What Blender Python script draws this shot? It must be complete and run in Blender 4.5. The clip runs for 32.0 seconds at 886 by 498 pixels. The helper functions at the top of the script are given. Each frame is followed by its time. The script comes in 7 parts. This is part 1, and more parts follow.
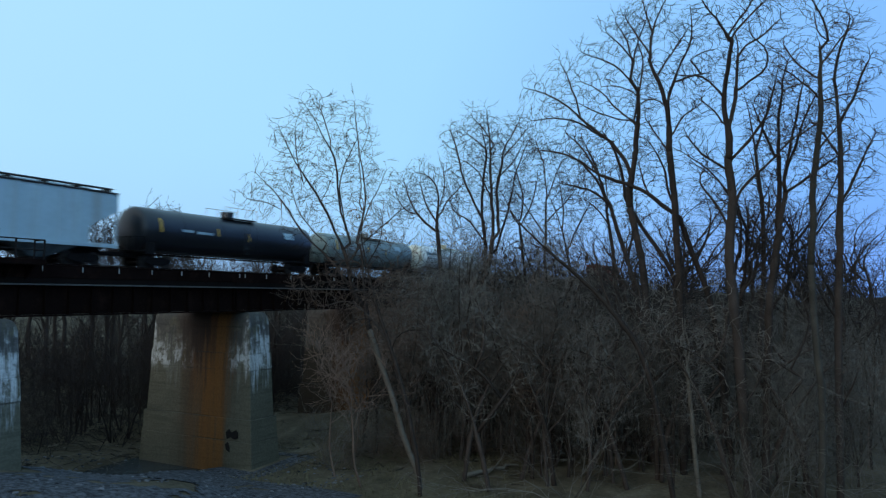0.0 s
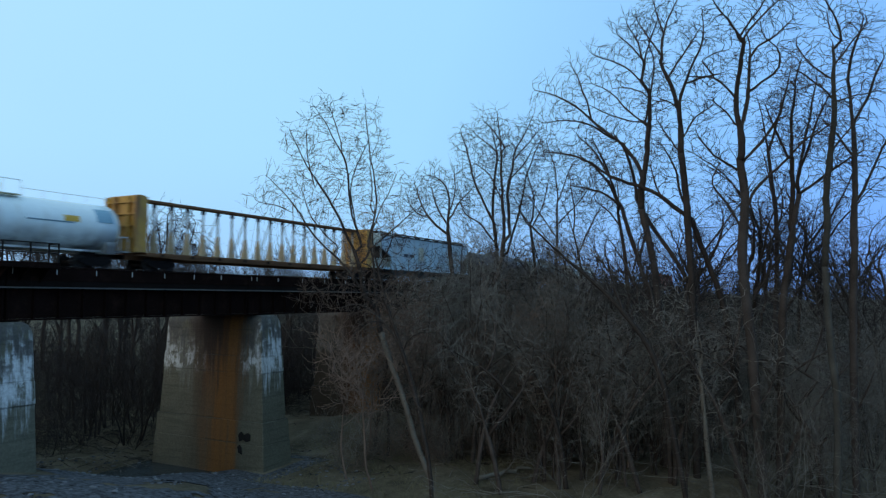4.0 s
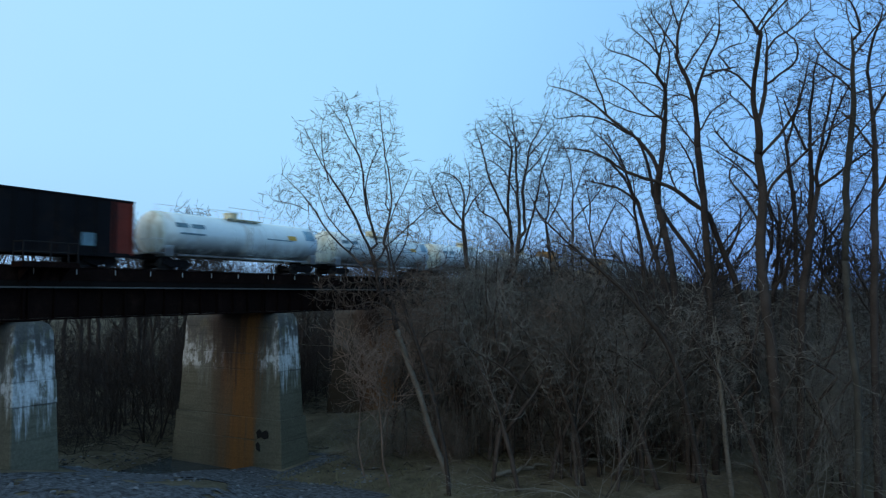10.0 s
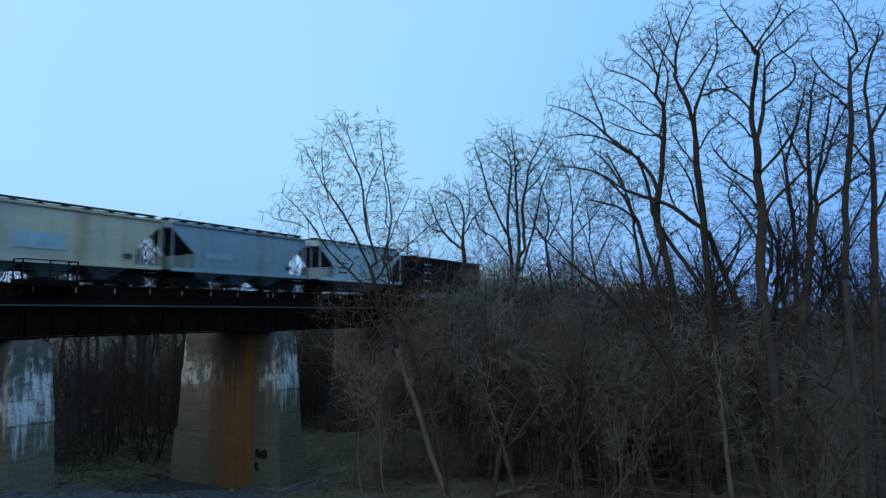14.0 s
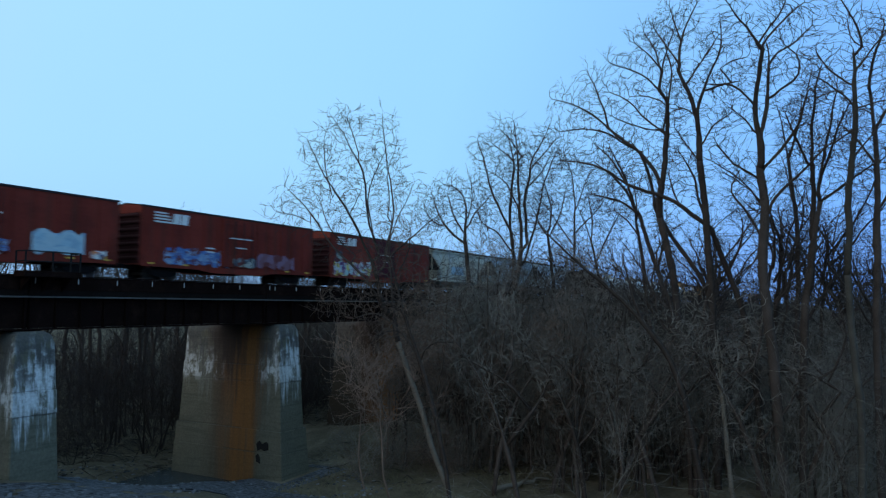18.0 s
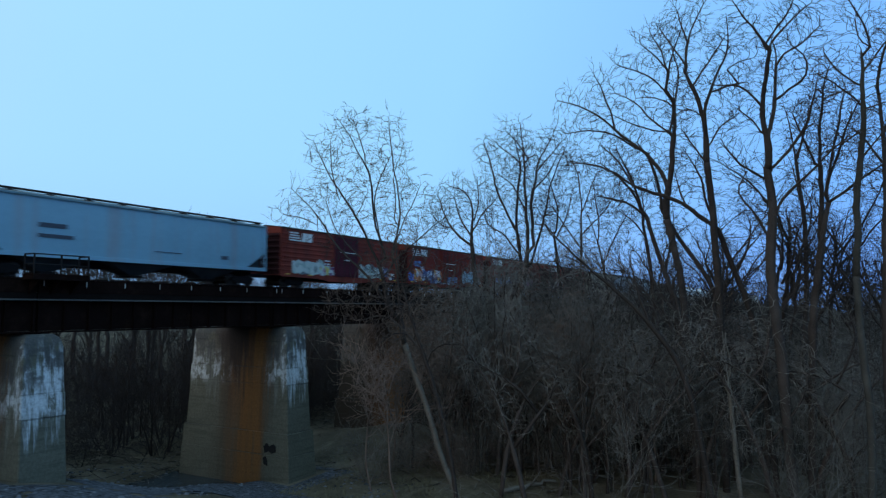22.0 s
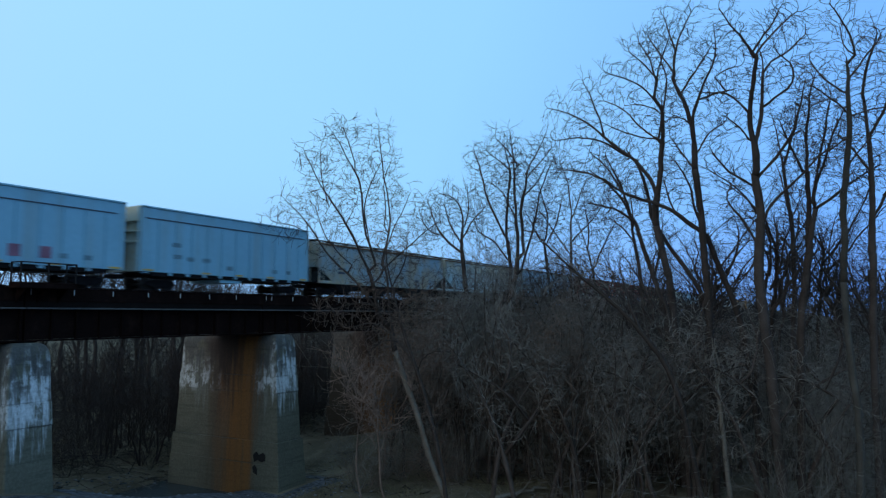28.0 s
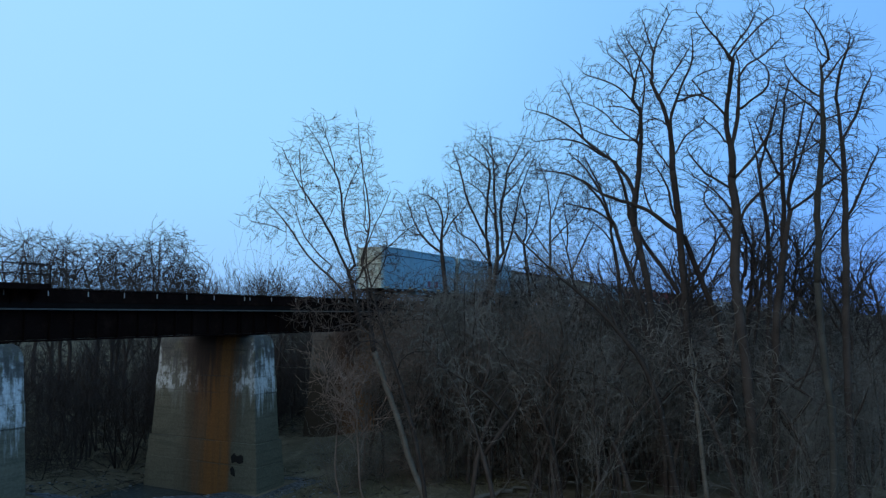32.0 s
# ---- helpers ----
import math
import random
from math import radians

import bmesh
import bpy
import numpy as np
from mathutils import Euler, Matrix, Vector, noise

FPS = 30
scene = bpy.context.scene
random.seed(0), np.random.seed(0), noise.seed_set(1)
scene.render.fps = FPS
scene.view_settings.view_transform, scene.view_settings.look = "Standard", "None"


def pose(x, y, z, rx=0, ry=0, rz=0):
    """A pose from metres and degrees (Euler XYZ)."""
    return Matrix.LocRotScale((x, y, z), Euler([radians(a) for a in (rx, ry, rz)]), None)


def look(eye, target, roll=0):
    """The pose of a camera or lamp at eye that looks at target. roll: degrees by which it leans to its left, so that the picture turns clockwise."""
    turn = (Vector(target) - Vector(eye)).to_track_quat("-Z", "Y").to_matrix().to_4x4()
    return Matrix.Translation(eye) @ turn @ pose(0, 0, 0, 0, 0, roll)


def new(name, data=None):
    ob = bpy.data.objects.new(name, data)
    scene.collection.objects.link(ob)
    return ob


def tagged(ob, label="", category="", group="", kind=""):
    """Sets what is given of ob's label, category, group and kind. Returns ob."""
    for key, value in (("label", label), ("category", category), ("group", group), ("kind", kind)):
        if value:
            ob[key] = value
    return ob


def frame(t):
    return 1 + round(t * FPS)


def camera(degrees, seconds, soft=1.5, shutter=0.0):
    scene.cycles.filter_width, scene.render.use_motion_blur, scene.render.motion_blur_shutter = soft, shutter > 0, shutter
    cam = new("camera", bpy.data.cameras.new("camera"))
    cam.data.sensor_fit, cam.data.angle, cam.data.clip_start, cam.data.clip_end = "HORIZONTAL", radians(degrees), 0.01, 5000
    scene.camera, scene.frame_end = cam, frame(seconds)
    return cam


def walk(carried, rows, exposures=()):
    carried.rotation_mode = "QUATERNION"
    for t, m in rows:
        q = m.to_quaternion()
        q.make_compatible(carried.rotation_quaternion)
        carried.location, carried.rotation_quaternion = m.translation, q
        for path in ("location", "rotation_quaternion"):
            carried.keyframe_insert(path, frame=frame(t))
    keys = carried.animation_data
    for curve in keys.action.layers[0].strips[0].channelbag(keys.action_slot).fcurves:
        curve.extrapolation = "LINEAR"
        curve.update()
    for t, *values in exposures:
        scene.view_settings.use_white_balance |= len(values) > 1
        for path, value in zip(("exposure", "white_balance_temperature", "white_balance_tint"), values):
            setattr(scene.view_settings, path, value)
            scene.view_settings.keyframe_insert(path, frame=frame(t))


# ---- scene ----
cam = camera(63.4, 32.0, soft=1.3, shutter=0.9)
EYE = (0.0, 0.0, 12.0)

# seconds, turn, tilt and lean of the carried camera in degrees
LOOKS = [
    (0, -62.73, 3.59, -0.48), (0.5, -62.56, 3.68, -0.41), (1, -62.32, 3.50, -0.27), (1.5, -62.20, 3.60, 0.02), (2, -62.03, 3.87, -0.19),
    (2.5, -61.77, 3.57, -0.14), (3, -61.98, 3.47, -0.20), (3.5, -61.88, 3.76, -0.32), (5.5, -61.78, 3.82, -0.44), (6, -61.64, 3.94, -0.46),
    (6.5, -61.45, 4.03, -0.43), (7, -61.38, 3.86, -0.50), (7.5, -61.45, 3.91, -0.33), (8, -61.37, 3.83, -0.07), (8.5, -60.93, 3.66, -0.13),
    (9, -60.90, 3.67, -0.30), (9.5, -60.33, 3.29, 0.07), (10, -60.59, 3.56, 0.00), (10.5, -60.66, 3.66, -0.13), (11, -60.78, 4.02, -0.09),
    (11.5, -60.70, 3.91, -0.02), (12, -60.57, 4.20, -0.01), (12.5, -60.75, 4.47, -0.19), (13, -60.76, 4.56, -0.11), (13.5, -60.69, 4.93, -0.11),
    (14, -60.61, 5.01, -0.03), (14.5, -60.65, 4.94, 0.01), (16.5, -60.47, 4.16, -0.25), (17, -60.59, 4.30, -0.40), (17.5, -60.40, 4.67, -0.36),
    (18, -60.47, 4.52, -0.34), (18.5, -60.59, 4.63, -0.28), (19, -60.56, 4.31, -0.34), (19.5, -60.56, 4.40, -0.37), (20, -60.28, 4.50, -0.24),
    (20.5, -60.50, 4.41, -0.38), (21, -60.11, 4.39, -0.22), (21.5, -59.99, 4.56, -0.03), (22, -59.94, 4.69, -0.24), (22.5, -59.85, 4.82, -0.24),
    (23, -59.87, 5.01, -0.21), (23.5, -59.93, 5.11, -0.13), (24, -59.93, 5.26, -0.17), (24.5, -60.09, 5.10, -0.24), (25, -60.00, 5.18, -0.17),
    (25.5, -59.77, 5.34, -0.24), (27.5, -60.42, 4.97, 0.07), (28, -60.71, 5.25, -0.03), (28.5, -60.70, 5.27, 0.06), (29, -60.49, 5.20, 0.13),
    (29.5, -60.85, 5.24, 0.05), (30, -60.84, 5.38, -0.13), (30.5, -61.23, 5.27, -0.14), (31, -61.70, 5.19, -0.01), (31.5, -62.26, 5.50, -0.07),
    (32, -62.33, 5.28, 0.02),
]
walk(cam, [(t, pose(*EYE, 90 + tilt, lean, turn)) for t, turn, tilt, lean in LOOKS], exposures=[(0.0, 0.03, 6880, 10), (9.0, 0.02, 6720, 10), (18.0, -0.01, 6450, 10), (32.0, -0.06, 6230, 10)])

# ---- world and light ----
world = bpy.data.worlds.new("dusk_sky")
scene.world = world
world.use_nodes = True
wn, wl = world.node_tree.nodes, world.node_tree.links
wn.clear()
sky = wn.new("ShaderNodeTexSky")
sky.sky_type = "NISHITA"
sky.sun_disc = False
sky.sun_elevation = radians(1.0)
sky.sun_rotation = radians(-90.0)
sky.air_density, sky.dust_density, sky.ozone_density = 1.0, 1.0, 3.0
# thin high overcast: pale blue, brighter towards the bridge's far side, deeper blue down the line
geo = wn.new("ShaderNodeTexCoord")
dot = wn.new("ShaderNodeVectorMath")
dot.operation = "DOT_PRODUCT"
dot.inputs[1].default_value = (-0.75, 0.62, 0.22)
ramp = wn.new("ShaderNodeValToRGB")
ramp.color_ramp.elements[0].position, ramp.color_ramp.elements[0].color = 0.0, (0.10, 0.33, 0.98, 1)
ramp.color_ramp.elements[1].position, ramp.color_ramp.elements[1].color = 1.0, (0.56, 0.70, 0.84, 1)
step = ramp.color_ramp.elements.new(0.36)
step.color = (0.345, 0.70, 1.06, 1)
step = ramp.color_ramp.elements.new(0.6)
step.color = (0.40, 0.74, 1.06, 1)
half = wn.new("ShaderNodeMath")
half.operation, half.inputs[1].default_value, half.inputs[2].default_value = "MULTIPLY_ADD", 0.5, 0.5
sep = wn.new("ShaderNodeSeparateXYZ")
cloud = wn.new("ShaderNodeTexNoise")
cloud.inputs["Scale"].default_value, cloud.inputs["Detail"].default_value = 1.6, 3.0
puff = wn.new("ShaderNodeMapRange")
puff.inputs["To Min"].default_value, puff.inputs["To Max"].default_value = 0.94, 1.06
soft_cloud = wn.new("ShaderNodeMix")
soft_cloud.data_type, soft_cloud.blend_type = "RGBA", "MULTIPLY"
soft_cloud.inputs["Factor"].default_value = 1.0
back_a, back_b = wn.new("ShaderNodeBackground"), wn.new("ShaderNodeBackground")
back_a.inputs["Strength"].default_value = 0.03
back_b.inputs["Strength"].default_value = 1.0
both, out = wn.new("ShaderNodeAddShader"), wn.new("ShaderNodeOutputWorld")
wl.new(geo.outputs["Generated"], dot.inputs[0])
wl.new(dot.outputs["Value"], half.inputs[0])
wl.new(half.outputs[0], ramp.inputs["Fac"])
wl.new(geo.outputs["Generated"], cloud.inputs["Vector"])
wl.new(cloud.outputs["Fac"], puff.inputs["Value"])
wl.new(ramp.outputs["Color"], soft_cloud.inputs["A"])
wl.new(puff.outputs["Result"], soft_cloud.inputs["B"])
haze = wn.new("ShaderNodeMapRange")
haze.interpolation_type = "SMOOTHSTEP"
haze.inputs["From Min"].default_value, haze.inputs["From Max"].default_value = -0.02, 0.21
low_tint = wn.new("ShaderNodeMix")
low_tint.data_type = "RGBA"
low_tint.inputs["A"].default_value, low_tint.inputs["B"].default_value = (0.91, 0.87, 1.0, 1), (1, 1, 1, 1)
tinted = wn.new("ShaderNodeMix")
tinted.data_type, tinted.blend_type = "RGBA", "MULTIPLY"
tinted.inputs["Factor"].default_value = 1.0
wl.new(geo.outputs["Generated"], sep.inputs[0])
wl.new(sep.outputs["Z"], haze.inputs["Value"])
wl.new(haze.outputs["Result"], low_tint.inputs["Factor"])
wl.new(soft_cloud.outputs["Result"], tinted.inputs["A"])
wl.new(low_tint.outputs["Result"], tinted.inputs["B"])
wl.new(tinted.outputs["Result"], back_b.inputs["Color"])
wl.new(sky.outputs["Color"], back_a.inputs["Color"])
wl.new(back_a.outputs[0], both.inputs[0])
wl.new(back_b.outputs[0], both.inputs[1])
wl.new(both.outputs[0], out.inputs["Surface"])

sun_data = bpy.data.lights.new("sun", "SUN")
sun_data.energy, sun_data.angle, sun_data.color = 0.60, radians(35), (1.0, 0.90, 0.74)
sun = new("sun", sun_data)
sun.matrix_world = look((-60, 8, 22), (0, 0, 0))

# ---- materials ----


def material(name, col, rough=0.85, metal=0.0, var=0.25, size=1.0, col2=None, amount=0.5, streak=None, streak_amount=0.4, bump=0.3, spread=0.0, high=None, island=0.0):
    """A worn surface: two scales of tone, patches of a second colour, streaks that run down, fine relief."""
    m = bpy.data.materials.new(name)
    m.use_nodes = True
    n, l = m.node_tree.nodes, m.node_tree.links
    b = n["Principled BSDF"]
    b.inputs["Roughness"].default_value, b.inputs["Metallic"].default_value = rough, metal
    b.inputs["Specular IOR Level"].default_value = 0.5 if rough < 0.66 else (0.08 if rough < 0.9 else 0.02)
    tc = n.new("ShaderNodeTexCoord")
    big, fine = n.new("ShaderNodeTexNoise"), n.new("ShaderNodeTexNoise")
    big.inputs["Scale"].default_value, big.inputs["Detail"].default_value = 0.6 / size, 5
    fine.inputs["Scale"].default_value, fine.inputs["Detail"].default_value = 9.0 / size, 6
    l.new(tc.outputs["Object"], big.inputs["Vector"])
    l.new(tc.outputs["Object"], fine.inputs["Vector"])
    add = n.new("ShaderNodeMath")
    add.operation = "MULTIPLY_ADD"
    add.inputs[1].default_value = 0.6
    l.new(fine.outputs["Fac"], add.inputs[0])
    l.new(big.outputs["Fac"], add.inputs[2])
    tone = n.new("ShaderNodeMapRange")
    tone.inputs["From Min"].default_value, tone.inputs["From Max"].default_value = 0.5, 1.1
    tone.inputs["To Min"].default_value, tone.inputs["To Max"].default_value = 1 - var, 1 + var
    l.new(add.outputs[0], tone.inputs["Value"])
    last = None

    def mix(fac, a, c, kind="MIX"):
        x = n.new("ShaderNodeMix")
        x.data_type, x.blend_type = "RGBA", kind
        for sock, v in (("Factor", fac), ("A", a), ("B", c)):
            if isinstance(v, (tuple, list)):
                x.inputs[sock].default_value = (*v, 1) if len(v) == 3 else v
            elif isinstance(v, float):
                x.inputs[sock].default_value = v
            else:
                l.new(v, x.inputs[sock])
        return x.outputs["Result"]

    last = col
    if col2:
        patch = n.new("ShaderNodeTexNoise")
        patch.inputs["Scale"].default_value, patch.inputs["Detail"].default_value = 0.9 / size, 7
        patch.inputs["Roughness"].default_value = 0.65
        l.new(tc.outputs["Object"], patch.inputs["Vector"])
        cut = n.new("ShaderNodeMapRange")
        cut.inputs["From Min"].default_value, cut.inputs["From Max"].default_value = 0.62 - 0.3 * amount, 0.82 - 0.3 * amount
        l.new(patch.outputs["Fac"], cut.inputs["Value"])
        mask = cut.outputs["Result"]
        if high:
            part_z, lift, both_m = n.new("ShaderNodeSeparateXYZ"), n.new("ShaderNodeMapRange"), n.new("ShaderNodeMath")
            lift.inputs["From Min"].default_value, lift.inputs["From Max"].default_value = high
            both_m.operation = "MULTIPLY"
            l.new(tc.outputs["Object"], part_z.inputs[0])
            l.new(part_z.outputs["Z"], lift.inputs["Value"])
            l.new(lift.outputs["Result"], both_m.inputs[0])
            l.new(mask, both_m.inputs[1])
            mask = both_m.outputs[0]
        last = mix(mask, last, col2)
    if streak:
        mp = n.new("ShaderNodeMapping")
        mp.inputs["Scale"].default_value = (2.2 / size, 2.2 / size, 0.12 / size)
        run = n.new("ShaderNodeTexNoise")
        run.inputs["Scale"].default_value, run.inputs["Detail"].default_value = 1.0, 6
        l.new(tc.outputs["Object"], mp.inputs["Vector"])
        l.new(mp.outputs["Vector"], run.inputs["Vector"])
        cut = n.new("ShaderNodeMapRange")
        cut.inputs["From Min"].default_value, cut.inputs["From Max"].default_value = 0.60 - 0.25 * streak_amount, 0.78 - 0.2 * streak_amount
        l.new(run.outputs["Fac"], cut.inputs["Value"])
        last = mix(cut.outputs["Result"], last, streak)
    last = mix(1.0, last, tone.outputs["Result"], "MULTIPLY")
    if spread:
        info = n.new("ShaderNodeObjectInfo")
        vary = n.new("ShaderNodeMapRange")
        vary.inputs["To Min"].default_value, vary.inputs["To Max"].default_value = 1 - spread, 1 + spread
        l.new(info.outputs["Random"], vary.inputs["Value"])
        last = mix(1.0, last, vary.outputs["Result"], "MULTIPLY")
    if island:
        geom, vary = n.new("ShaderNodeNewGeometry"), n.new("ShaderNodeMapRange")
        vary.inputs["To Min"].default_value, vary.inputs["To Max"].default_value = 1 - island, 1 + island
        l.new(geom.outputs["Random Per Island"], vary.inputs["Value"])
        last = mix(1.0, last, vary.outputs["Result"], "MULTIPLY")
    l.new(last, b.inputs["Base Color"])
    if bump:
        bp = n.new("ShaderNodeBump")
        bp.inputs["Strength"].default_value, bp.inputs["Distance"].default_value = bump, 0.03 * size
        l.new(add.outputs[0], bp.inputs["Height"])
        l.new(bp.outputs["Normal"], b.inputs["Normal"])
    return m


RUST = (0.16, 0.07, 0.03)
M_STEEL = material("weathered_black_girder_steel", (0.0105, 0.0058, 0.0050), 0.9, 0.0, 0.35, 1.0, (0.022, 0.011, 0.008), 0.4)
M_DECK = material("tarred_deck_timber", (0.012, 0.009, 0.008), 0.9, 0, 0.35)
M_LEDGE = material("pale_flange_edge", (0.10, 0.093, 0.088), 0.7, 0.0, 0.3)
M_TICK = material("pale_bracket_paint", (0.42, 0.42, 0.42), 0.6, 0.2, 0.2)
M_RAIL = material("rail_steel", (0.16, 0.12, 0.10), 0.45, 0.8, 0.2)
M_BALLAST = material("ballast_stone", (0.17, 0.16, 0.15), 0.95, 0, 0.5, 0.25, bump=1.0)
M_TIE = material("creosoted_tie", (0.05, 0.04, 0.035), 0.9, 0, 0.4, 0.5)
M_HANDRAIL = material("dark_handrail_steel", (0.018, 0.016, 0.016), 0.8, 0.0, 0.2)
M_GROUND = material("leaf_litter_and_mud", (0.092, 0.078, 0.055), 0.95, 0, 0.5, 2.0, (0.138, 0.117, 0.082), 0.5, bump=1.0)
M_GRAVEL = material("river_gravel", (0.085, 0.090, 0.100), 0.95, 0, 0.6, 0.22, (0.035, 0.036, 0.038), 0.6, bump=1.0)
M_STONE = material("loose_river_stone", (0.088, 0.092, 0.100), 0.9, 0, 0.3, 0.2, bump=0.3, island=0.75)
M_DEBRIS = material("grey_flood_debris", (0.10, 0.088, 0.072), 0.95, 0, 0.3, 0.5, bump=0, island=0.7)
M_GRASS = material("dry_grass", (0.125, 0.112, 0.070), 0.95, 0, 0.4, 0.5)
M_BARK = material("grey_brown_bark", (0.050, 0.042, 0.038), 0.95, 0, 0.4, 0.6, spread=0.3)
M_BARK_PALE = material("pale_grey_bark", (0.135, 0.125, 0.108), 0.95, 0, 0.35, 0.6, spread=0.15)
M_BARK_GREY = material("lichen_grey_bark", (0.055, 0.053, 0.047), 0.95, 0, 0.35, 0.6, spread=0.15)
M_TWIG = material("bare_twig_bark", (0.046, 0.039, 0.037), 0.95, 0, 0.3, 0.6, bump=0, spread=0.35)
M_SHRUB = material("dry_shrub_stem", (0.112, 0.105, 0.093), 0.95, 0, 0.3, 0.6, bump=0, spread=0.6)
M_SHRUB_PALE = material("bleached_shrub_stem", (0.098, 0.091, 0.080), 0.95, 0, 0.3, 0.6, bump=0, spread=0.4)
M_BRUSH = material("dull_brushwood_bark", (0.138, 0.129, 0.116), 0.95, 0, 0.35, 0.6, bump=0, spread=0.5)
M_DEAD = material("russet_brush", (0.150, 0.112, 0.092), 0.95, 0, 0.4, 0.6, bump=0, spread=0.3)
M_TRUCK = material("truck_cast_steel", (0.012, 0.010, 0.010), 0.8, 0.0, 0.3)
M_WHEEL = material("wheel_steel", (0.035, 0.03, 0.028), 0.7, 0.2, 0.25)
M_RED = material("boxcar_red_paint", (0.185, 0.030, 0.020), 0.7, 0, 0.25, 1.5, (0.12, 0.024, 0.017), 0.4, (0.09, 0.03, 0.02), 0.3, bump=0.1)
M_RED2 = material("faded_boxcar_red_paint", (0.20, 0.038, 0.026), 0.7, 0, 0.25, 1.5, (0.14, 0.036, 0.027), 0.5, (0.09, 0.03, 0.02), 0.3, bump=0.1)
M_MAROON = material("maroon_door_paint", (0.085, 0.018, 0.028), 0.7, 0, 0.22, 1.5, bump=0.1)
M_END = material("sooty_dark_red_end", (0.045, 0.013, 0.012), 0.8, 0, 0.3, 1.0, bump=0.1)
M_ROOF = material("galvanised_car_roof", (0.035, 0.032, 0.034), 0.75, 0.0, 0.3)
M_WHITE = material("white_marking_paint", (0.68, 0.68, 0.66), 0.6, 0, 0.12, 0.6)
M_YELLOW = material("reflector_yellow", (0.65, 0.36, 0.04), 0.5, 0, 0.1)
M_MARK = material("dark_stencil_paint", (0.07, 0.08, 0.10), 0.7, 0, 0.2)
M_FAINT = material("faded_stencil_paint", (0.15, 0.24, 0.28), 0.7, 0, 0.3, 0.4)
M_BLUEGREY = material("blue_grey_hopper_paint", (0.20, 0.355, 0.44), 0.55, 0, 0.10, 2.0, streak=(0.25, 0.27, 0.28), streak_amount=0.3, bump=0.05)
M_LIGHTGREY = material("light_grey_hopper_paint", (0.42, 0.555, 0.61), 0.55, 0, 0.12, 2.0, streak=(0.36, 0.36, 0.34), streak_amount=0.3, bump=0.05)
M_MIDGREY = material("mid_grey_hopper_paint", (0.235, 0.36, 0.415), 0.6, 0, 0.12, 2.0, streak=(0.26, 0.27, 0.26), streak_amount=0.4, bump=0.05)
M_CREAM = material("stained_cream_hopper_paint", (0.50, 0.47, 0.35), 0.6, 0, 0.14, 2.0, (0.40, 0.40, 0.36), 0.5, (0.36, 0.25, 0.12), 0.35, bump=0.05)
M_RUSTY = material("rust_streaked_hopper_paint", (0.38, 0.48, 0.47), 0.65, 0, 0.15, 1.6, (0.42, 0.33, 0.19), 0.85, (0.30, 0.20, 0.11), 0.25, bump=0.05, high=(2.3, 3.9))
M_TAN = material("dusty_tan_hopper_paint", (0.26, 0.34, 0.36), 0.65, 0, 0.15, 1.6, (0.36, 0.29, 0.19), 0.75, (0.25, 0.17, 0.10), 0.3, bump=0.05)
M_BOXHOP = material("pale_blue_grey_car_paint", (0.23, 0.43, 0.53), 0.6, 0, 0.10, 2.5, streak=(0.23, 0.35, 0.39), streak_amount=0.4, bump=0.05)
# M_BOXHOP's paint with warm sunlight mixed into the colour, plus real stains
M_BOXEND = material("sunlit_stained_end_paint", (0.42, 0.47, 0.43), 0.65, 0, 0.15, 1.0, (0.32, 0.29, 0.19), 0.55, (0.22, 0.16, 0.09), 0.3, bump=0.05)
M_BLACK = material("black_tank_paint", (0.016, 0.018, 0.022), 0.35, 0, 0.3, 2.0, bump=0.03)
# the belly's shade and grime are painted together as dark patches low down
M_TANK = material("white_tank_paint_shaded_low", (0.74, 0.81, 0.80), 0.4, 0, 0.08, 2.0, (0.13, 0.125, 0.12), 1.0, (0.52, 0.50, 0.44), 0.2, bump=0.03, high=(2.5, 1.35))
M_TANKHEAD = material("yellowed_tank_end_paint", (0.76, 0.79, 0.72), 0.45, 0, 0.12, 1.0, (0.54, 0.51, 0.37), 0.5, (0.40, 0.34, 0.22), 0.22, bump=0.03)
M_DULLTANK = material("dull_grey_green_tank_paint", (0.20, 0.26, 0.25), 0.5, 0, 0.2, 2.0, (0.10, 0.11, 0.10), 0.6, bump=0.03)
M_TANKDIRT = material("stained_tank_fittings", (0.56, 0.50, 0.34), 0.7, 0, 0.3)
M_GONDOLA = material("black_gondola_paint", (0.010, 0.009, 0.010), 0.8, 0, 0.35, 1.0, (0.022, 0.014, 0.011), 0.4, bump=0.1)
M_ORANGE = material("weathered_yellow_orange_paint", (0.46, 0.25, 0.05), 0.6, 0, 0.18, 1.0, (0.33, 0.17, 0.06), 0.45, RUST, 0.25, bump=0.1)
M_BROWN = material("rusty_brown_chord_paint", (0.15, 0.075, 0.04), 0.7, 0, 0.25, 1.0)
M_PALEPOST = material("dusty_beam_post_paint", (0.42, 0.33, 0.21), 0.7, 0, 0.2, 1.0, (0.34, 0.33, 0.30), 0.4)
M_POST = material("weathered_pale_post_paint", (0.34, 0.37, 0.38), 0.7, 0, 0.2, 0.6, (0.30, 0.24, 0.16), 0.35)
M_BAY = material("dusty_grey_bay_paint", (0.13, 0.165, 0.18), 0.75, 0, 0.2, 1.0, (0.05, 0.05, 0.05), 0.45)
M_SHEAR = material("tan_stained_end_plate", (0.24, 0.24, 0.19), 0.7, 0, 0.2, 1.0, (0.17, 0.15, 0.11), 0.4)
M_SPOT = material("faded_red_spot_paint", (0.27, 0.13, 0.17), 0.7, 0, 0.3, 0.4)
M_SEAM = material("dusty_seam_paint", (0.17, 0.33, 0.42), 0.7, 0, 0.2, 1.0)
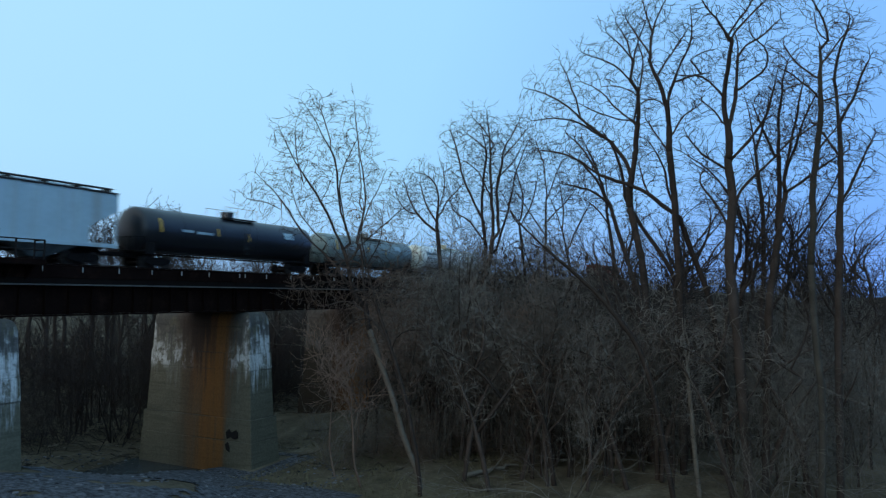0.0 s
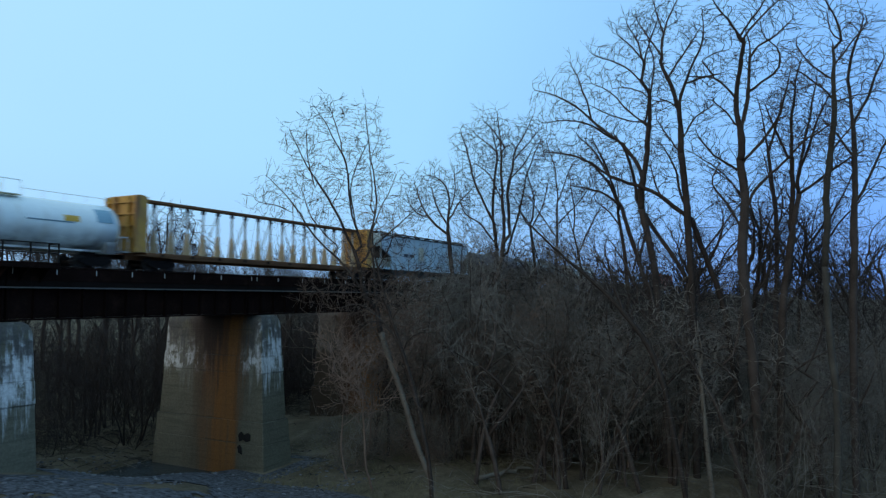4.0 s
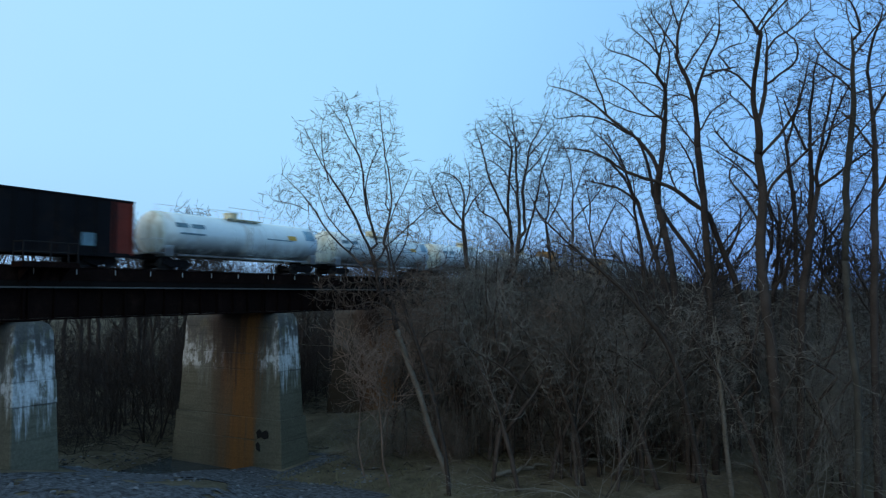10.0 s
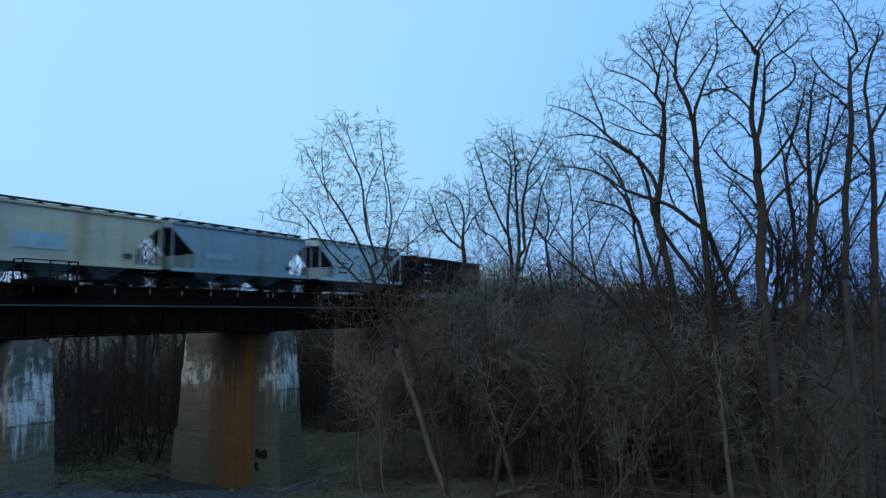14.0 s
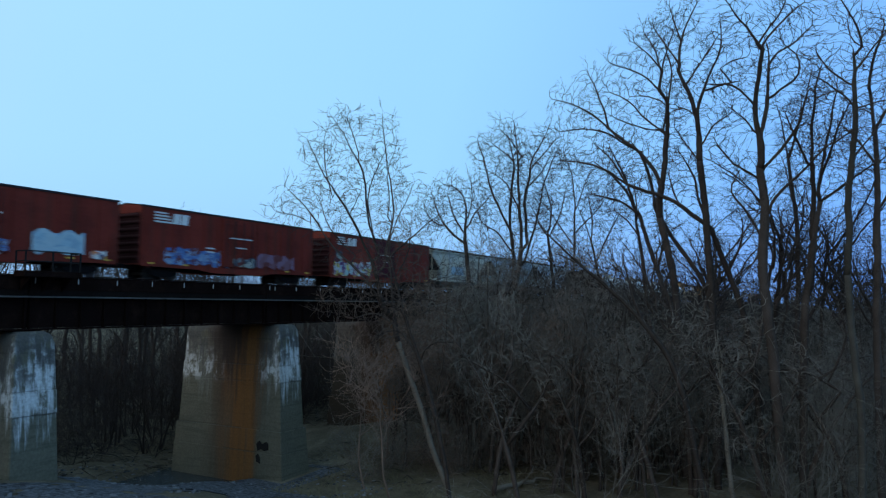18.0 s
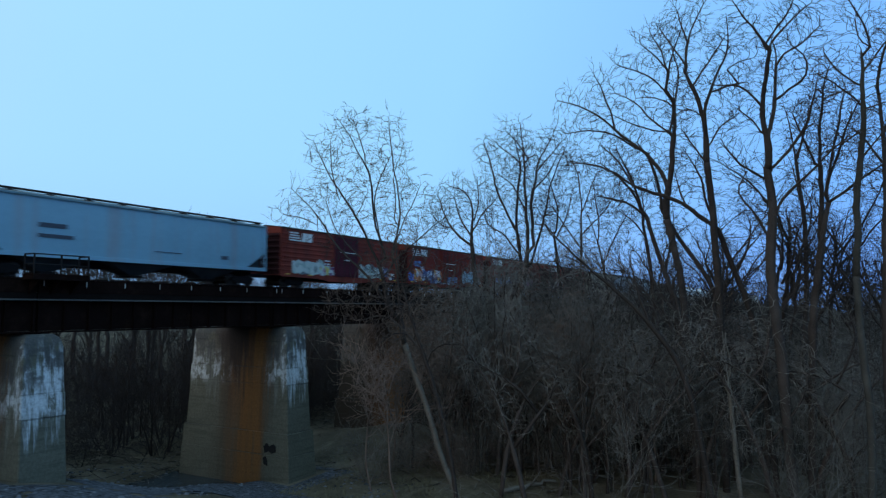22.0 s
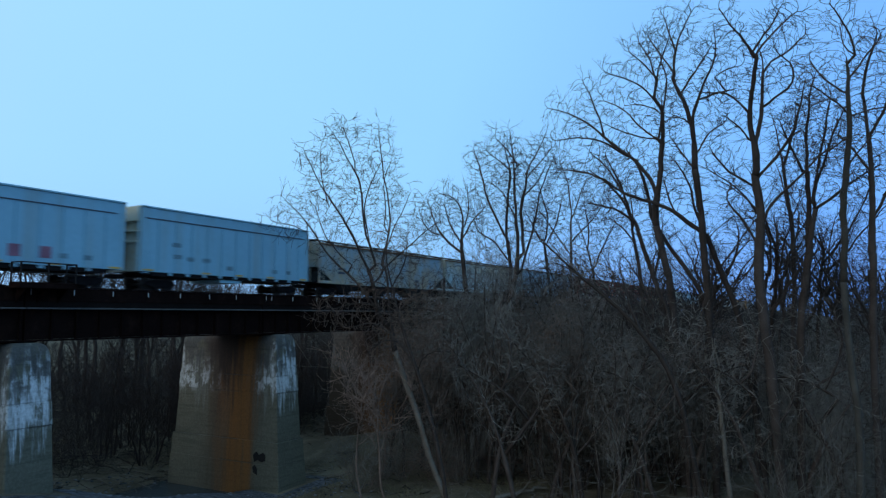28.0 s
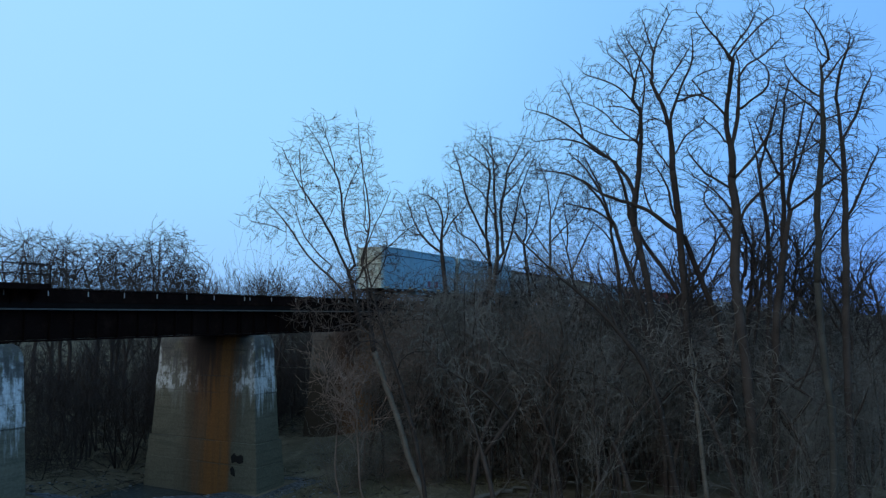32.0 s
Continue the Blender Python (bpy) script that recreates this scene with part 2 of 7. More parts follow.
M_PANEL = material("pale_blue_panel_paint", (0.33, 0.45, 0.5), 0.6, 0, 0.25, 0.5)


def water_material():
    m = bpy.data.materials.new("shallow_river_water")
    m.use_nodes = True
    n, l = m.node_tree.nodes, m.node_tree.links
    b = n["Principled BSDF"]
    b.inputs["Base Color"].default_value = (0.03, 0.04, 0.045, 1)
    b.inputs["Roughness"].default_value = 0.22
    t, bp = n.new("ShaderNodeTexNoise"), n.new("ShaderNodeBump")
    t.inputs["Scale"].default_value, t.inputs["Detail"].default_value = 2.5, 4
    bp.inputs["Strength"].default_value, bp.inputs["Distance"].default_value = 1.0, 0.08
    tc = n.new("ShaderNodeTexCoord")
    l.new(tc.outputs["Object"], t.inputs["Vector"])
    l.new(t.outputs["Fac"], bp.inputs["Height"])
    l.new(bp.outputs["Normal"], b.inputs["Normal"])
    return m


def graffiti_material(name, cols, size=1.0):
    """Sprayed patches: cells of a few paint colours with drips and fades."""
    m = bpy.data.materials.new(name)
    m.use_nodes = True
    n, l = m.node_tree.nodes, m.node_tree.links
    b = n["Principled BSDF"]
    b.inputs["Roughness"].default_value = 0.6
    tc, warp, mp = n.new("ShaderNodeTexCoord"), n.new("ShaderNodeTexNoise"), n.new("ShaderNodeVectorMath")
    warp.inputs["Scale"].default_value = 1.4 / size
    mp.operation = "MULTIPLY_ADD"
    mp.inputs[1].default_value = (0.8, 0.8, 0.8)
    l.new(tc.outputs["Object"], warp.inputs["Vector"])
    l.new(warp.outputs["Color"], mp.inputs[0])
    l.new(tc.outputs["Object"], mp.inputs[2])
    v = n.new("ShaderNodeTexVoronoi")
    v.inputs["Scale"].default_value = 1.9 / size
    l.new(mp.outputs[0], v.inputs["Vector"])
    s = n.new("ShaderNodeSeparateColor")
    l.new(v.outputs["Color"], s.inputs[0])
    r = n.new("ShaderNodeValToRGB")
    r.color_ramp.interpolation = "CONSTANT"
    e = r.color_ramp.elements
    while len(e) < len(cols):
        e.new(0.5)
    for i, c in enumerate(cols):
        e[i].position, e[i].color = i / len(cols), (*c, 1)
    l.new(s.outputs[0], r.inputs["Fac"])
    l.new(r.outputs["Color"], b.inputs["Base Color"])
    return m


RED_B, BLUE_B, WHITE_B = (0.13, 0.02, 0.015), (0.05, 0.11, 0.38), (0.5, 0.52, 0.52)
M_GRAF_B = graffiti_material("sprayed_pale_blue", [(0.34, 0.50, 0.58), (0.42, 0.54, 0.58), (0.26, 0.40, 0.50), (0.38, 0.50, 0.55)], 0.5)
M_GRAF_C = graffiti_material("sprayed_blue", [(0.06, 0.14, 0.36), RED_B, (0.24, 0.33, 0.46), (0.05, 0.10, 0.26), (0.10, 0.20, 0.42)], 0.45)
M_GRAF_D = graffiti_material("sprayed_pink", [(0.22, 0.12, 0.17), RED_B, (0.19, 0.08, 0.10)])
M_GRAF_F = graffiti_material("sprayed_pale_mint", [(0.42, 0.48, 0.44), (0.50, 0.54, 0.49), (0.30, 0.38, 0.35), (0.12, 0.14, 0.15), (0.46, 0.50, 0.47)], 0.8)
M_GRAF_G = graffiti_material("sprayed_orange_and_white", [(0.66, 0.66, 0.64), (0.66, 0.18, 0.04), (0.45, 0.26, 0.24), (0.68, 0.66, 0.62), (0.05, 0.05, 0.14), (0.60, 0.30, 0.05)], 0.75)
M_GRAF_H = graffiti_material("sprayed_navy_and_white", [(0.03, 0.04, 0.13), (0.55, 0.60, 0.66), (0.03, 0.04, 0.12), (0.10, 0.12, 0.24)], 0.6)
M_GRAF_I = graffiti_material("sprayed_bright_blue", [(0.06, 0.17, 0.55), (0.08, 0.20, 0.60), (0.34, 0.46, 0.62), (0.05, 0.14, 0.45)], 0.8)
M_GRAF_J = graffiti_material("sprayed_teal_yellow_purple", [(0.56, 0.44, 0.10), (0.42, 0.54, 0.56), (0.13, 0.05, 0.15), (0.36, 0.52, 0.50), (0.50, 0.50, 0.50), (0.30, 0.14, 0.18)], 0.6)
M_GRAF_E = graffiti_material("sprayed_grey_green", [(0.30, 0.34, 0.28), (0.05, 0.06, 0.08), (0.36, 0.36, 0.32), (0.16, 0.2, 0.2), RED_B])

# ---- mesh helpers ----


class Shape:
    """Collects vertices and faces of one mesh."""

    def __init__(self):
        self.v, self.f = [], []

    def add(self, verts, faces):
        k = len(self.v)
        self.v += verts
        self.f += [tuple(i + k for i in q) for q in faces]
        return self

    def box(self, x0, x1, y0, y1, z0, z1, bev=0.0):
        if bev:
            b = min(bev, (x1 - x0) / 3, (y1 - y0) / 3, (z1 - z0) / 3)
            v = []
            for z, d, s in ((z0, b, b), (z0 + b, b, 0), (z1 - b, b, 0), (z1, b, b)):
                cx0, cx1, cy0, cy1 = x0 + s, x1 - s, y0 + s, y1 - s
                e = b * 0.6
                v += [(cx0 + e, cy0, z), (cx1 - e, cy0, z), (cx1, cy0 + e, z), (cx1, cy1 - e, z), (cx1 - e, cy1, z), (cx0 + e, cy1, z), (cx0, cy1 - e, z), (cx0, cy0 + e, z)]
            f = [tuple(range(7, -1, -1)), tuple(range(24, 32))]
            for r in range(3):
                f += [(r * 8 + i, r * 8 + (i + 1) % 8, r * 8 + 8 + (i + 1) % 8, r * 8 + 8 + i) for i in range(8)]
            return self.add(v, f)
        v = [(x, y, z) for z in (z0, z1) for x, y in ((x0, y0), (x1, y0), (x1, y1), (x0, y1))]
        return self.add(v, [(3, 2, 1, 0), (4, 5, 6, 7), (0, 1, 5, 4), (1, 2, 6, 5), (2, 3, 7, 6), (3, 0, 4, 7)])

    def loft(self, rings, caps=True, closed=True):
        n = len(rings[0])
        v = [p for r in rings for p in r]
        m = n if closed else n - 1
        f = [(r * n + i, r * n + (i + 1) % n, (r + 1) * n + (i + 1) % n, (r + 1) * n + i) for r in range(len(rings) - 1) for i in range(m)]
        if caps:
            f += [tuple(range(n - 1, -1, -1)), tuple((len(rings) - 1) * n + i for i in range(n))]
        return self.add(v, f)

    def tube(self, p, q, r, n=6, r2=None):
        p, q = Vector(p), Vector(q)
        d = (q - p).normalized()
        a = d.orthogonal().normalized()
        b = d.cross(a)
        ring = lambda c, s: [tuple(c + (a * math.cos(2 * math.pi * i / n) + b * math.sin(2 * math.pi * i / n)) * s) for i in range(n)]
        return self.loft([ring(p, r), ring(q, r if r2 is None else r2)])

    def mesh(self, name, smooth=False):
        me = bpy.data.meshes.new(name)
        me.from_pydata(self.v, [], self.f)
        if smooth:
            me.polygons.foreach_set("use_smooth", [True] * len(me.polygons))
        me.update()
        return me


def part(name, shape, mat, parent, label="", smooth=False, at=None):
    """Links a mesh as one object under a thing or a part; shape may be a mesh that others share."""
    me = shape if isinstance(shape, bpy.types.Mesh) else shape.mesh(name, smooth)
    if not me.materials:
        me.materials.append(mat)
    ob = new(name, me)
    ob.parent = parent
    if at is not None:
        ob.matrix_basis = at
    return tagged(ob, label)


def thing(name, at, label, category, group="", kind=""):
    ob = new(name)
    ob.matrix_basis = at
    return tagged(ob, label, category, group, kind)


def quads_mesh(name, verts, quads):
    me = bpy.data.meshes.new(name)
    verts, quads = np.asarray(verts, np.float32), np.asarray(quads, np.int32)
    me.vertices.add(len(verts))
    me.vertices.foreach_set("co", verts.ravel())
    me.loops.add(quads.size)
    me.loops.foreach_set("vertex_index", quads.ravel())
    me.polygons.add(len(quads))
    me.polygons.foreach_set("loop_start", np.arange(0, quads.size, 4, dtype=np.int32))
    me.polygons.foreach_set("use_smooth", np.ones(len(quads), bool))
    me.update(calc_edges=True)
    return me


def smooth(a, b, x):
    x = min(1.0, max(0.0, (x - a) / (b - a)))
    return x * x * (3 - 2 * x)


# ---- ground ----
RAIL_Z, TRACK_Y = 13.5, 39.35


def ground_z(x, y):
    g = 3.6 * smooth(38, 17, x) * smooth(56, 40, y) * smooth(18, 30, y) * smooth(-60, -10, x)          # gravel bar by the left pier
    g -= 1.6 * smooth(36.5, 43, y) * smooth(50, 42, x) * smooth(14, 26, x) * smooth(49, 44, y)   # stream bed
    g += 1.3 * smooth(44, 52, x) * smooth(46, 36, y) * smooth(30, 36, y)
    g += 5.0 * smooth(62, 120, y) + 14.0 * smooth(120, 420, y)
    d = math.hypot(x, y)
    if x < 150:
        g += 10.0 * smooth(24, 2, d) * smooth(-80, -10, x + y)
    bank = 12.75 - max(0.0, abs(y - TRACK_Y) - 3.6) / 1.6 - max(0.0, 79 - x) / 1.3
    g = max(g, bank)
    g += 2.0 * smooth(90, 200, x) * smooth(30, -40, y) + 10 * smooth(160, 500, x)* smooth(60, -40, y)
    return g + 0.35 * noise.noise((x * 0.16, y * 0.16, 0.3)) + 0.9 * noise.noise((x * 0.03, y * 0.03, 4.0)) * smooth(30, 60, d)


def build_ground():
    far = [140 + 30 * 1.28 ** i for i in range(16)]
    xs = [-v for v in far[::-1]] + [-140 + 8 * i for i in range(16)] + [-12 + 1.5 * i for i in range(93)] + [130 + 6 * i for i in range(26)] + [290 + 30 * 1.3 ** i for i in range(14)]
    ys = [-v for v in far[::-1]] + [-130 + 8 * i for i in range(14)] + [-18 + 1.5 * i for i in range(65)] + [82 + 5 * i for i in range(22)] + [195 + 30 * 1.3 ** i for i in range(14)]
    s = Shape()
    n = len(ys)
    s.v = [(x, y, ground_z(x, y)) for x in xs for y in ys]
    s.f = [(i * n + j, (i + 1) * n + j, (i + 1) * n + j + 1, i * n + j + 1) for i in range(len(xs) - 1) for j in range(n - 1)]
    me = s.mesh("ground", True)
    me.materials.append(M_GROUND)
    tagged(new("ground", me), "dark leaf-littered river bank ground with dead grass", "ground", kind="structure")
    w = Shape()
    w.v = [(x, y, -0.8) for x in (16, 23, 31, 38, 46) for y in (35, 39, 43, 48)]
    w.f = [(i * 4 + j, i * 4 + 4 + j, i * 4 + 5 + j, i * 4 + 1 + j) for i in range(4) for j in range(3)]
    me = w.mesh("water")
    me.materials.append(water_material())
    tagged(new("water", me), "shallow dusk-lit river water between the piers", "water", kind="structure")


build_ground()

# ---- bridge ----
PIERS = (1.7, 20.6, 39.5, 58.4)     # each pier's upstream face along the line
SPAN = 18.9


def concrete_material(name="stained_pier_concrete", dull=1.0, rusty=0.0):
    """Old pier concrete: grey-tan, white lime runs near the top, one broad rust stain under the bearings."""
    m = bpy.data.materials.new(name)
    m.use_nodes = True
    n, l = m.node_tree.nodes, m.node_tree.links
    b = n["Principled BSDF"]
    b.inputs["Roughness"].default_value = 0.9
    tc = n.new("ShaderNodeTexCoord")
    sep = n.new("ShaderNodeSeparateXYZ")
    l.new(tc.outputs["Object"], sep.inputs[0])

    def tex(scale, detail=5, stretch=None, rough=0.55):
        t = n.new("ShaderNodeTexNoise")
        t.inputs["Scale"].default_value, t.inputs["Detail"].default_value, t.inputs["Roughness"].default_value = scale, detail, rough
        if stretch:
            mp = n.new("ShaderNodeMapping")
            mp.inputs["Scale"].default_value = stretch
            l.new(tc.outputs["Object"], mp.inputs["Vector"])
            l.new(mp.outputs["Vector"], t.inputs["Vector"])
        else:
            l.new(tc.outputs["Object"], t.inputs["Vector"])
        return t.outputs["Fac"]

    def rng(v, a, c, lo=0.0, hi=1.0):
        r = n.new("ShaderNodeMapRange")
        r.interpolation_type = "SMOOTHSTEP"
        for k, x in (("From Min", a), ("From Max", c), ("To Min", lo), ("To Max", hi)):
            r.inputs[k].default_value = x
        l.new(v, r.inputs["Value"])
        return r.outputs["Result"]

    def op(kind, a, c):
        o = n.new("ShaderNodeMath")
        o.operation = kind
        for i, x in enumerate((a, c)):
            if isinstance(x, (int, float)):
                o.inputs[i].default_value = x
            else:
                l.new(x, o.inputs[i])
        return o.outputs[0]

    def mix(fac, a, c, kind="MIX"):
        x = n.new("ShaderNodeMix")
        x.data_type, x.blend_type = "RGBA", kind
        for sock, v in (("Factor", fac), ("A", a), ("B", c)):
            if isinstance(v, tuple):
                x.inputs[sock].default_value = (*v, 1)
            elif isinstance(v, float):
                x.inputs[sock].default_value = v
            else:
                l.new(v, x.inputs[sock])
        return x.outputs["Result"]

    grain, cloud = tex(7.0, 8), tex(0.5, 6)
    base = mix(cloud, (0.065 * dull, 0.061 * dull, 0.042 * dull), (0.130 * dull, 0.123 * dull, 0.088 * dull))
    board = tex(1.0, 4, (0.3, 0.3, 5.0))
    base = mix(rng(board, 0.5, 0.65), base, (0.076 * dull, 0.074 * dull, 0.052 * dull))
    drip = tex(1.0, 5, (2.6, 2.6, 0.16))
    top = op("ADD", sep.outputs["Z"], op("MULTIPLY", op("SUBTRACT", drip, 0.5), 9.0))
    lime = op("MULTIPLY", op("MULTIPLY", rng(top, 5.6, 7.6), rng(top, 10.4, 8.6)), rng(op("ADD", drip, op("MULTIPLY", tex(0.7, 6), 0.8)), 0.70, 0.90))
    front = rng(sep.outputs["Y"], 0.55, 0.05)
    edge = rng(sep.outputs["Y"], 9.0, 9.45)
    band_z = op("MULTIPLY", rng(sep.outputs["Z"], 6.0, 6.9), rng(sep.outputs["Z"], 9.3, 7.4))
    face = op("MULTIPLY", op("MULTIPLY", band_z, rng(tex(1.3, 7, (1, 1, 0.6), 0.7), 0.45, 0.60)), 0.8)
    share = op("MAXIMUM", op("MAXIMUM", op("MULTIPLY", front, 0.9), op("MULTIPLY", edge, 0.95)), 0.08)
    base = mix(op("MULTIPLY", op("MAXIMUM", op("MULTIPLY", lime, share), face), dull), base, (0.56, 0.58, 0.59))
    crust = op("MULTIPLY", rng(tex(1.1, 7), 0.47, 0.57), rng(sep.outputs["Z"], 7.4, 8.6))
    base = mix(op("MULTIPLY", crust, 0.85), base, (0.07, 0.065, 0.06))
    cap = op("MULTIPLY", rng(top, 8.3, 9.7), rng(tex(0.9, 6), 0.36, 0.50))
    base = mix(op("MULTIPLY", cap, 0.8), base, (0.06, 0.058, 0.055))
    # rust: an orange core that runs the whole height, a brown wash beside it; the bearings' shadow painted dark near
    # the top
    wob = op("ADD", sep.outputs["Y"], op("MULTIPLY", op("SUBTRACT", tex(1.0, 5, (1.5, 1.5, 0.12)), 0.5), 2.2))
    run = tex(1.0, 6, (1.8, 1.8, 0.05))
    wash = op("MULTIPLY", op("MULTIPLY", rng(wob, 0.9, 2.0), rng(wob, 7.8, 4.4)), rng(sep.outputs["Z"], -1.0, 8.0, 0.5, 1.0))
    base = mix(op("MULTIPLY", wash, rng(run, 0.3, 0.6, 0.7, 1.0)), base, (0.066, 0.028, 0.009))
    core = op("MAXIMUM", op("MULTIPLY", op("MULTIPLY", rng(wob, 1.3, 2.1), rng(wob, 5.6, 3.5)), rng(run, 0.26, 0.5, 0.6, 1.0)), rusty)
    base = mix(op("MULTIPLY", core, 0.88), base, (0.185, 0.072, 0.011))
    vein = op("MULTIPLY", wash, rng(tex(1.0, 5, (3.2, 3.2, 0.05)), 0.5, 0.62))
    base = mix(op("MULTIPLY", vein, 0.35), base, (0.05, 0.024, 0.010))
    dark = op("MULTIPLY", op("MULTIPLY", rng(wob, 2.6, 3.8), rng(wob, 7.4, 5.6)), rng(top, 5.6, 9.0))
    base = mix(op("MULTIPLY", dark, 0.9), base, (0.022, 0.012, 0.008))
    seam = op("MULTIPLY", rng(tex(1.0, 3, (0.4, 0.4, 0.4)), 0.42, 0.6), 0.55)
    lines = None
    for zz in (1.45, 3.0, 6.4, 7.6, 9.5):
        one = op("MULTIPLY", rng(sep.outputs["Z"], zz - 0.09, zz - 0.01), rng(sep.outputs["Z"], zz + 0.07, zz + 0.02))
        lines = one if lines is None else op("MAXIMUM", lines, one)
    base = mix(op("MULTIPLY", lines, seam), base, (0.03, 0.027, 0.022))
    base = mix(1.0, base, rng(grain, 0.25, 0.75, 0.82, 1.18), "MULTIPLY")
    l.new(base, b.inputs["Base Color"])
    bp = n.new("ShaderNodeBump")
    bp.inputs["Strength"].default_value, bp.inputs["Distance"].default_value = 0.6, 0.04
    l.new(op("ADD", grain, board), bp.inputs["Height"])
    l.new(bp.outputs["Normal"], b.inputs["Normal"])
    return m


M_CONCRETE = concrete_material()
# rusty concrete again, darkened to hold the tree shade on the last pier
M_CONCRETE_SHADED = concrete_material("shaded_rusty_pier_concrete", 0.17, 0.05)


def build_pier(x0, first, conc):
    """A battered concrete pier poured in lifts; local x along the line, y away from the near nose, z up from the foot."""
    foot, top = -3.0, 10.56
    ob = thing("bridge_pier", pose(x0, 36.0, 0), "tall battered concrete pier with orange rust stain and white lime runs", "bridge pier", "bridge piers")
    lifts = [foot, 1.45, 3.0, 6.4, 7.6, 9.5, top]

    def ring(z, grow=0.0, shoulder=0.0):
        k = (top - z) / 12.0
        a, c = -0.42 * k - grow + shoulder, 2.1 + 0.22 * k + grow - shoulder
        y0, y1 = -1.0 * k - grow + shoulder * 0.8, 9.45 + 0.6 * k + grow
        e = 0.06
        return [(a + e, y0, z), (c - e, y0, z), (c, y0 + e, z), (c, y1 - e, z), (c - e, y1, z), (a + e, y1, z), (a, y1 - e, z), (a, y0 + e, z)]

    for i, (z0, z1) in enumerate(zip(lifts, lifts[1:])):
        s = Shape()
        g = (0.16, 0.13, 0.0, 0.03, 0.0, 0.0)[i]
        if i == len(lifts) - 2:
            s.loft([ring(z0), ring(z1 - 0.62), ring(z1 - 0.38, 0, 0.05), ring(z1 - 0.14, 0, 0.16), ring(z1, 0, 0.36)])
        else:
            s.loft([ring(z0, g - 0.018), ring(z0 + 0.05, g), ring(z1 - 0.05, g), ring(z1, g - 0.018)])
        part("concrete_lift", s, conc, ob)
    for gy in (1.25, 5.35):
        s = Shape()
        s.box(0.35, 1.75, gy - 0.55, gy + 0.55, top - 0.02, top + 0.055)
        part("bearing_plate", s, M_STEEL, ob, "rusted dark steel bearing plate")
    if first:
        s = Shape()
        for x, blot in ((-0.512, ((0.28, 1.72), (0.62, 1.60), (0.95, 1.74), (1.30, 1.58), (1.42, 2.05), (1.12, 2.30), (0.9, 2.08), (0.5, 2.26), (0.3, 2.12))), (-0.552, ((0.98, 0.70), (1.34, 0.82), (1.42, 1.22), (1.22, 1.38), (1.05, 1.18)))):
            s.loft([[(x, y, z) for y, z in blot], [(x + 0.06, y, z) for y, z in blot]])
        part("painted_patch", s, M_HANDRAIL, ob, "dark sprayed patch near the foot")
    return ob


for i, x0 in enumerate(PIERS):
    build_pier(x0, i == 2, M_CONCRETE if i < 3 else M_CONCRETE_SHADED)


def build_abutment():
    ob = thing("abutment", pose(77.3, 36.0, 0), "concrete abutment half buried in the rail embankment", "abutment", kind="structure")
    s = Shape()
    s.box(0, 2.4, -0.6, 9.6, -1, 10.3, 0.05).box(1.3, 2.4, -0.6, 9.6, 10.3, 12.9, 0.05)
    part("abutment_wall", s, M_CONCRETE, ob)


build_abutment()


def build_span(x0, x1):
    """One deck span: two plate girders, a closed trough above them with pale bracket ends, ballast."""
    ob = thing("girder_span", pose(x0, TRACK_Y, 0), "dark riveted plate girder span with pale top flange", "bridge span", "bridge spans", kind="structure")
    ln = x1 - x0 - 0.06
    for side in (-1, 1):
        y = side * 2.45
        web = Shape().box(0, ln, y - 0.02, y + 0.02, 10.72, 12.28)
        part("girder_web", web, M_STEEL, ob)
        fl = Shape().box(0, ln, y - 0.32, y + 0.32, 10.62, 10.70, 0.01)
        part("bottom_flange", fl, M_STEEL, ob)
        n = int(ln / 1.36)
        me = None
        for k in range(n + 1):
            xx = 0.1 + k * (ln - 0.2) / n
            if me is None:
                me = Shape().box(-0.05, 0.05, -0.22, -0.02, 10.70, 12.28).mesh("stiffener")
                me.materials.append(M_STEEL)
            part("stiffener", me, M_STEEL, ob, at=pose(xx, y if side < 0 else y + 0.24, 0))
        led = Shape().box(0, ln, y - (0.46 if side < 0 else 0.3), y + 0.3, 12.29, 12.37, 0.012)
        part("top_flange", led, M_LEDGE if side < 0 else M_STEEL, ob, "pale weathered top flange" if side < 0 else "")
    s = Shape().box(0, ln, -2.65, 2.65, 12.38, 12.70)
    part("deck_slab", s, M_DECK, ob)
    for side in (-1, 1):
        y = side * 2.62
        s = Shape().box(0, ln, y - 0.07, y + 0.07, 12.70, 13.42, 0.015)
        part("curb_plate", s, M_STEEL, ob)
        s = Shape().box(0, ln, y - 0.13, y + 0.10, 13.43, 13.48, 0.01)
        part("curb_cap", s, M_STEEL, ob)
    return ob, ln


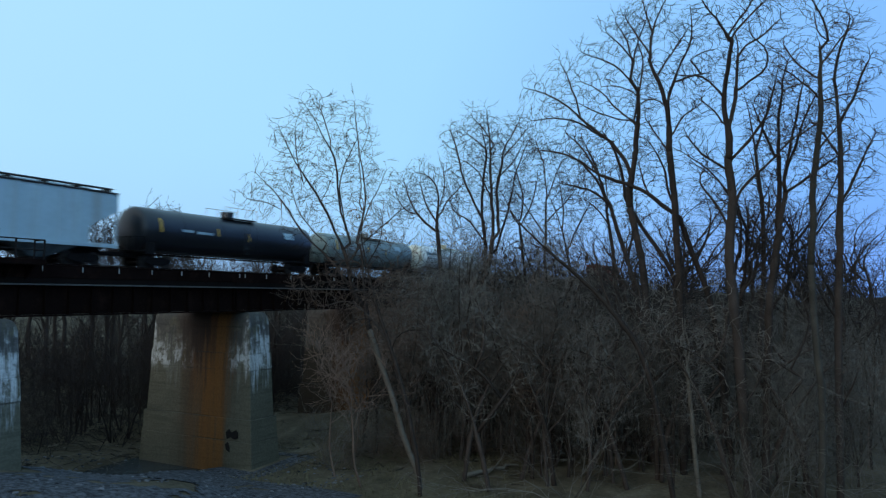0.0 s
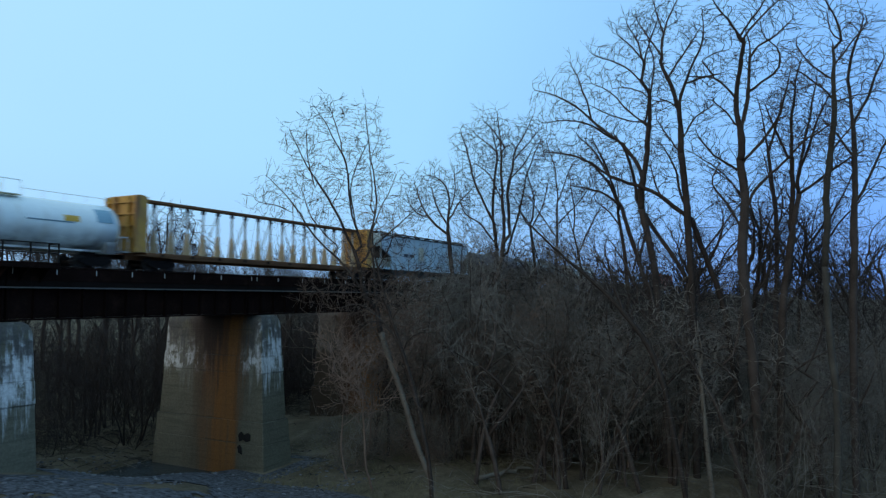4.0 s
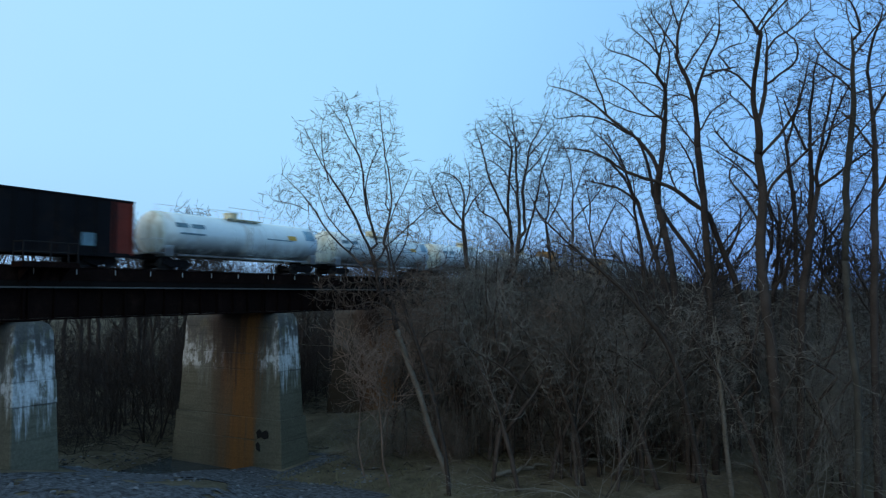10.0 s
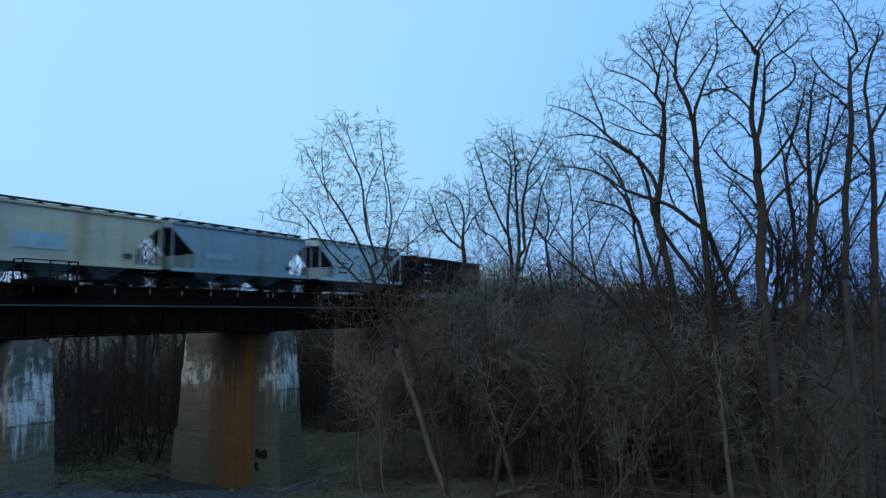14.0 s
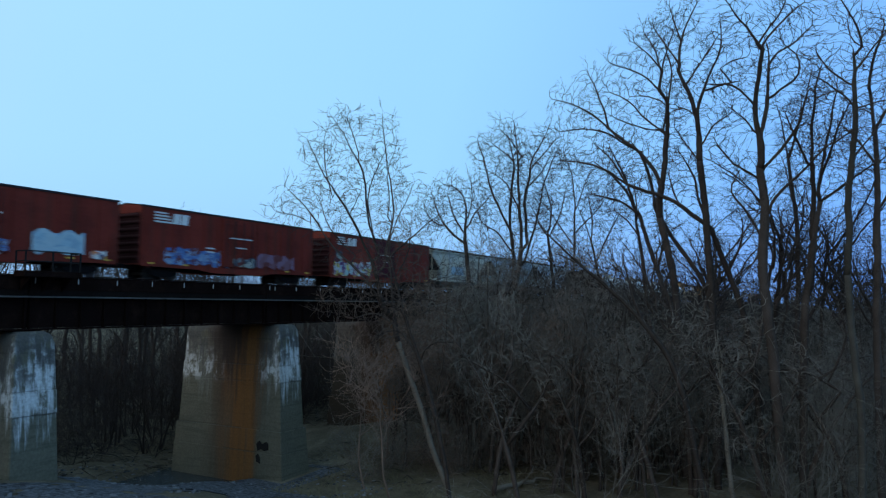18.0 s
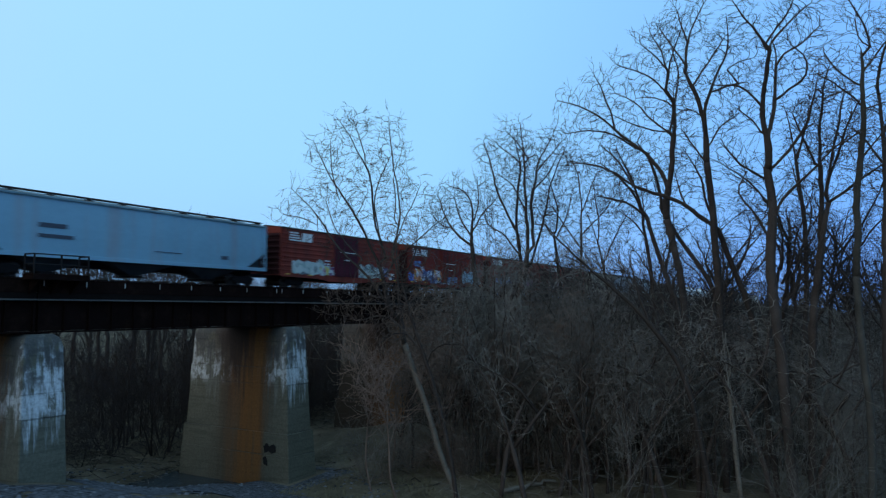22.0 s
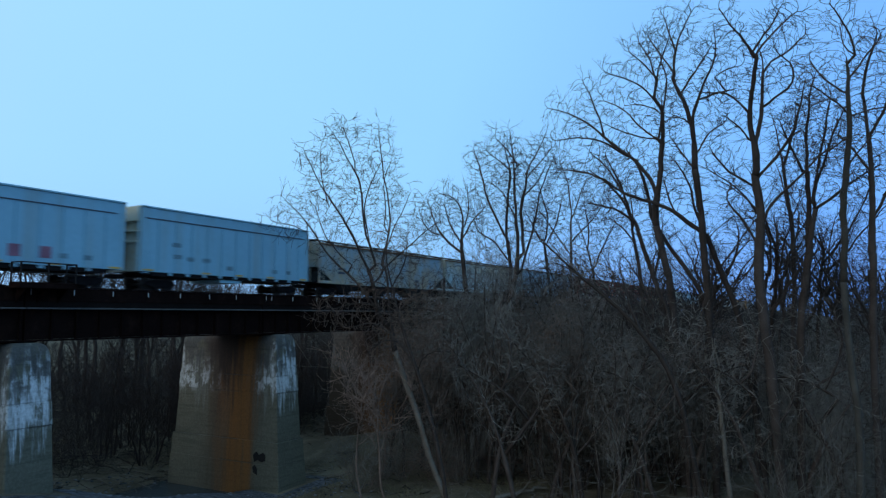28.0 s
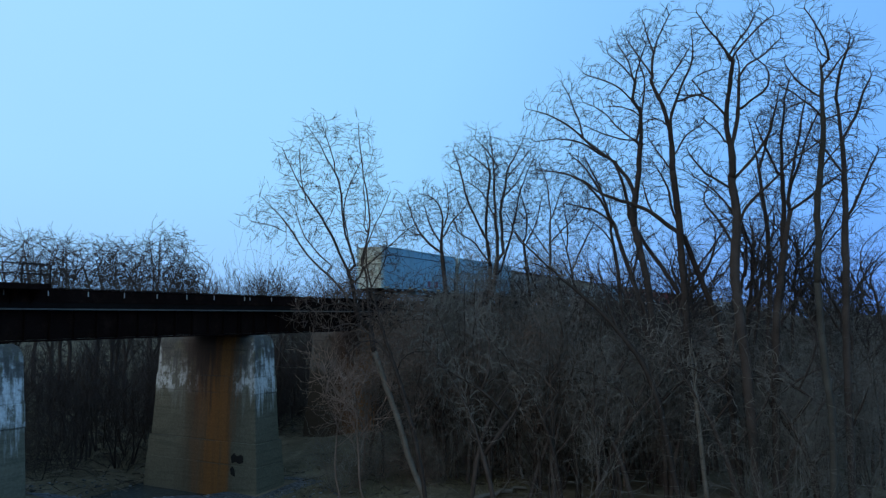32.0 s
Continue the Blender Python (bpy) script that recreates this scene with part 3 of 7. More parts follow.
def build_bridge():
    tick = Shape().box(-0.018, 0.018, -0.04, 0.0, 13.04, 13.32).mesh("bracket_end")
    tick.materials.append(M_TICK)
    ends = [1.7 - SPAN + 1.05, 1.7 + 1.05, 20.6 + 1.05, 39.5 - 0.6, 58.4 + 1.05, 78.6]
    for a, c in zip(ends, ends[1:]):
        ob, ln = build_span(a, c)
        for k in range(7):
            part("bracket_end", tick, M_TICK, ob, "short pale bracket end on the curb plate", at=pose(0.25 + k * (ln - 0.5) / 7, -2.70, 0))
        if a > 30 and a < 45:
            part("bracket_end", tick, M_TICK, ob, "short pale bracket end on the curb plate", at=pose(0.8, -2.70, 0))
    b = Shape()
    b.box(-20, 78.5, -2.5, 2.5, 12.71, 13.12)
    me = b.mesh("ballast_bed")
    me.materials.append(M_BALLAST)
    o = new("ballast_bed", me)
    o.matrix_basis = pose(0, TRACK_Y, 0)
    tagged(o, "grey crushed stone ballast bed in the deck trough", "ballast", kind="structure")
    e = Shape()
    prof = [(-3.4, 12.3), (-1.7, 13.18), (1.7, 13.18), (3.4, 12.3)]
    e.loft([[(x, y, z) for y, z in prof] for x in (78.6, 200, 420, 900)], True)
    me = e.mesh("track_bed")
    me.materials.append(M_BALLAST)
    o = new("track_bed", me)
    o.matrix_basis = pose(0, TRACK_Y, 0)
    tagged(o, "grey ballast track bed on the embankment", "track bed", kind="structure")
    for side in (-1, 1):
        r = Shape()
        prof = [(-0.075, 0), (0.075, 0), (0.075, 0.02), (0.012, 0.04), (0.012, 0.12), (0.036, 0.135), (0.036, 0.17), (-0.036, 0.17), (-0.036, 0.135), (-0.012, 0.12), (-0.012, 0.04), (-0.075, 0.02)]
        r.loft([[(x, side * 0.755 + y, 13.33 + z) for y, z in prof] for x in (-120, 900)])
        me = r.mesh("rail")
        me.materials.append(M_RAIL)
        o = new("rail", me)
        o.matrix_basis = pose(0, TRACK_Y, 0)
        tagged(o, "worn steel running rail on timber ties", "rail", "running rails")
    tie = Shape().box(-0.11, 0.11, -1.3, 1.3, 13.14, 13.33, 0.012).mesh("tie")
    tie.materials.append(M_TIE)
    ob = thing("timber_ties", pose(0, TRACK_Y, 0), "row of dark creosoted timber ties", "railway ties", kind="structure")
    for k in range(190):
        part("tie", tie, M_TIE, ob, at=pose(-18 + k * 0.6, random.uniform(-0.04, 0.04), 0, 0, 0, random.uniform(-0.6, 0.6)))


build_bridge()


def build_refuge():
    """The railed refuge bay that stands out from the deck over the pier."""
    ob = thing("refuge_platform", pose(20.8, 36.62, 13.5), "small dark railed refuge platform beside the track", "platform")
    s = Shape().box(-0.05, 3.0, -0.95, 0.0, 0.06, 0.14, 0.01)
    part("floor_plate", s, M_STEEL, ob)
    s = Shape().box(-0.05, 3.0, -0.95, -0.89, -0.16, 0.055).box(-0.05, 0.01, -0.88, 0, -0.16, 0.055).box(2.94, 3.0, -0.88, 0, -0.16, 0.055)
    part("edge_beam", s, M_STEEL, ob)
    for x in (0.0, 1.42, 2.94):
        part("post", Shape().box(x - 0.035, x + 0.035, -0.93, -0.86, 0.14, 1.14), M_HANDRAIL, ob)
    part("post", Shape().box(-0.035, 0.035, -0.1, -0.03, 0.14, 1.14), M_HANDRAIL, ob)
    part("post", Shape().box(2.905, 2.975, -0.1, -0.03, 0.14, 1.14), M_HANDRAIL, ob)
    for z in (0.62, 1.14):
        part("handrail", Shape().tube((-0.03, -0.9, z), (2.97, -0.9, z), 0.035), M_HANDRAIL, ob)
        part("side_rail", Shape().tube((0, -0.9, z), (0, -0.03, z), 0.035), M_HANDRAIL, ob)
        part("side_rail", Shape().tube((2.94, -0.9, z), (2.94, -0.03, z), 0.035), M_HANDRAIL, ob)
    for x in (0.3, 1.4, 2.5):
        part("bracket", Shape().loft([[(x, -0.9, -0.16), (x, 0.0, -0.16), (x, 0.0, -0.9)], [(x + 0.06, -0.9, -0.16), (x + 0.06, 0.0, -0.16), (x + 0.06, 0.0, -0.9)]]), M_STEEL, ob)


build_refuge()

# ---- freight train ----
SPEED, AT = 11.79, 19.0     # metres a second; the time for which the cars' places below hold
CARS = []


def truck_meshes():
    side = Shape()
    side.loft([[(x, y, z) for x, z in ((-1.15, 0.42), (-1.0, 0.62), (-0.45, 0.72), (0.45, 0.72), (1.0, 0.62), (1.15, 0.42), (0.95, 0.36), (0.45, 0.2), (-0.45, 0.2), (-0.95, 0.36))] for y in (-0.09, 0.09)])
    side.tube((-0.2, -0.06, 0.24), (-0.2, -0.06, 0.5), 0.09, 7).tube((0.2, -0.06, 0.24), (0.2, -0.06, 0.5), 0.09, 7)
    wheel = Shape()
    for y in (-0.76, 0.76):
        o = 1 if y > 0 else -1
        prof = [(0.10, -0.11), (0.19, -0.09), (0.22, -0.03), (0.37, -0.04), (0.42, -0.075), (0.42, 0.05), (0.445, 0.07), (0.445, 0.10), (0.36, 0.09), (0.22, 0.05), (0.19, 0.10), (0.10, 0.10)]
        rings = []
        for i in range(18):
            a = 2 * math.pi * i / 18
            rings.append([(r * math.cos(a), y - o * w, r * math.sin(a)) for r, w in prof])
        wheel.loft(rings + [rings[0]], False)
    wheel.tube((0, -0.98, 0), (0, 0.98, 0), 0.09, 8)
    bol = Shape().box(-0.2, 0.2, -1.0, 1.0, 0.4, 0.68, 0.03)
    coup = Shape().box(-0.42, 0.25, -0.12, 0.12, 0.72, 0.98, 0.02).box(-0.62, -0.42, -0.16, 0.16, 0.70, 1.0, 0.04)
    made = [side.mesh("side_frame"), wheel.mesh("wheelset", True), bol.mesh("bolster"), coup.mesh("coupler")]
    for me, mt in zip(made, (M_TRUCK, M_WHEEL, M_TRUCK, M_TRUCK)):
        me.materials.append(mt)
    return made


SIDE_ME, WHEEL_ME, BOL_ME, COUP_ME = truck_meshes()


def start_car(name, left, right, label, category, inset=2.1):
    ob = thing(name, pose(0, 0, 0), label, category, "freight cars of the train")
    ln = right - left
    CARS.append((ob, left))
    for x in (inset, ln - inset):
        tr = part("truck", BOL_ME, M_TRUCK, ob, "dark cast-steel four-wheel truck", at=pose(x, 0, 0))
        for y in (-1.0, 1.0):
            part("side_frame", SIDE_ME, M_TRUCK, tr, at=pose(0, y, 0, 0, 0, 0 if y < 0 else 180))
        for dx in (-0.86, 0.86):
            part("wheelset", WHEEL_ME, M_WHEEL, tr, at=pose(dx, 0, 0.42))
    part("coupler", COUP_ME, M_TRUCK, ob, at=pose(-0.1, 0, 0))
    part("coupler", COUP_ME, M_TRUCK, ob, at=pose(ln + 0.1, 0, 0, 0, 0, 180))
    return ob, ln


def ladder(ob, x, y, z0, z1, mat, w=0.42, face=-1):
    s = Shape()
    for dx in (0, w):
        s.tube((x + dx, y + face * 0.06, z0), (x + dx, y + face * 0.06, z1), 0.018, 5)
    k = int((z1 - z0) / 0.4)
    for i in range(k + 1):
        z = z0 + 0.1 + i * (z1 - z0 - 0.2) / k
        s.tube((x, y + face * 0.06, z), (x + w, y + face * 0.06, z), 0.016, 5)
    part("ladder", s, mat, ob)


def plaque(ob, name, x0, x1, z0, z1, y, mat, label="", slant=0.0, d=0.006):
    s = Shape()
    v = [(x0 + slant * (z1 - z0) * 0, y, z0), (x1, y, z0), (x1 + slant, y, z1), (x0 + slant, y, z1)]
    s.loft([v, [(a, y - d, c) for a, _, c in v]])
    return part(name, s, mat, ob, label)


def emblem(ob, x, z, y, k=1.0):
    """Four white stripes and two slanted blocks: the railroad's mark as plain shapes."""
    for i in range(4):
        plaque(ob, "mark_stripe", x, x + 1.35 * k - 0.12 * i * k, z + i * 0.19 * k, z + (i * 0.19 + 0.10) * k, y, M_WHITE, "white painted stripe")
    for dx in (1.38, 2.02):
        plaque(ob, "mark_block", x + dx * k, x + (dx + 0.56) * k, z, z + 0.67 * k, y, M_WHITE, "slanted white painted block", 0.1 * k)


def boxcar(left, right, mat, label, graffiti=(), door_mat=None, ribbed=False, mark=True, eave=4.60):
    ob, ln = start_car("boxcar", left, right, label, "boxcar")
    w = 1.52
    s = Shape()
    prof = [(-w, 0.95), (w, 0.95), (w, eave), (0, eave + 0.16), (-w, eave)]
    s.loft([[(x, y, z) for y, z in prof] for x in (0.0, ln)])
    part("body", s, mat, ob)
    for side in (-1, 1):
        v = [(0.15, 1.0), (ln - 0.15, 1.0), (ln - 0.15, 0.86), (ln * 0.72, 0.80), (ln * 0.64, 0.62), (ln * 0.36, 0.62), (ln * 0.28, 0.80), (0.15, 0.86)]
        part("side_sill", Shape().loft([[(x, side * (w + 0.02), z) for x, z in v], [(x, side * (w - 0.1), z) for x, z in v]]), mat, ob)
    part("roof_edge", Shape().box(-0.06, ln + 0.06, -w - 0.05, -w + 0.03, eave - 0.06, eave + 0.05).box(-0.06, ln + 0.06, w - 0.03, w + 0.05, eave - 0.06, eave + 0.05), M_ROOF, ob)
    rib = Shape()
    k = int(ln / 1.22)
    for i in range(k + 1):
        x = i * (ln - 0.16) / k
        rib.loft([[(x, -w, eave + 0.03), (x + 0.16, -w, eave + 0.03), (x + 0.16, 0, eave + 0.23), (x, 0, eave + 0.23)], [(x, -w, eave - 0.02), (x + 0.16, -w, eave - 0.02), (x + 0.16, 0, eave + 0.1), (x, 0, eave + 0.1)]])
        rib.loft([[(x, w, eave + 0.03), (x, 0, eave + 0.23), (x + 0.16, 0, eave + 0.23), (x + 0.16, w, eave + 0.03)], [(x, w, eave - 0.02), (x, 0, eave + 0.1), (x + 0.16, 0, eave + 0.1), (x + 0.16, w, eave - 0.02)]])
    part("roof_rib", rib, M_ROOF, ob)
    # side posts or horizontal swages
    if ribbed:
        for i in range(9):
            z = 1.25 + i * 0.35
            for x0, x1 in ((0.1, ln / 2 - 1.75), (ln / 2 + 1.75, ln - 0.1)):
                part("side_swage", Shape().loft([[(x, -w + 0.002, z), (x, -w - 0.035, z + 0.06), (x, -w - 0.035, z + 0.12), (x, -w + 0.002, z + 0.18)] for x in (x0, x1)]), mat, ob)
    else:
        for i in range(1, 13):
            x = i * ln / 13
            if abs(x - ln / 2) > 1.7:
                part("side_post", Shape().box(x - 0.05, x + 0.05, -w - 0.035, -w + 0.002, 1.0, eave - 0.07), mat, ob)
    for i in range(7):
        z = 1.2 + i * 0.44
        for x, o in ((0, -1), (ln, 1)):
            e = [(x + o * 0.021, z), (x + o * 0.12, z + 0.10), (x + o * 0.12, z + 0.17), (x + o * 0.021, z + 0.27)]
            part("end_rib", Shape().loft([[(a, y, c) for a, c in e] for y in (-w + 0.08, w - 0.08)]), M_END, ob)
    for x0, x1 in ((-0.02, -0.002), (ln + 0.002, ln + 0.02)):
        part("end_panel", Shape().box(x0, x1, -w + 0.03, w - 0.03, 1.0, eave - 0.45), M_END, ob, "sooty dark end panel")
    dm = door_mat or mat
    door = part("door", Shape().box(ln / 2 - 1.6, ln / 2 + 1.6, -w - 0.09, -w + 0.002, 1.08, eave - 0.14, 0.02), dm, ob, "sliding plug door with bars")
    for z in (1.3, 2.0, 2.7, 3.4, 4.1):
        part("door_rib", Shape().box(ln / 2 - 1.5, ln / 2 + 1.5, -w - 0.125, -w - 0.085, z, z + 0.1), dm, door)
    for z, a in ((3.1, 0.9), (2.45, 0.3)):
        part("door_bar", Shape().box(ln / 2 - a, ln / 2 + a + 0.3, -w - 0.15, -w - 0.125, z, z + 0.07), M_WHITE, door, "pale door bar")
    for dx in (-1.2, -0.4, 0.4, 1.2):
        part("locking_rod", Shape().tube((ln / 2 + dx, -w - 0.14, 1.1), (ln / 2 + dx, -w - 0.14, eave - 0.2), 0.025, 6), M_ROOF, door)
    ladder(ob, 0.12, -w, 0.75, eave - 0.1, mat)
    ladder(ob, ln - 0.55, -w, 0.75, 2.4, mat)
    part("center_sill", Shape().box(0.3, ln - 0.3, -0.25, 0.25, 0.66, 0.95), M_TRUCK, ob)
    part("brake_gear", Shape().tube((ln * 0.42, -0.5, 0.72), (ln * 0.5, -0.5, 0.72), 0.18, 9).box(ln * 0.53, ln * 0.57, -0.8, -0.3, 0.55, 0.9), M_TRUCK, ob)
    if mark:
        emblem(ob, 0.95, eave - 0.95, -w - 0.04)
    rg = random.Random(int(left * 10))
    for i, (a, c, z0, z1, gm) in enumerate(graffiti):
        # a ragged outline: bulging letters' tops and drips below
        n = max(4, int((c - a) / 0.35))
        up = [(a + (c - a) * k / n, z1 - rg.uniform(0, 0.28) * (z1 - z0)) for k in range(n + 1)]
        dn = [(a + (c - a) * k / n, z0 + rg.uniform(0, 0.2) * (z1 - z0)) for k in range(n + 1)]
        yy = -w - 0.127 if a > ln / 2 - 1.9 and c < ln / 2 + 1.9 else -w - 0.038 - 0.003 * i
        q = dn + up[::-1]
        g = Shape().loft([[(px, yy + 0.004, pz) for px, pz in q], [(px, yy, pz) for px, pz in q]])
        part("graffiti", g, gm, ob, "sprayed colour graffiti patch")
    for x in (0.55, ln * 0.2, ln * 0.8, ln - 0.9):
        plaque(ob, "reflector", x, x + 0.45, 1.0, 1.09, -w - 0.045, M_YELLOW, "yellow reflector strip")
    for z in (2.0, 2.25):
        plaque(ob, "stencil_bar", 5.2, 5.9, z, z + 0.09, -w - 0.045, M_WHITE, "illegible white stencil bar")
    return ob


M_UNDERDARK = material("dark_underframe_paint", (0.03, 0.034, 0.038), 0.85, 0, 0.4, 0.8)


def covered_hopper(left, right, mat, label, eave=4.40, cut=1.9, bulge=0.10, bays=3, rustline=None, posts=0, marks=(), sill_mat=None, crest=3.35, roof_mat=None, bay_mat=None):
    ob, ln = start_car("covered_hopper", left, right, label, "covered hopper", 1.9)
    w = 1.50

    def ring(x):
        e = min(x, ln - x)
        low = 2.35 if bay_mat else 1.32
        zb = max(1.32, crest - e * (crest - low) / cut) if e < cut + 0.001 else 1.32
        pts = []
        for i in range(7):
            t = i / 6
            z = zb + (eave - zb) * t
            pts.append((-(w - bulge + bulge * math.sin(math.pi * (0.15 + 0.75 * (z - 1.3) / (eave - 1.3)))), z))
        pts += [(-w + 0.1, eave + 0.04), (-w * 0.6, eave + 0.17), (0, eave + 0.22)]
        full = pts + [(-y, z) for y, z in pts[-2::-1]]
        return [(x, y, z) for y, z in full]

    stops = [0.0, 0.02, cut * 0.5, cut, cut + 0.01] + [cut + (ln - 2 * cut) * i / 8 for i in range(1, 8)] + [ln - cut - 0.01, ln - cut, ln - cut * 0.5, ln - 0.02, ln]
    part("body", Shape().loft([ring(x) for x in stops]), mat, ob, smooth=False)
    part("roof_edge", Shape().box(0, ln, -w - 0.03, -w + 0.12, eave - 0.05, eave + 0.06).box(0, ln, w - 0.12, w + 0.03, eave - 0.05, eave + 0.06), rustline or mat, ob, "rusted roof edge angle" if rustline else "")
    if roof_mat:
        part("roof_panel", Shape().loft([[(0.05, -w + 0.09, eave + 0.06), (0.05, -w * 0.6, eave + 0.19), (0.05, 0, eave + 0.24), (0.05, 0, eave + 0.22), (0.05, -w * 0.6, eave + 0.165), (0.05, -w + 0.09, eave + 0.035)], [(ln - 0.05, -w + 0.09, eave + 0.06), (ln - 0.05, -w * 0.6, eave + 0.19), (ln - 0.05, 0, eave + 0.24), (ln - 0.05, 0, eave + 0.22), (ln - 0.05, -w * 0.6, eave + 0.165), (ln - 0.05, -w + 0.09, eave + 0.035)]]), roof_mat, ob, "rust-browned roof strip")
    for side in (-1, 1):
        part("side_sill", Shape().box(0, ln, side * w - 0.05, side * w + 0.05, 1.12, 1.36, 0.01), sill_mat or mat, ob)
    for x in (0.05, ln - 0.13):
        for y in (-w, w - 0.08):
            part("corner_post", Shape().box(x, x + 0.08, y, y + 0.08, 1.36, crest + 0.06), mat, ob)
    for x, o in ((0.0, 1), (ln, -1)):
        part("end_platform", Shape().box(min(x, x + o * 1.9), max(x, x + o * 1.9), -w + 0.06, w - 0.06, 1.14, 1.24), M_TRUCK, ob)
        low = 2.35 if bay_mat else 1.32
        zc = crest - 0.5 * (crest - low) / cut - 0.06
        v = [(x + o * 0.5, 1.245), (x + o * cut, 1.245), (x + o * cut, low - 0.04), (x + o * 0.5, zc)]
        if not bay_mat:
            part("end_web", Shape().loft([[(px, -1.3, pz) for px, pz in v], [(px, 1.3, pz) for px, pz in v]]), M_UNDERDARK, ob, "dark end web under the slope sheet")
        # extra thin plate whose dark colour paints the shade below the end slope
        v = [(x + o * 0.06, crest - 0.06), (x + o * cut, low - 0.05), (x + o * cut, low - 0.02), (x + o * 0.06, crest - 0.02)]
        part("slope_sheet", Shape().loft([[(px, -w + 0.11, pz) for px, pz in v], [(px, w - 0.11, pz) for px, pz in v]]), M_UNDERDARK, ob, "added plate painted dark for shade under the end slope")
        if bay_mat and o > 0:
            for side in (-1, 1):
                v = [(x + o * 1.15, 1.37), (x + o * (cut - 0.01), 1.37), (x + o * (cut - 0.01), 2.36), (x + o * 1.15, 2.28)]
                part("shear_plate", Shape().loft([[(px, side * (w - 0.02), pz) for px, pz in v], [(px, side * (w - 0.05), pz) for px, pz in v]]), M_SHEAR, ob, "tan-stained plate under the end opening")
        for y in (-0.5, 0.5):
            part("end_brace", Shape().tube((x + o * 0.12, y, 1.24), (x + o * 0.12, y, crest + 0.05), 0.05, 6), mat, ob)
        if not bay_mat:
            ladder(ob, x + (0.1 if o > 0 else -0.52), -w - 0.02, 1.2, eave, mat)
    # running board on short stands
    part("roof_walk", Shape().box(-0.1, ln + 0.1, -0.95, -0.45, eave + 0.33, eave + 0.38).box(-0.1, ln + 0.1, 0.45, 0.95, eave + 0.33, eave + 0.38), M_ROOF, ob, "dark grating running board")
    k = 9
    for i in range(k + 1):
        x = 0.1 + i * (ln - 0.35) / k
        part("walk_stand", Shape().box(x, x + 0.16, -0.95, 0.95, eave + 0.12, eave + 0.325), M_ROOF, ob)
    part("hatch_cover", Shape().box(1.0, ln - 1.0, -0.3, 0.3, eave + 0.2, eave + 0.34, 0.02), mat, ob)
    span = (ln - 2 * cut) / bays
    for i in range(bays):
        a, c = cut + span * i, cut + span * (i + 1)
        m = (a + c) / 2
        top = [(a + 0.02, -w + 0.1, 1.33), (c - 0.02, -w + 0.1, 1.33), (c - 0.02, w - 0.1, 1.33), (a + 0.02, w - 0.1, 1.33)]
        bot = [(m - 0.4, -0.55, 0.42), (m + 0.4, -0.55, 0.42), (m + 0.4, 0.55, 0.42), (m - 0.4, 0.55, 0.42)]
        hop = part("hopper_bay", Shape().loft([bot, top]), bay_mat or M_UNDERDARK, ob, "dusty grey hopper bay" if bay_mat else "dark hopper bay")
        part("outlet_gate", Shape().box(m - 0.5, m + 0.5, -0.75, 0.75, 0.26, 0.41, 0.02), M_TRUCK, hop)
    part("center_sill", Shape().box(0.2, ln - 0.2, -0.22, 0.22, 0.7, 1.12), M_TRUCK, ob)
    for i in range(posts):
        x = cut + (ln - 2 * cut) * (i + 0.5) / posts
        part("side_post", Shape().box(x - 0.05, x + 0.05, -w - 0.055, -w + 0.06, 1.36, eave - 0.03), mat, ob)
    for x0, x1, z0, z1, gm, lab in marks:
        y = -(w - bulge + bulge * math.sin(math.pi * (0.15 + 0.75 * ((z0 + z1) / 2 - 1.3) / (eave - 1.3)))) - (0.06 if posts else 0.012)
        plaque(ob, "marking", x0, x1, z0, z1, y, gm, lab, d=0.02)
    return ob


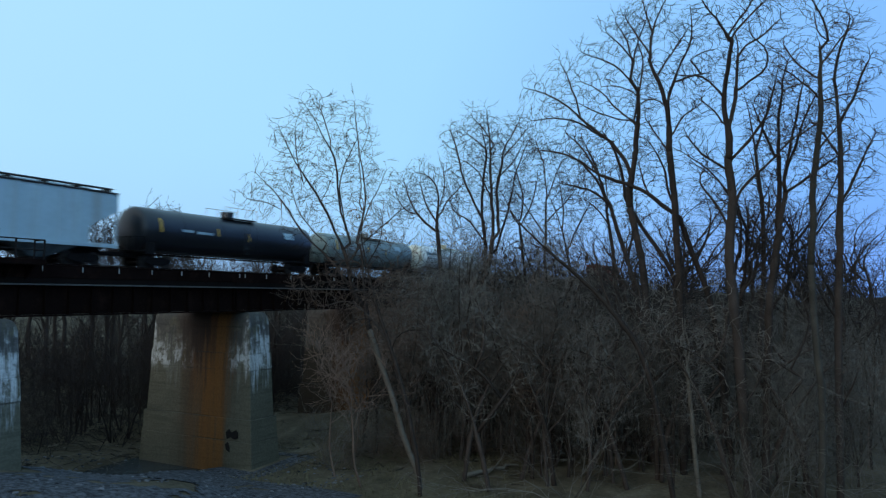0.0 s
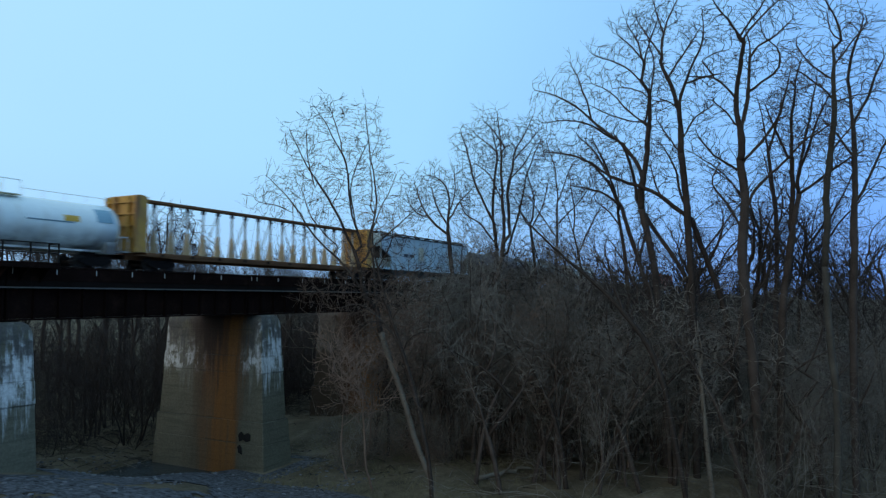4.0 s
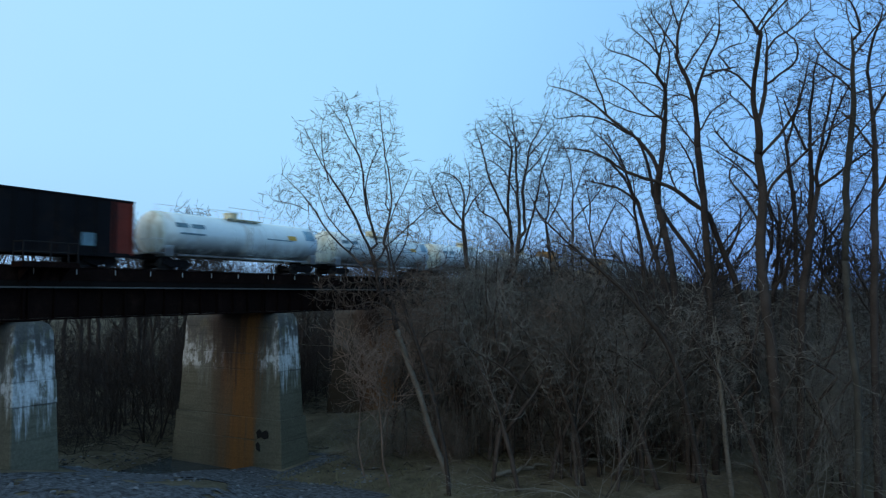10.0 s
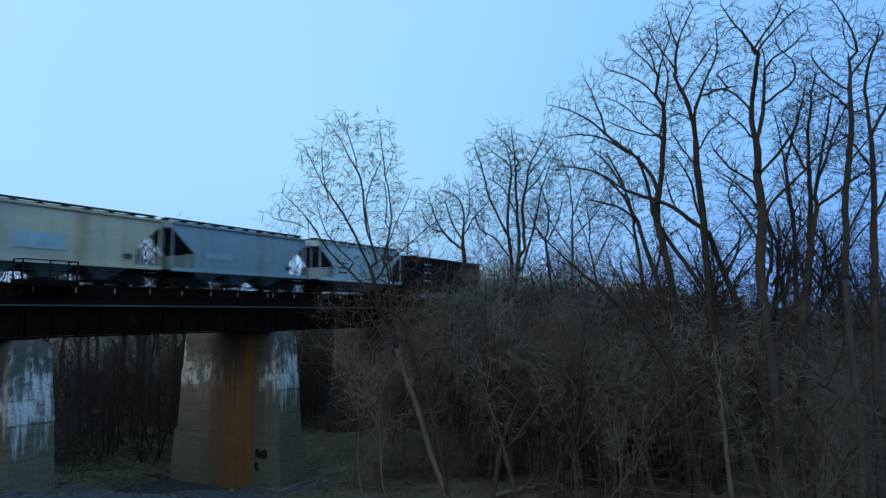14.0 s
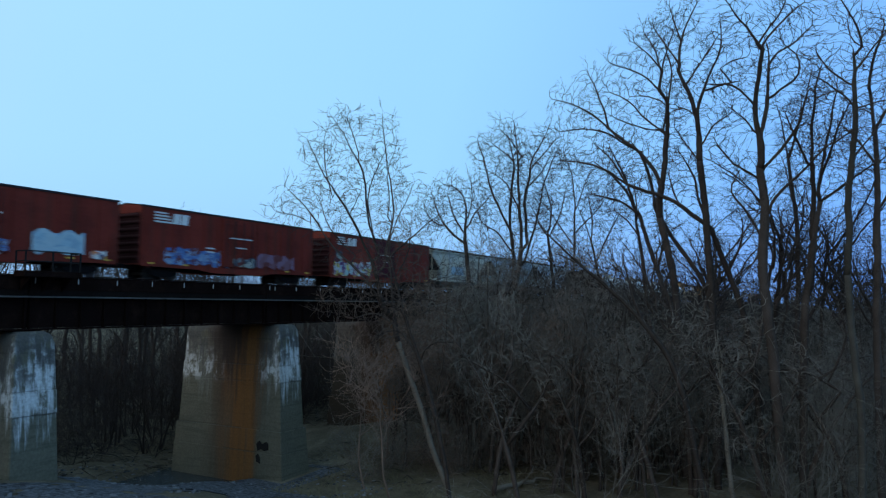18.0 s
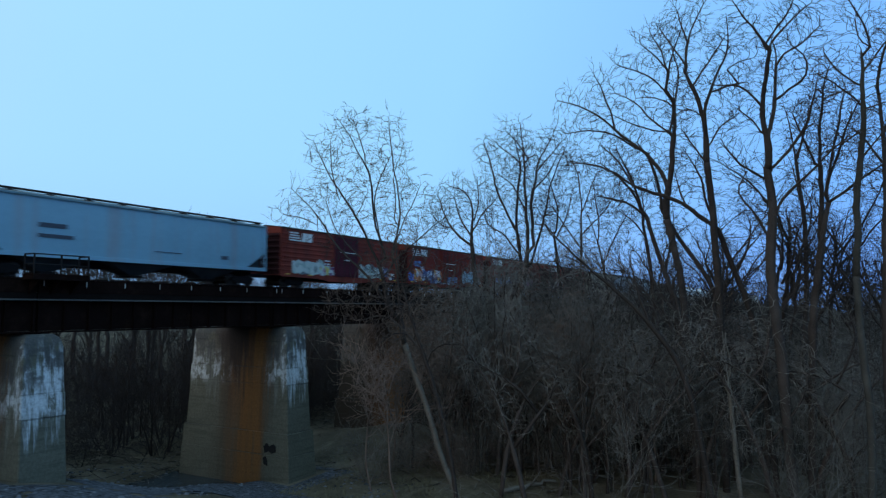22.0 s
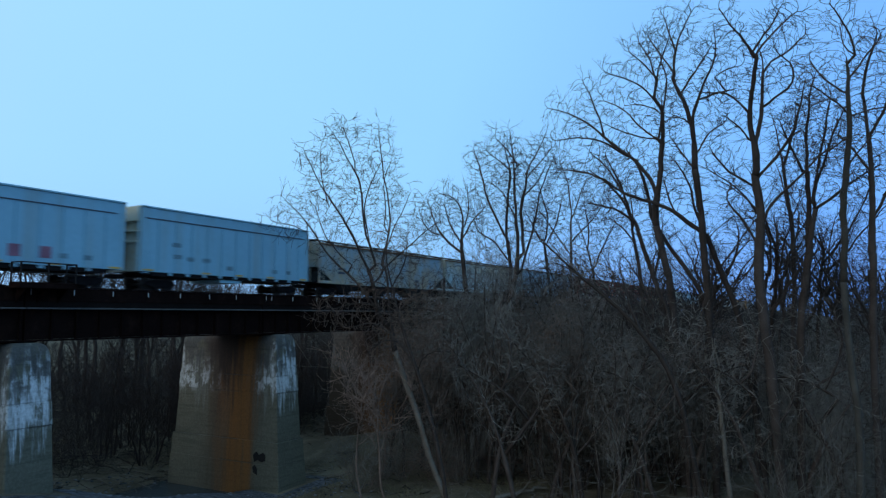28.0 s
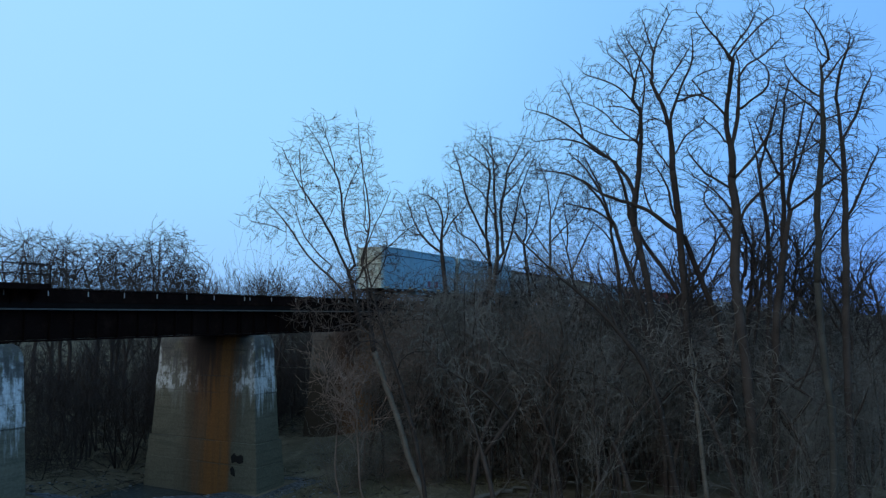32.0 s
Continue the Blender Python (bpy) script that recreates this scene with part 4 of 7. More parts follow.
def tank_car(left, right, mat, label, r=1.46, cz=2.47, dome=0.5, white=True):
    ob, ln = start_car("tank_car", left, right, label, "tank car", 2.0)
    head, a0, a1 = 0.48, 0.35, ln - 0.35
    rings = []
    st = [(a0 + head * (1 - math.cos(t)), math.sin(t)) for t in (0.12, 0.35, 0.6, 0.9, 1.2, 1.57)]
    st += [(a0 + head + (a1 - a0 - 2 * head) * i / 10, 1.0) for i in range(1, 10)]
    st += [(a1 - head * (1 - math.cos(t)), math.sin(t)) for t in (1.57, 1.2, 0.9, 0.6, 0.35, 0.12)]
    n = 28
    for x, k in st:
        rings.append([(x, r * k * math.cos(2 * math.pi * i / n), cz + r * k * math.sin(2 * math.pi * i / n)) for i in range(n)])
    if white:
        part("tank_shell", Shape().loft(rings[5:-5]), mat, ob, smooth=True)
        for end in (rings[:6], rings[-6:]):
            part("tank_head", Shape().loft(end), M_TANKHEAD, ob, "yellow-stained white tank end", smooth=True)
    else:
        part("tank_shell", Shape().loft(rings), mat, ob, smooth=True)
    for f in (0.2, 0.4, 0.6, 0.8):
        x = a0 + (a1 - a0) * f
        rr = [[(x + dx, (r + 0.012) * math.cos(2 * math.pi * i / n), cz + (r + 0.012) * math.sin(2 * math.pi * i / n)) for i in range(n)] for dx in (0, 0.05)]
        part("weld_band", Shape().loft(rr, True), mat, ob, smooth=False)
    x = ln * dome
    fit = M_TANKDIRT if white else mat
    part("manway", Shape().tube((x, 0, cz + r - 0.1), (x, 0, cz + r + 0.36), 0.48, 14).tube((x, 0, cz + r + 0.36), (x, 0, cz + r + 0.44), 0.52, 14), fit, ob, "stained manway housing")
    part("walkway", Shape().box(x - 1.2, x + 2.2, -1.0, -0.55, cz + r - 0.1, cz + r - 0.04).box(x - 1.2, x + 2.2, 0.55, 1.0, cz + r - 0.1, cz + r - 0.04), M_ROOF if not white else fit, ob)
    for y in (-1.0, 1.0):
        s = Shape()
        for xx in (x - 1.15, x, x + 1.1, x + 2.15):
            s.tube((xx, y, cz + r - 0.05), (xx, y, cz + r + 0.72), 0.022, 5)
        s.tube((x - 1.15, y, cz + r + 0.72), (x + 2.15, y, cz + r + 0.72), 0.022, 5)
        part("guard_rail", s, mat if white else M_TICK, ob)
    if white:
        for xa, xb in ((0.9, x - 1.6), (x + 2.6, ln - 0.9)):
            s = Shape().tube((xa, -0.25, cz + r + 0.42), (xb, -0.25, cz + r + 0.42), 0.014, 5)
            for i in range(5):
                xx = xa + (xb - xa) * i / 4
                s.tube((xx, -0.25, cz + r - 0.05), (xx, -0.25, cz + r + 0.42), 0.014, 5)
            part("grab_rail", s, M_TICK, ob)
    ladder(ob, x + 0.3, -r - 0.02, cz - 1.3, cz + 0.9, mat)
    for s0 in (0.25, ln - 2.05):
        part("saddle", Shape().box(s0 + 0.6, s0 + 1.3, -1.3, 1.3, 0.9, cz - r + 0.62, 0.03), mat if white else M_TRUCK, ob)
        part("end_sill", Shape().box(s0 - 0.15, s0 + 1.95, -0.35, 0.35, 0.68, 1.05, 0.02), M_TRUCK, ob)
    for xe, o in ((0.0, 1), (ln, -1)):
        s = Shape().box(min(xe, xe + o * 0.7), max(xe, xe + o * 0.7), -1.48, 1.48, 1.06, 1.14)
        part("end_platform", s, mat if white else M_TRUCK, ob)
        rail_mat = mat if white else M_TRUCK
        rail = part("end_rail", Shape().tube((xe + o * 0.06, -1.42, 2.0), (xe + o * 0.06, 1.42, 2.0), 0.025, 5), rail_mat, ob)
        for y in (-1.42, -0.7, 0.7, 1.42):
            part("rail_post", Shape().tube((xe + o * 0.06, y, 1.14), (xe + o * 0.06, y, 2.0), 0.025, 5), rail_mat, rail)
        part("rail_post", Shape().tube((xe + o * 0.66, -1.42, 1.14), (xe + o * 0.66, -1.42, 2.0), 0.025, 5), rail_mat, rail)
        part("side_rail", Shape().tube((xe + o * 0.06, -1.42, 2.0), (xe + o * 0.66, -1.42, 2.0), 0.025, 5), rail_mat, rail)
    part("running_board", Shape().box(1.8, ln - 1.8, -1.38, -1.1, 0.98, 1.10).box(1.8, ln - 1.8, 1.1, 1.38, 0.98, 1.10), mat if white else M_TRUCK, ob)

    def on_shell(name, x0, x1, za, zb, m, lab):
        rows = []
        for i in range(5):
            z = za + (zb - za) * i / 4
            y = -math.sqrt(max(0.01, (r + 0.012) ** 2 - (z - cz) ** 2))
            rows.append((y, z))
        s = Shape()
        s.loft([[(x0, y, z) for y, z in rows] + [(x0, y - 0.006, z) for y, z in rows[::-1]], [(x1, y, z) for y, z in rows] + [(x1, y - 0.006, z) for y, z in rows[::-1]]])
        part(name, s, m, ob, lab)

    if white:
        on_shell("stencil_bar", 1.6, 2.6, 2.85, 3.15, M_FAINT, "illegible grey stencil bar")
        on_shell("stencil_bar", 2.9, 4.0, 2.85, 3.15, M_FAINT, "illegible grey stencil bar")
        on_shell("stencil_bar", 1.9, 4.0, 2.40, 2.52, M_FAINT, "illegible grey stencil bar")
        on_shell("stencil_bar", ln * 0.60, ln * 0.77, 2.55, 2.63, M_FAINT, "illegible grey stencil line")
        on_shell("placard", ln - 4.3, ln - 3.35, 2.65, 3.0, M_YELLOW, "orange placard")
        on_shell("data_panel", ln - 2.2, ln - 1.1, 2.75, 3.55, M_BLUEGREY, "grey data panel")
    else:
        on_shell("stencil_bar", 3.6, 4.6, 2.55, 2.72, M_PANEL, "illegible pale stencil bar")
        on_shell("stencil_bar", 4.9, 6.4, 2.5, 2.67, M_PANEL, "illegible pale stencil bar")
        on_shell("stripe_mark", 1.75, 1.95, 2.4, 3.3, M_YELLOW, "dull yellow vertical mark")
        on_shell("stripe_mark", 6.85, 7.0, 2.5, 3.0, M_YELLOW, "dull yellow vertical mark")
        on_shell("stripe_mark", 10.0, 10.15, 2.3, 2.9, M_YELLOW, "dull yellow vertical mark")
        on_shell("data_panel", ln - 4.3, ln - 3.2, 2.8, 3.3, M_PANEL, "pale data panel")
    return ob


def centerbeam(left, right):
    ob, ln = start_car("centerbeam_flatcar", left, right, "empty yellow-orange centerbeam lumber flatcar with truss beam", "flatcar", 2.4)
    for side in (-1, 1):
        part("deck", Shape().box(0.9, ln - 0.9, min(side * 0.25, side * 1.51), max(side * 0.25, side * 1.51), 1.0, 1.16), M_BROWN, ob)
        part("side_sill", Shape().loft([[(x, side * 1.47, z) for x, z in ((0.2, 0.995), (ln - 0.2, 0.995), (ln - 0.2, 0.95), (ln - 4, 0.82), (4, 0.82), (0.2, 0.95))], [(x, side * 1.38, z) for x, z in ((0.2, 0.995), (ln - 0.2, 0.995), (ln - 0.2, 0.95), (ln - 4, 0.82), (4, 0.82), (0.2, 0.95))]]), M_BROWN, ob)
    part("center_sill", Shape().box(0.3, ln - 0.3, -0.24, 0.24, 0.7, 1.16), M_BROWN, ob)
    for x0, o in ((0.0, 1), (ln - 0.9, -1)):
        b = part("bulkhead", Shape().box(x0 + 0.25, x0 + 0.65, -1.45, 1.45, 1.16, 4.78, 0.03), M_ORANGE, ob, "ribbed yellow end bulkhead")
        for y in (-1.45, -0.7, 0.6, 1.33):
            part("bulkhead_post", Shape().box(x0, x0 + 0.9, y, y + 0.12, 1.16, 4.70), M_ORANGE, b)
        for z in (1.3, 2.05, 2.8, 3.55, 4.3):
            part("bulkhead_shelf", Shape().box(x0 + 0.04, x0 + 0.86, -1.40, 1.40, z, z + 0.08), M_ORANGE, b)
    part("top_chord", Shape().box(0.9, ln - 0.9, -0.3, 0.3, 4.52, 4.72, 0.03), M_BROWN, ob)
    n = 17
    xs = [1.2 + (ln - 2.4) * i / n for i in range(n + 1)]
    for i, x in enumerate(xs):
        s = Shape()
        for side in (-1, 1):
            v0 = [(x - 0.07, side * 0.02, 1.165), (x + 0.07, side * 0.02, 1.165), (x + 0.07, side * 0.34, 1.165), (x - 0.07, side * 0.34, 1.165)]
            v1 = [(x - 0.06, side * 0.02, 2.75), (x + 0.06, side * 0.02, 2.75), (x + 0.06, side * 0.12, 2.75), (x - 0.06, side * 0.12, 2.75)]
            s.loft([v0, v1])
        s.loft([[(x - 0.24, -0.06, 1.165), (x + 0.24, -0.06, 1.165), (x + 0.24, 0.06, 1.165), (x - 0.24, 0.06, 1.165)], [(x - 0.075, -0.06, 2.5), (x + 0.075, -0.06, 2.5), (x + 0.075, 0.06, 2.5), (x - 0.075, 0.06, 2.5)]])
        post = part("beam_post", Shape().box(x - 0.05, x + 0.05, -0.075, 0.075, 1.17, 4.52, 0.012), M_POST, ob)
        part("post_base", s, M_PALEPOST, post, "broad tan foot of the post")
        part("post_gusset", Shape().box(x - 0.12, x + 0.12, -0.09, 0.09, 4.24, 4.515), M_MARK, ob)
    for i in range(0, n):
        a, c = (xs[i], xs[i + 1]) if i >= n / 2 else (xs[i + 1], xs[i])
        if i % 2 == 0:
            part("diagonal_brace", Shape().tube((a, 0, 4.45), (c, 0, 1.3), 0.05, 6), M_POST, ob)
    for i in range(10):
        x = 2.0 + (ln - 4) * i / 9
        part("winch", Shape().box(x, x + 0.2, -1.56, -1.475, 0.92, 1.12, 0.01), M_TRUCK, ob)
    return ob


def gondola(left, right):
    ob, ln = start_car("gondola_car", left, right, "black high-sided open gondola car with a rust-red end", "gondola", 1.9)
    w, top = 1.52, 4.10
    for side in (-1, 1):
        part("side_panel", Shape().box(0.08, ln - 0.08, side * w - 0.03, side * w + 0.03, 0.75, top - 0.1), M_GONDOLA, ob)
        part("top_chord", Shape().box(0, ln, side * w - 0.09, side * w + 0.09, top - 0.12, top, 0.015), M_GONDOLA, ob)
        part("side_sill", Shape().box(0, ln, side * w - 0.06, side * w + 0.06, 0.66, 0.85, 0.01), M_GONDOLA, ob)
    for x, o in ((0.04, -1), (ln - 0.04, 1)):
        e = part("end_panel", Shape().box(x - 0.03, x + 0.03, -w + 0.03, w - 0.03, 0.8, top - 0.02), M_RED2 if o > 0 else M_GONDOLA, ob)
        for i in range(4):
            z = 1.2 + i * 0.75
            part("end_rib", Shape().box(x - 0.1 if o < 0 else x, x if o < 0 else x + 0.1, -w + 0.05, w - 0.05, z, z + 0.16, 0.01), M_RED2 if o > 0 else M_GONDOLA, e)
    plaque(ob, "end_stripe", ln - 1.5, ln - 0.1, 0.9, top - 0.15, -w - 0.032, M_RED2, "rust-red painted end panel")
    part("floor", Shape().box(0.1, ln - 0.1, -w + 0.03, w - 0.03, 0.9, 1.0), M_GONDOLA, ob)
    for i in range(14):
        x = 0.1 + i * (ln - 0.3) / 13
        part("side_post", Shape().box(x - 0.02, x + 0.12, -w - 0.13, -w - 0.033, 0.8, top - 0.13), M_GONDOLA if i < 13 else M_RED2, ob)
    plaque(ob, "panel_patch", ln - 3.4, ln - 2.5, 1.25, 2.0, -w - 0.036, M_FAINT, "dull blue painted panel")
    for i in range(5):
        plaque(ob, "stencil_bar", 3.0, 4.2, 1.6 + i * 0.42, 1.75 + i * 0.42, -w - 0.036, M_MARK if i % 2 else M_PANEL, "illegible stencil bar")
    part("center_sill", Shape().box(0.2, ln - 0.2, -0.24, 0.24, 0.6, 0.9), M_TRUCK, ob)
    return ob


def box_hopper(left, right, red=False):
    ob, ln = start_car("open_top_car", left, right, "tall smooth pale blue-grey open-top freight car", "freight car", 2.0)
    w, top = 1.55, 5.28
    for side in (-1, 1):
        part("side_panel", Shape().box(0.06, ln - 0.06, side * w - 0.05, side * w + 0.05, 1.18, top - 0.12), M_BOXHOP, ob)
        part("top_chord", Shape().box(0, ln, side * w - 0.12, side * w + 0.10, top - 0.11, top, 0.02), M_BOXHOP, ob)
    part("side_groove", Shape().box(0.35, ln - 0.6, -w - 0.085, -w - 0.052, top - 0.80, top - 0.73), M_MARK, ob, "dark horizontal side rail")
    for x, o in ((0.05, -1), (ln - 0.05, 1)):
        e = part("end_panel", Shape().box(x - 0.05, x + 0.05, -w + 0.055, w - 0.055, 1.18, top - 0.02), M_BOXEND, ob, "stained end wall painted paler for the low sun")
        for z in (2.95, 3.6, 4.25):
            part("end_rib", Shape().box(x - 0.26 if o < 0 else x + 0.052, x - 0.052 if o < 0 else x + 0.26, -w + 0.06, w - 0.06, z, z + 0.11, 0.02), M_BOXEND, e)
        for y in (-w + 0.06, w - 0.2):
            part("end_post", Shape().box(x - 0.12 if o < 0 else x + 0.052, x - 0.052 if o < 0 else x + 0.12, y, y + 0.14, 1.2, top - 0.1), M_BOXHOP, e)
    part("floor", Shape().box(0.12, ln - 0.12, -w + 0.06, w - 0.06, 1.2, 1.3), M_TRUCK, ob)
    for i in range(1, 12):
        x = i * ln / 12
        part("side_seam", Shape().box(x - 0.035, x + 0.035, -w - 0.066, -w - 0.05, 1.25, top - 0.85), M_SEAM, ob)
    part("lower_sill", Shape().box(1.0, ln - 1.0, -w + 0.02, w - 0.02, 0.92, 1.175), M_TRUCK, ob)
    part("drop_tub", Shape().box(ln * 0.42, ln * 0.54, -w + 0.06, w - 0.06, 0.72, 0.92), M_BOXHOP, ob)
    for i in range(9):
        x = 2.2 + i * (ln - 4.6) / 8
        part("sill_gusset", Shape().box(x, x + 0.3, -w - 0.02, -w + 0.015, 1.0, 1.17), M_BOXHOP, ob)
    for x in (0.25, ln * 0.31, ln * 0.5, ln * 0.7, ln - 1.0):
        plaque(ob, "reflector", x, x + 0.75, 1.22, 1.33, -w - 0.055, M_YELLOW, "yellow reflector strip")
    for x, z, q in ((2.4, 2.85, 0.7), (2.5, 2.1, 0.7), (3.6, 2.0, 0.6), (4.9, 2.0, 0.7), (7.1, 1.6, 0.6), (11.7, 1.6, 0.5), (13.2, 1.6, 0.5)):
        plaque(ob, "stencil_bar", x, x + q, z, z + 0.28, -w - 0.066, M_FAINT, "illegible blue-grey stencil bar")
    if red:
        for x in (8.9, 10.6):
            plaque(ob, "painted_spot", x, x + 0.65, 1.55, 2.2, -w - 0.066, M_SPOT, "faded red painted spot")
    ladder(ob, 0.15, -w - 0.05, 1.0, 2.6, M_BOXHOP)
    return ob


def flatcar(left, right):
    ob, ln = start_car("flatcar", left, right, "low empty dark flatcar on the embankment", "flatcar", 2.2)
    part("deck", Shape().box(0, ln, -1.45, 1.45, 1.0, 1.15, 0.02), M_GONDOLA, ob)
    part("side_sill", Shape().box(0.3, ln - 0.3, -1.46, -1.38, 0.65, 1.0).box(0.3, ln - 0.3, 1.38, 1.46, 0.65, 1.0), M_GONDOLA, ob)
    return ob


BAR = "illegible stencil bar"
box_hopper(-93.8, -78.0, True)
box_hopper(-76.9, -61.0)
covered_hopper(-59.6, -38.7, M_TAN, "dusty tan covered hopper with rusted roof edge", rustline=M_BROWN, roof_mat=M_TAN, crest=2.5, marks=[(2.6, 3.6, 2.0, 2.2, M_MARK, BAR), (2.6, 3.6, 2.35, 2.5, M_MARK, BAR), (15.2, 15.8, 1.75, 2.0, M_MARK, BAR)])
covered_hopper(-38.05, -17.0, M_RUSTY, "grey covered hopper streaked with orange rust", rustline=M_BROWN, roof_mat=M_TAN, crest=2.5, marks=[(3.6, 5.2, 2.55, 2.75, M_MARK, BAR), (3.6, 5.2, 2.15, 2.3, M_MARK, BAR), (16.4, 17.6, 2.5, 3.3, M_PANEL, "clean pale blue panel"), (13.0, 13.6, 1.8, 2.05, M_MARK, BAR), (17.9, 18.5, 1.8, 2.3, M_MARK, BAR)])
covered_hopper(-16.8, 3.9, M_BLUEGREY, "smooth blue-grey covered hopper with brown roof strip", rustline=M_FAINT, roof_mat=M_TAN, crest=2.5, marks=[(3.6, 5.2, 2.75, 3.0, M_MARK, BAR), (3.6, 5.6, 2.2, 2.4, M_MARK, BAR), (16.4, 17.0, 1.75, 2.0, M_MARK, BAR), (11.0, 13.0, 1.9, 1.95, M_MARK, BAR)])
boxcar(5.35, 21.5, M_RED2, "weathered red ribbed-side boxcar with maroon door and graffiti", [(1.3, 5.2, 1.0, 2.4, M_GRAF_F), (4.6, 6.4, 1.0, 2.0, M_GRAF_J), (9.9, 13.6, 1.0, 2.4, M_GRAF_F), (13.4, 14.4, 1.3, 2.2, M_GRAF_H), (14.3, 15.3, 1.0, 1.7, M_GRAF_G)], M_MAROON, True)
boxcar(23.07, 39.25, M_RED, "dark red boxcar with white stripe mark and bright graffiti", [(0.15, 1.5, 1.0, 2.1, M_GRAF_I), (1.1, 3.1, 1.0, 2.7, M_GRAF_G), (1.2, 2.4, 2.5, 3.2, M_GRAF_C), (2.7, 5.3, 1.15, 2.5, M_GRAF_H), (5.0, 7.9, 1.0, 2.45, M_GRAF_G), (4.2, 9.4, 0.93, 1.4, M_GRAF_H), (7.6, 9.7, 1.05, 1.9, M_GRAF_C), (11.0, 14.0, 1.05, 2.6, M_GRAF_B), (14.4, 15.4, 1.0, 1.6, M_GRAF_G)])
boxcar(40.8, 57.05, M_RED, "dark red boxcar with white stripe mark and blue graffiti", [(1.8, 7.2, 1.0, 2.3, M_GRAF_C), (7.6, 9.8, 1.1, 1.9, M_GRAF_E), (10.0, 14.0, 1.1, 2.3, M_GRAF_D)])
boxcar(59.3, 75.6, M_RED2, "faded red boxcar with maroon door and pale graffiti", [(0.5, 5.9, 1.0, 2.5, M_GRAF_J), (0.7, 1.6, 2.1, 3.3, M_GRAF_E)], M_MAROON)
covered_hopper(76.2, 89.7, M_CREAM, "stained cream covered hopper with blue lower marks", 4.25, 1.9, 0.16, posts=0, crest=3.95, bay_mat=M_BAY, marks=[(4.2, 7.0, 1.9, 2.8, M_PANEL, "faded blue lettering band"), (10.8, 11.4, 1.7, 2.0, M_MARK, BAR)])
covered_hopper(90.5, 103.7, M_MIDGREY, "mid-grey covered hopper with dark end openings", 4.25, 1.9, 0.16, crest=3.95, bay_mat=M_BAY, marks=[(2.9, 5.2, 2.1, 2.5, M_PANEL, "faded blue marking band"), (10.8, 11.4, 1.7, 2.0, M_MARK, BAR)])
covered_hopper(105.4, 117.8, M_LIGHTGREY, "clean light grey covered hopper with curved sides", 4.25, 1.9, 0.16, crest=3.95, bay_mat=M_BAY, marks=[(8.9, 10.9, 3.3, 3.85, M_MARK, "dark lettering bar"), (2.6, 3.8, 2.6, 2.75, M_MARK, BAR), (2.6, 3.8, 2.2, 2.35, M_MARK, BAR), (2.6, 3.8, 1.8, 1.95, M_MARK, BAR), (9.2, 9.7, 1.7, 1.95, M_MARK, BAR)])
gondola(119.2, 134.8)
for a, c in ((136.5, 153.1), (154.1, 171.1), (172.0, 189.6), (190.4, 206.6)):
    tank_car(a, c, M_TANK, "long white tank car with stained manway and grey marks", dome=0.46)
centerbeam(207.0, 233.4)
covered_hopper(234.8, 253.8, M_LIGHTGREY, "light grey ribbed covered hopper with dark roof walk", 4.45, 1.9, 0.03, posts=12, rustline=M_ROOF, bay_mat=M_BAY, marks=[(7.2, 8.2, 2.2, 3.6, M_CREAM, "yellowed stain patch"), (11.0, 11.7, 1.6, 1.8, M_MARK, BAR), (4.2, 5.0, 2.5, 2.8, M_MARK, BAR), (5.3, 6.1, 2.5, 2.8, M_MARK, BAR)])
tank_car(255.3, 273.8, M_BLACK, "glossy black tank car with pale stencil bars", 1.5, 2.56, 0.5, False)
tank_car(275.0, 291.2, M_DULLTANK, "dull grey-green tank car", 1.42, 2.5, 0.5, False)
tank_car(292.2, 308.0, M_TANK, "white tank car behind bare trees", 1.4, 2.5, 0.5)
for i in range(3):
    flatcar(309 + i * 19.0, 327 + i * 19.0)
boxcar(366.5, 382.5, M_RED2, "red boxcar far down the line", [], None, False, False)

# ---- trees and thicket ----


def sweep(name, segs, mat, least=0.0):
    """Tapered tubes from rows of start, end and two radii; thin ones get three sides, stout ones seven."""
    a = np.array(segs, np.float32)
    a[:, 6:8] = np.maximum(a[:, 6:8], least)
    vs, qs, base = [], [], 0
    for sides, pick in ((3, a[:, 6] < 0.05), (5, (a[:, 6] >= 0.05) & (a[:, 6] < 0.12)), (9, a[:, 6] >= 0.12)):
        s = a[pick]
        if not len(s):
            continue
        p, q, r0, r1 = s[:, :3], s[:, 3:6], s[:, 6], s[:, 7]
        d = q - p
        d /= np.maximum(np.linalg.norm(d, axis=1, keepdims=True), 1e-6)
        ref = np.where(np.abs(d[:, 2:3]) < 0.8, np.array([[0, 0, 1.0]]), np.array([[1.0, 0, 0]]))
        u = np.cross(d, ref)
        u /= np.maximum(np.linalg.norm(u, axis=1, keepdims=True), 1e-6)
        w = np.cross(d, u)
        ang = np.arange(sides) * 2 * np.pi / sides
        off = u[:, None, :] * np.cos(ang)[None, :, None] + w[:, None, :] * np.sin(ang)[None, :, None]
        v = np.concatenate([p[:, None] + off * r0[:, None, None], q[:, None] + off * r1[:, None, None]], axis=1)
        n = len(s)
        i = np.arange(sides)
        quad = np.stack([i, (i + 1) % sides, sides + (i + 1) % sides, sides + i], axis=1)
        qs.append((quad[None] + (np.arange(n) * 2 * sides)[:, None, None] + base).reshape(-1, 4))
        vs.append(v.reshape(-1, 3))
        base += n * 2 * sides
    me = quads_mesh(name, np.concatenate(vs), np.concatenate(qs))
    me.materials.append(mat)
    return me


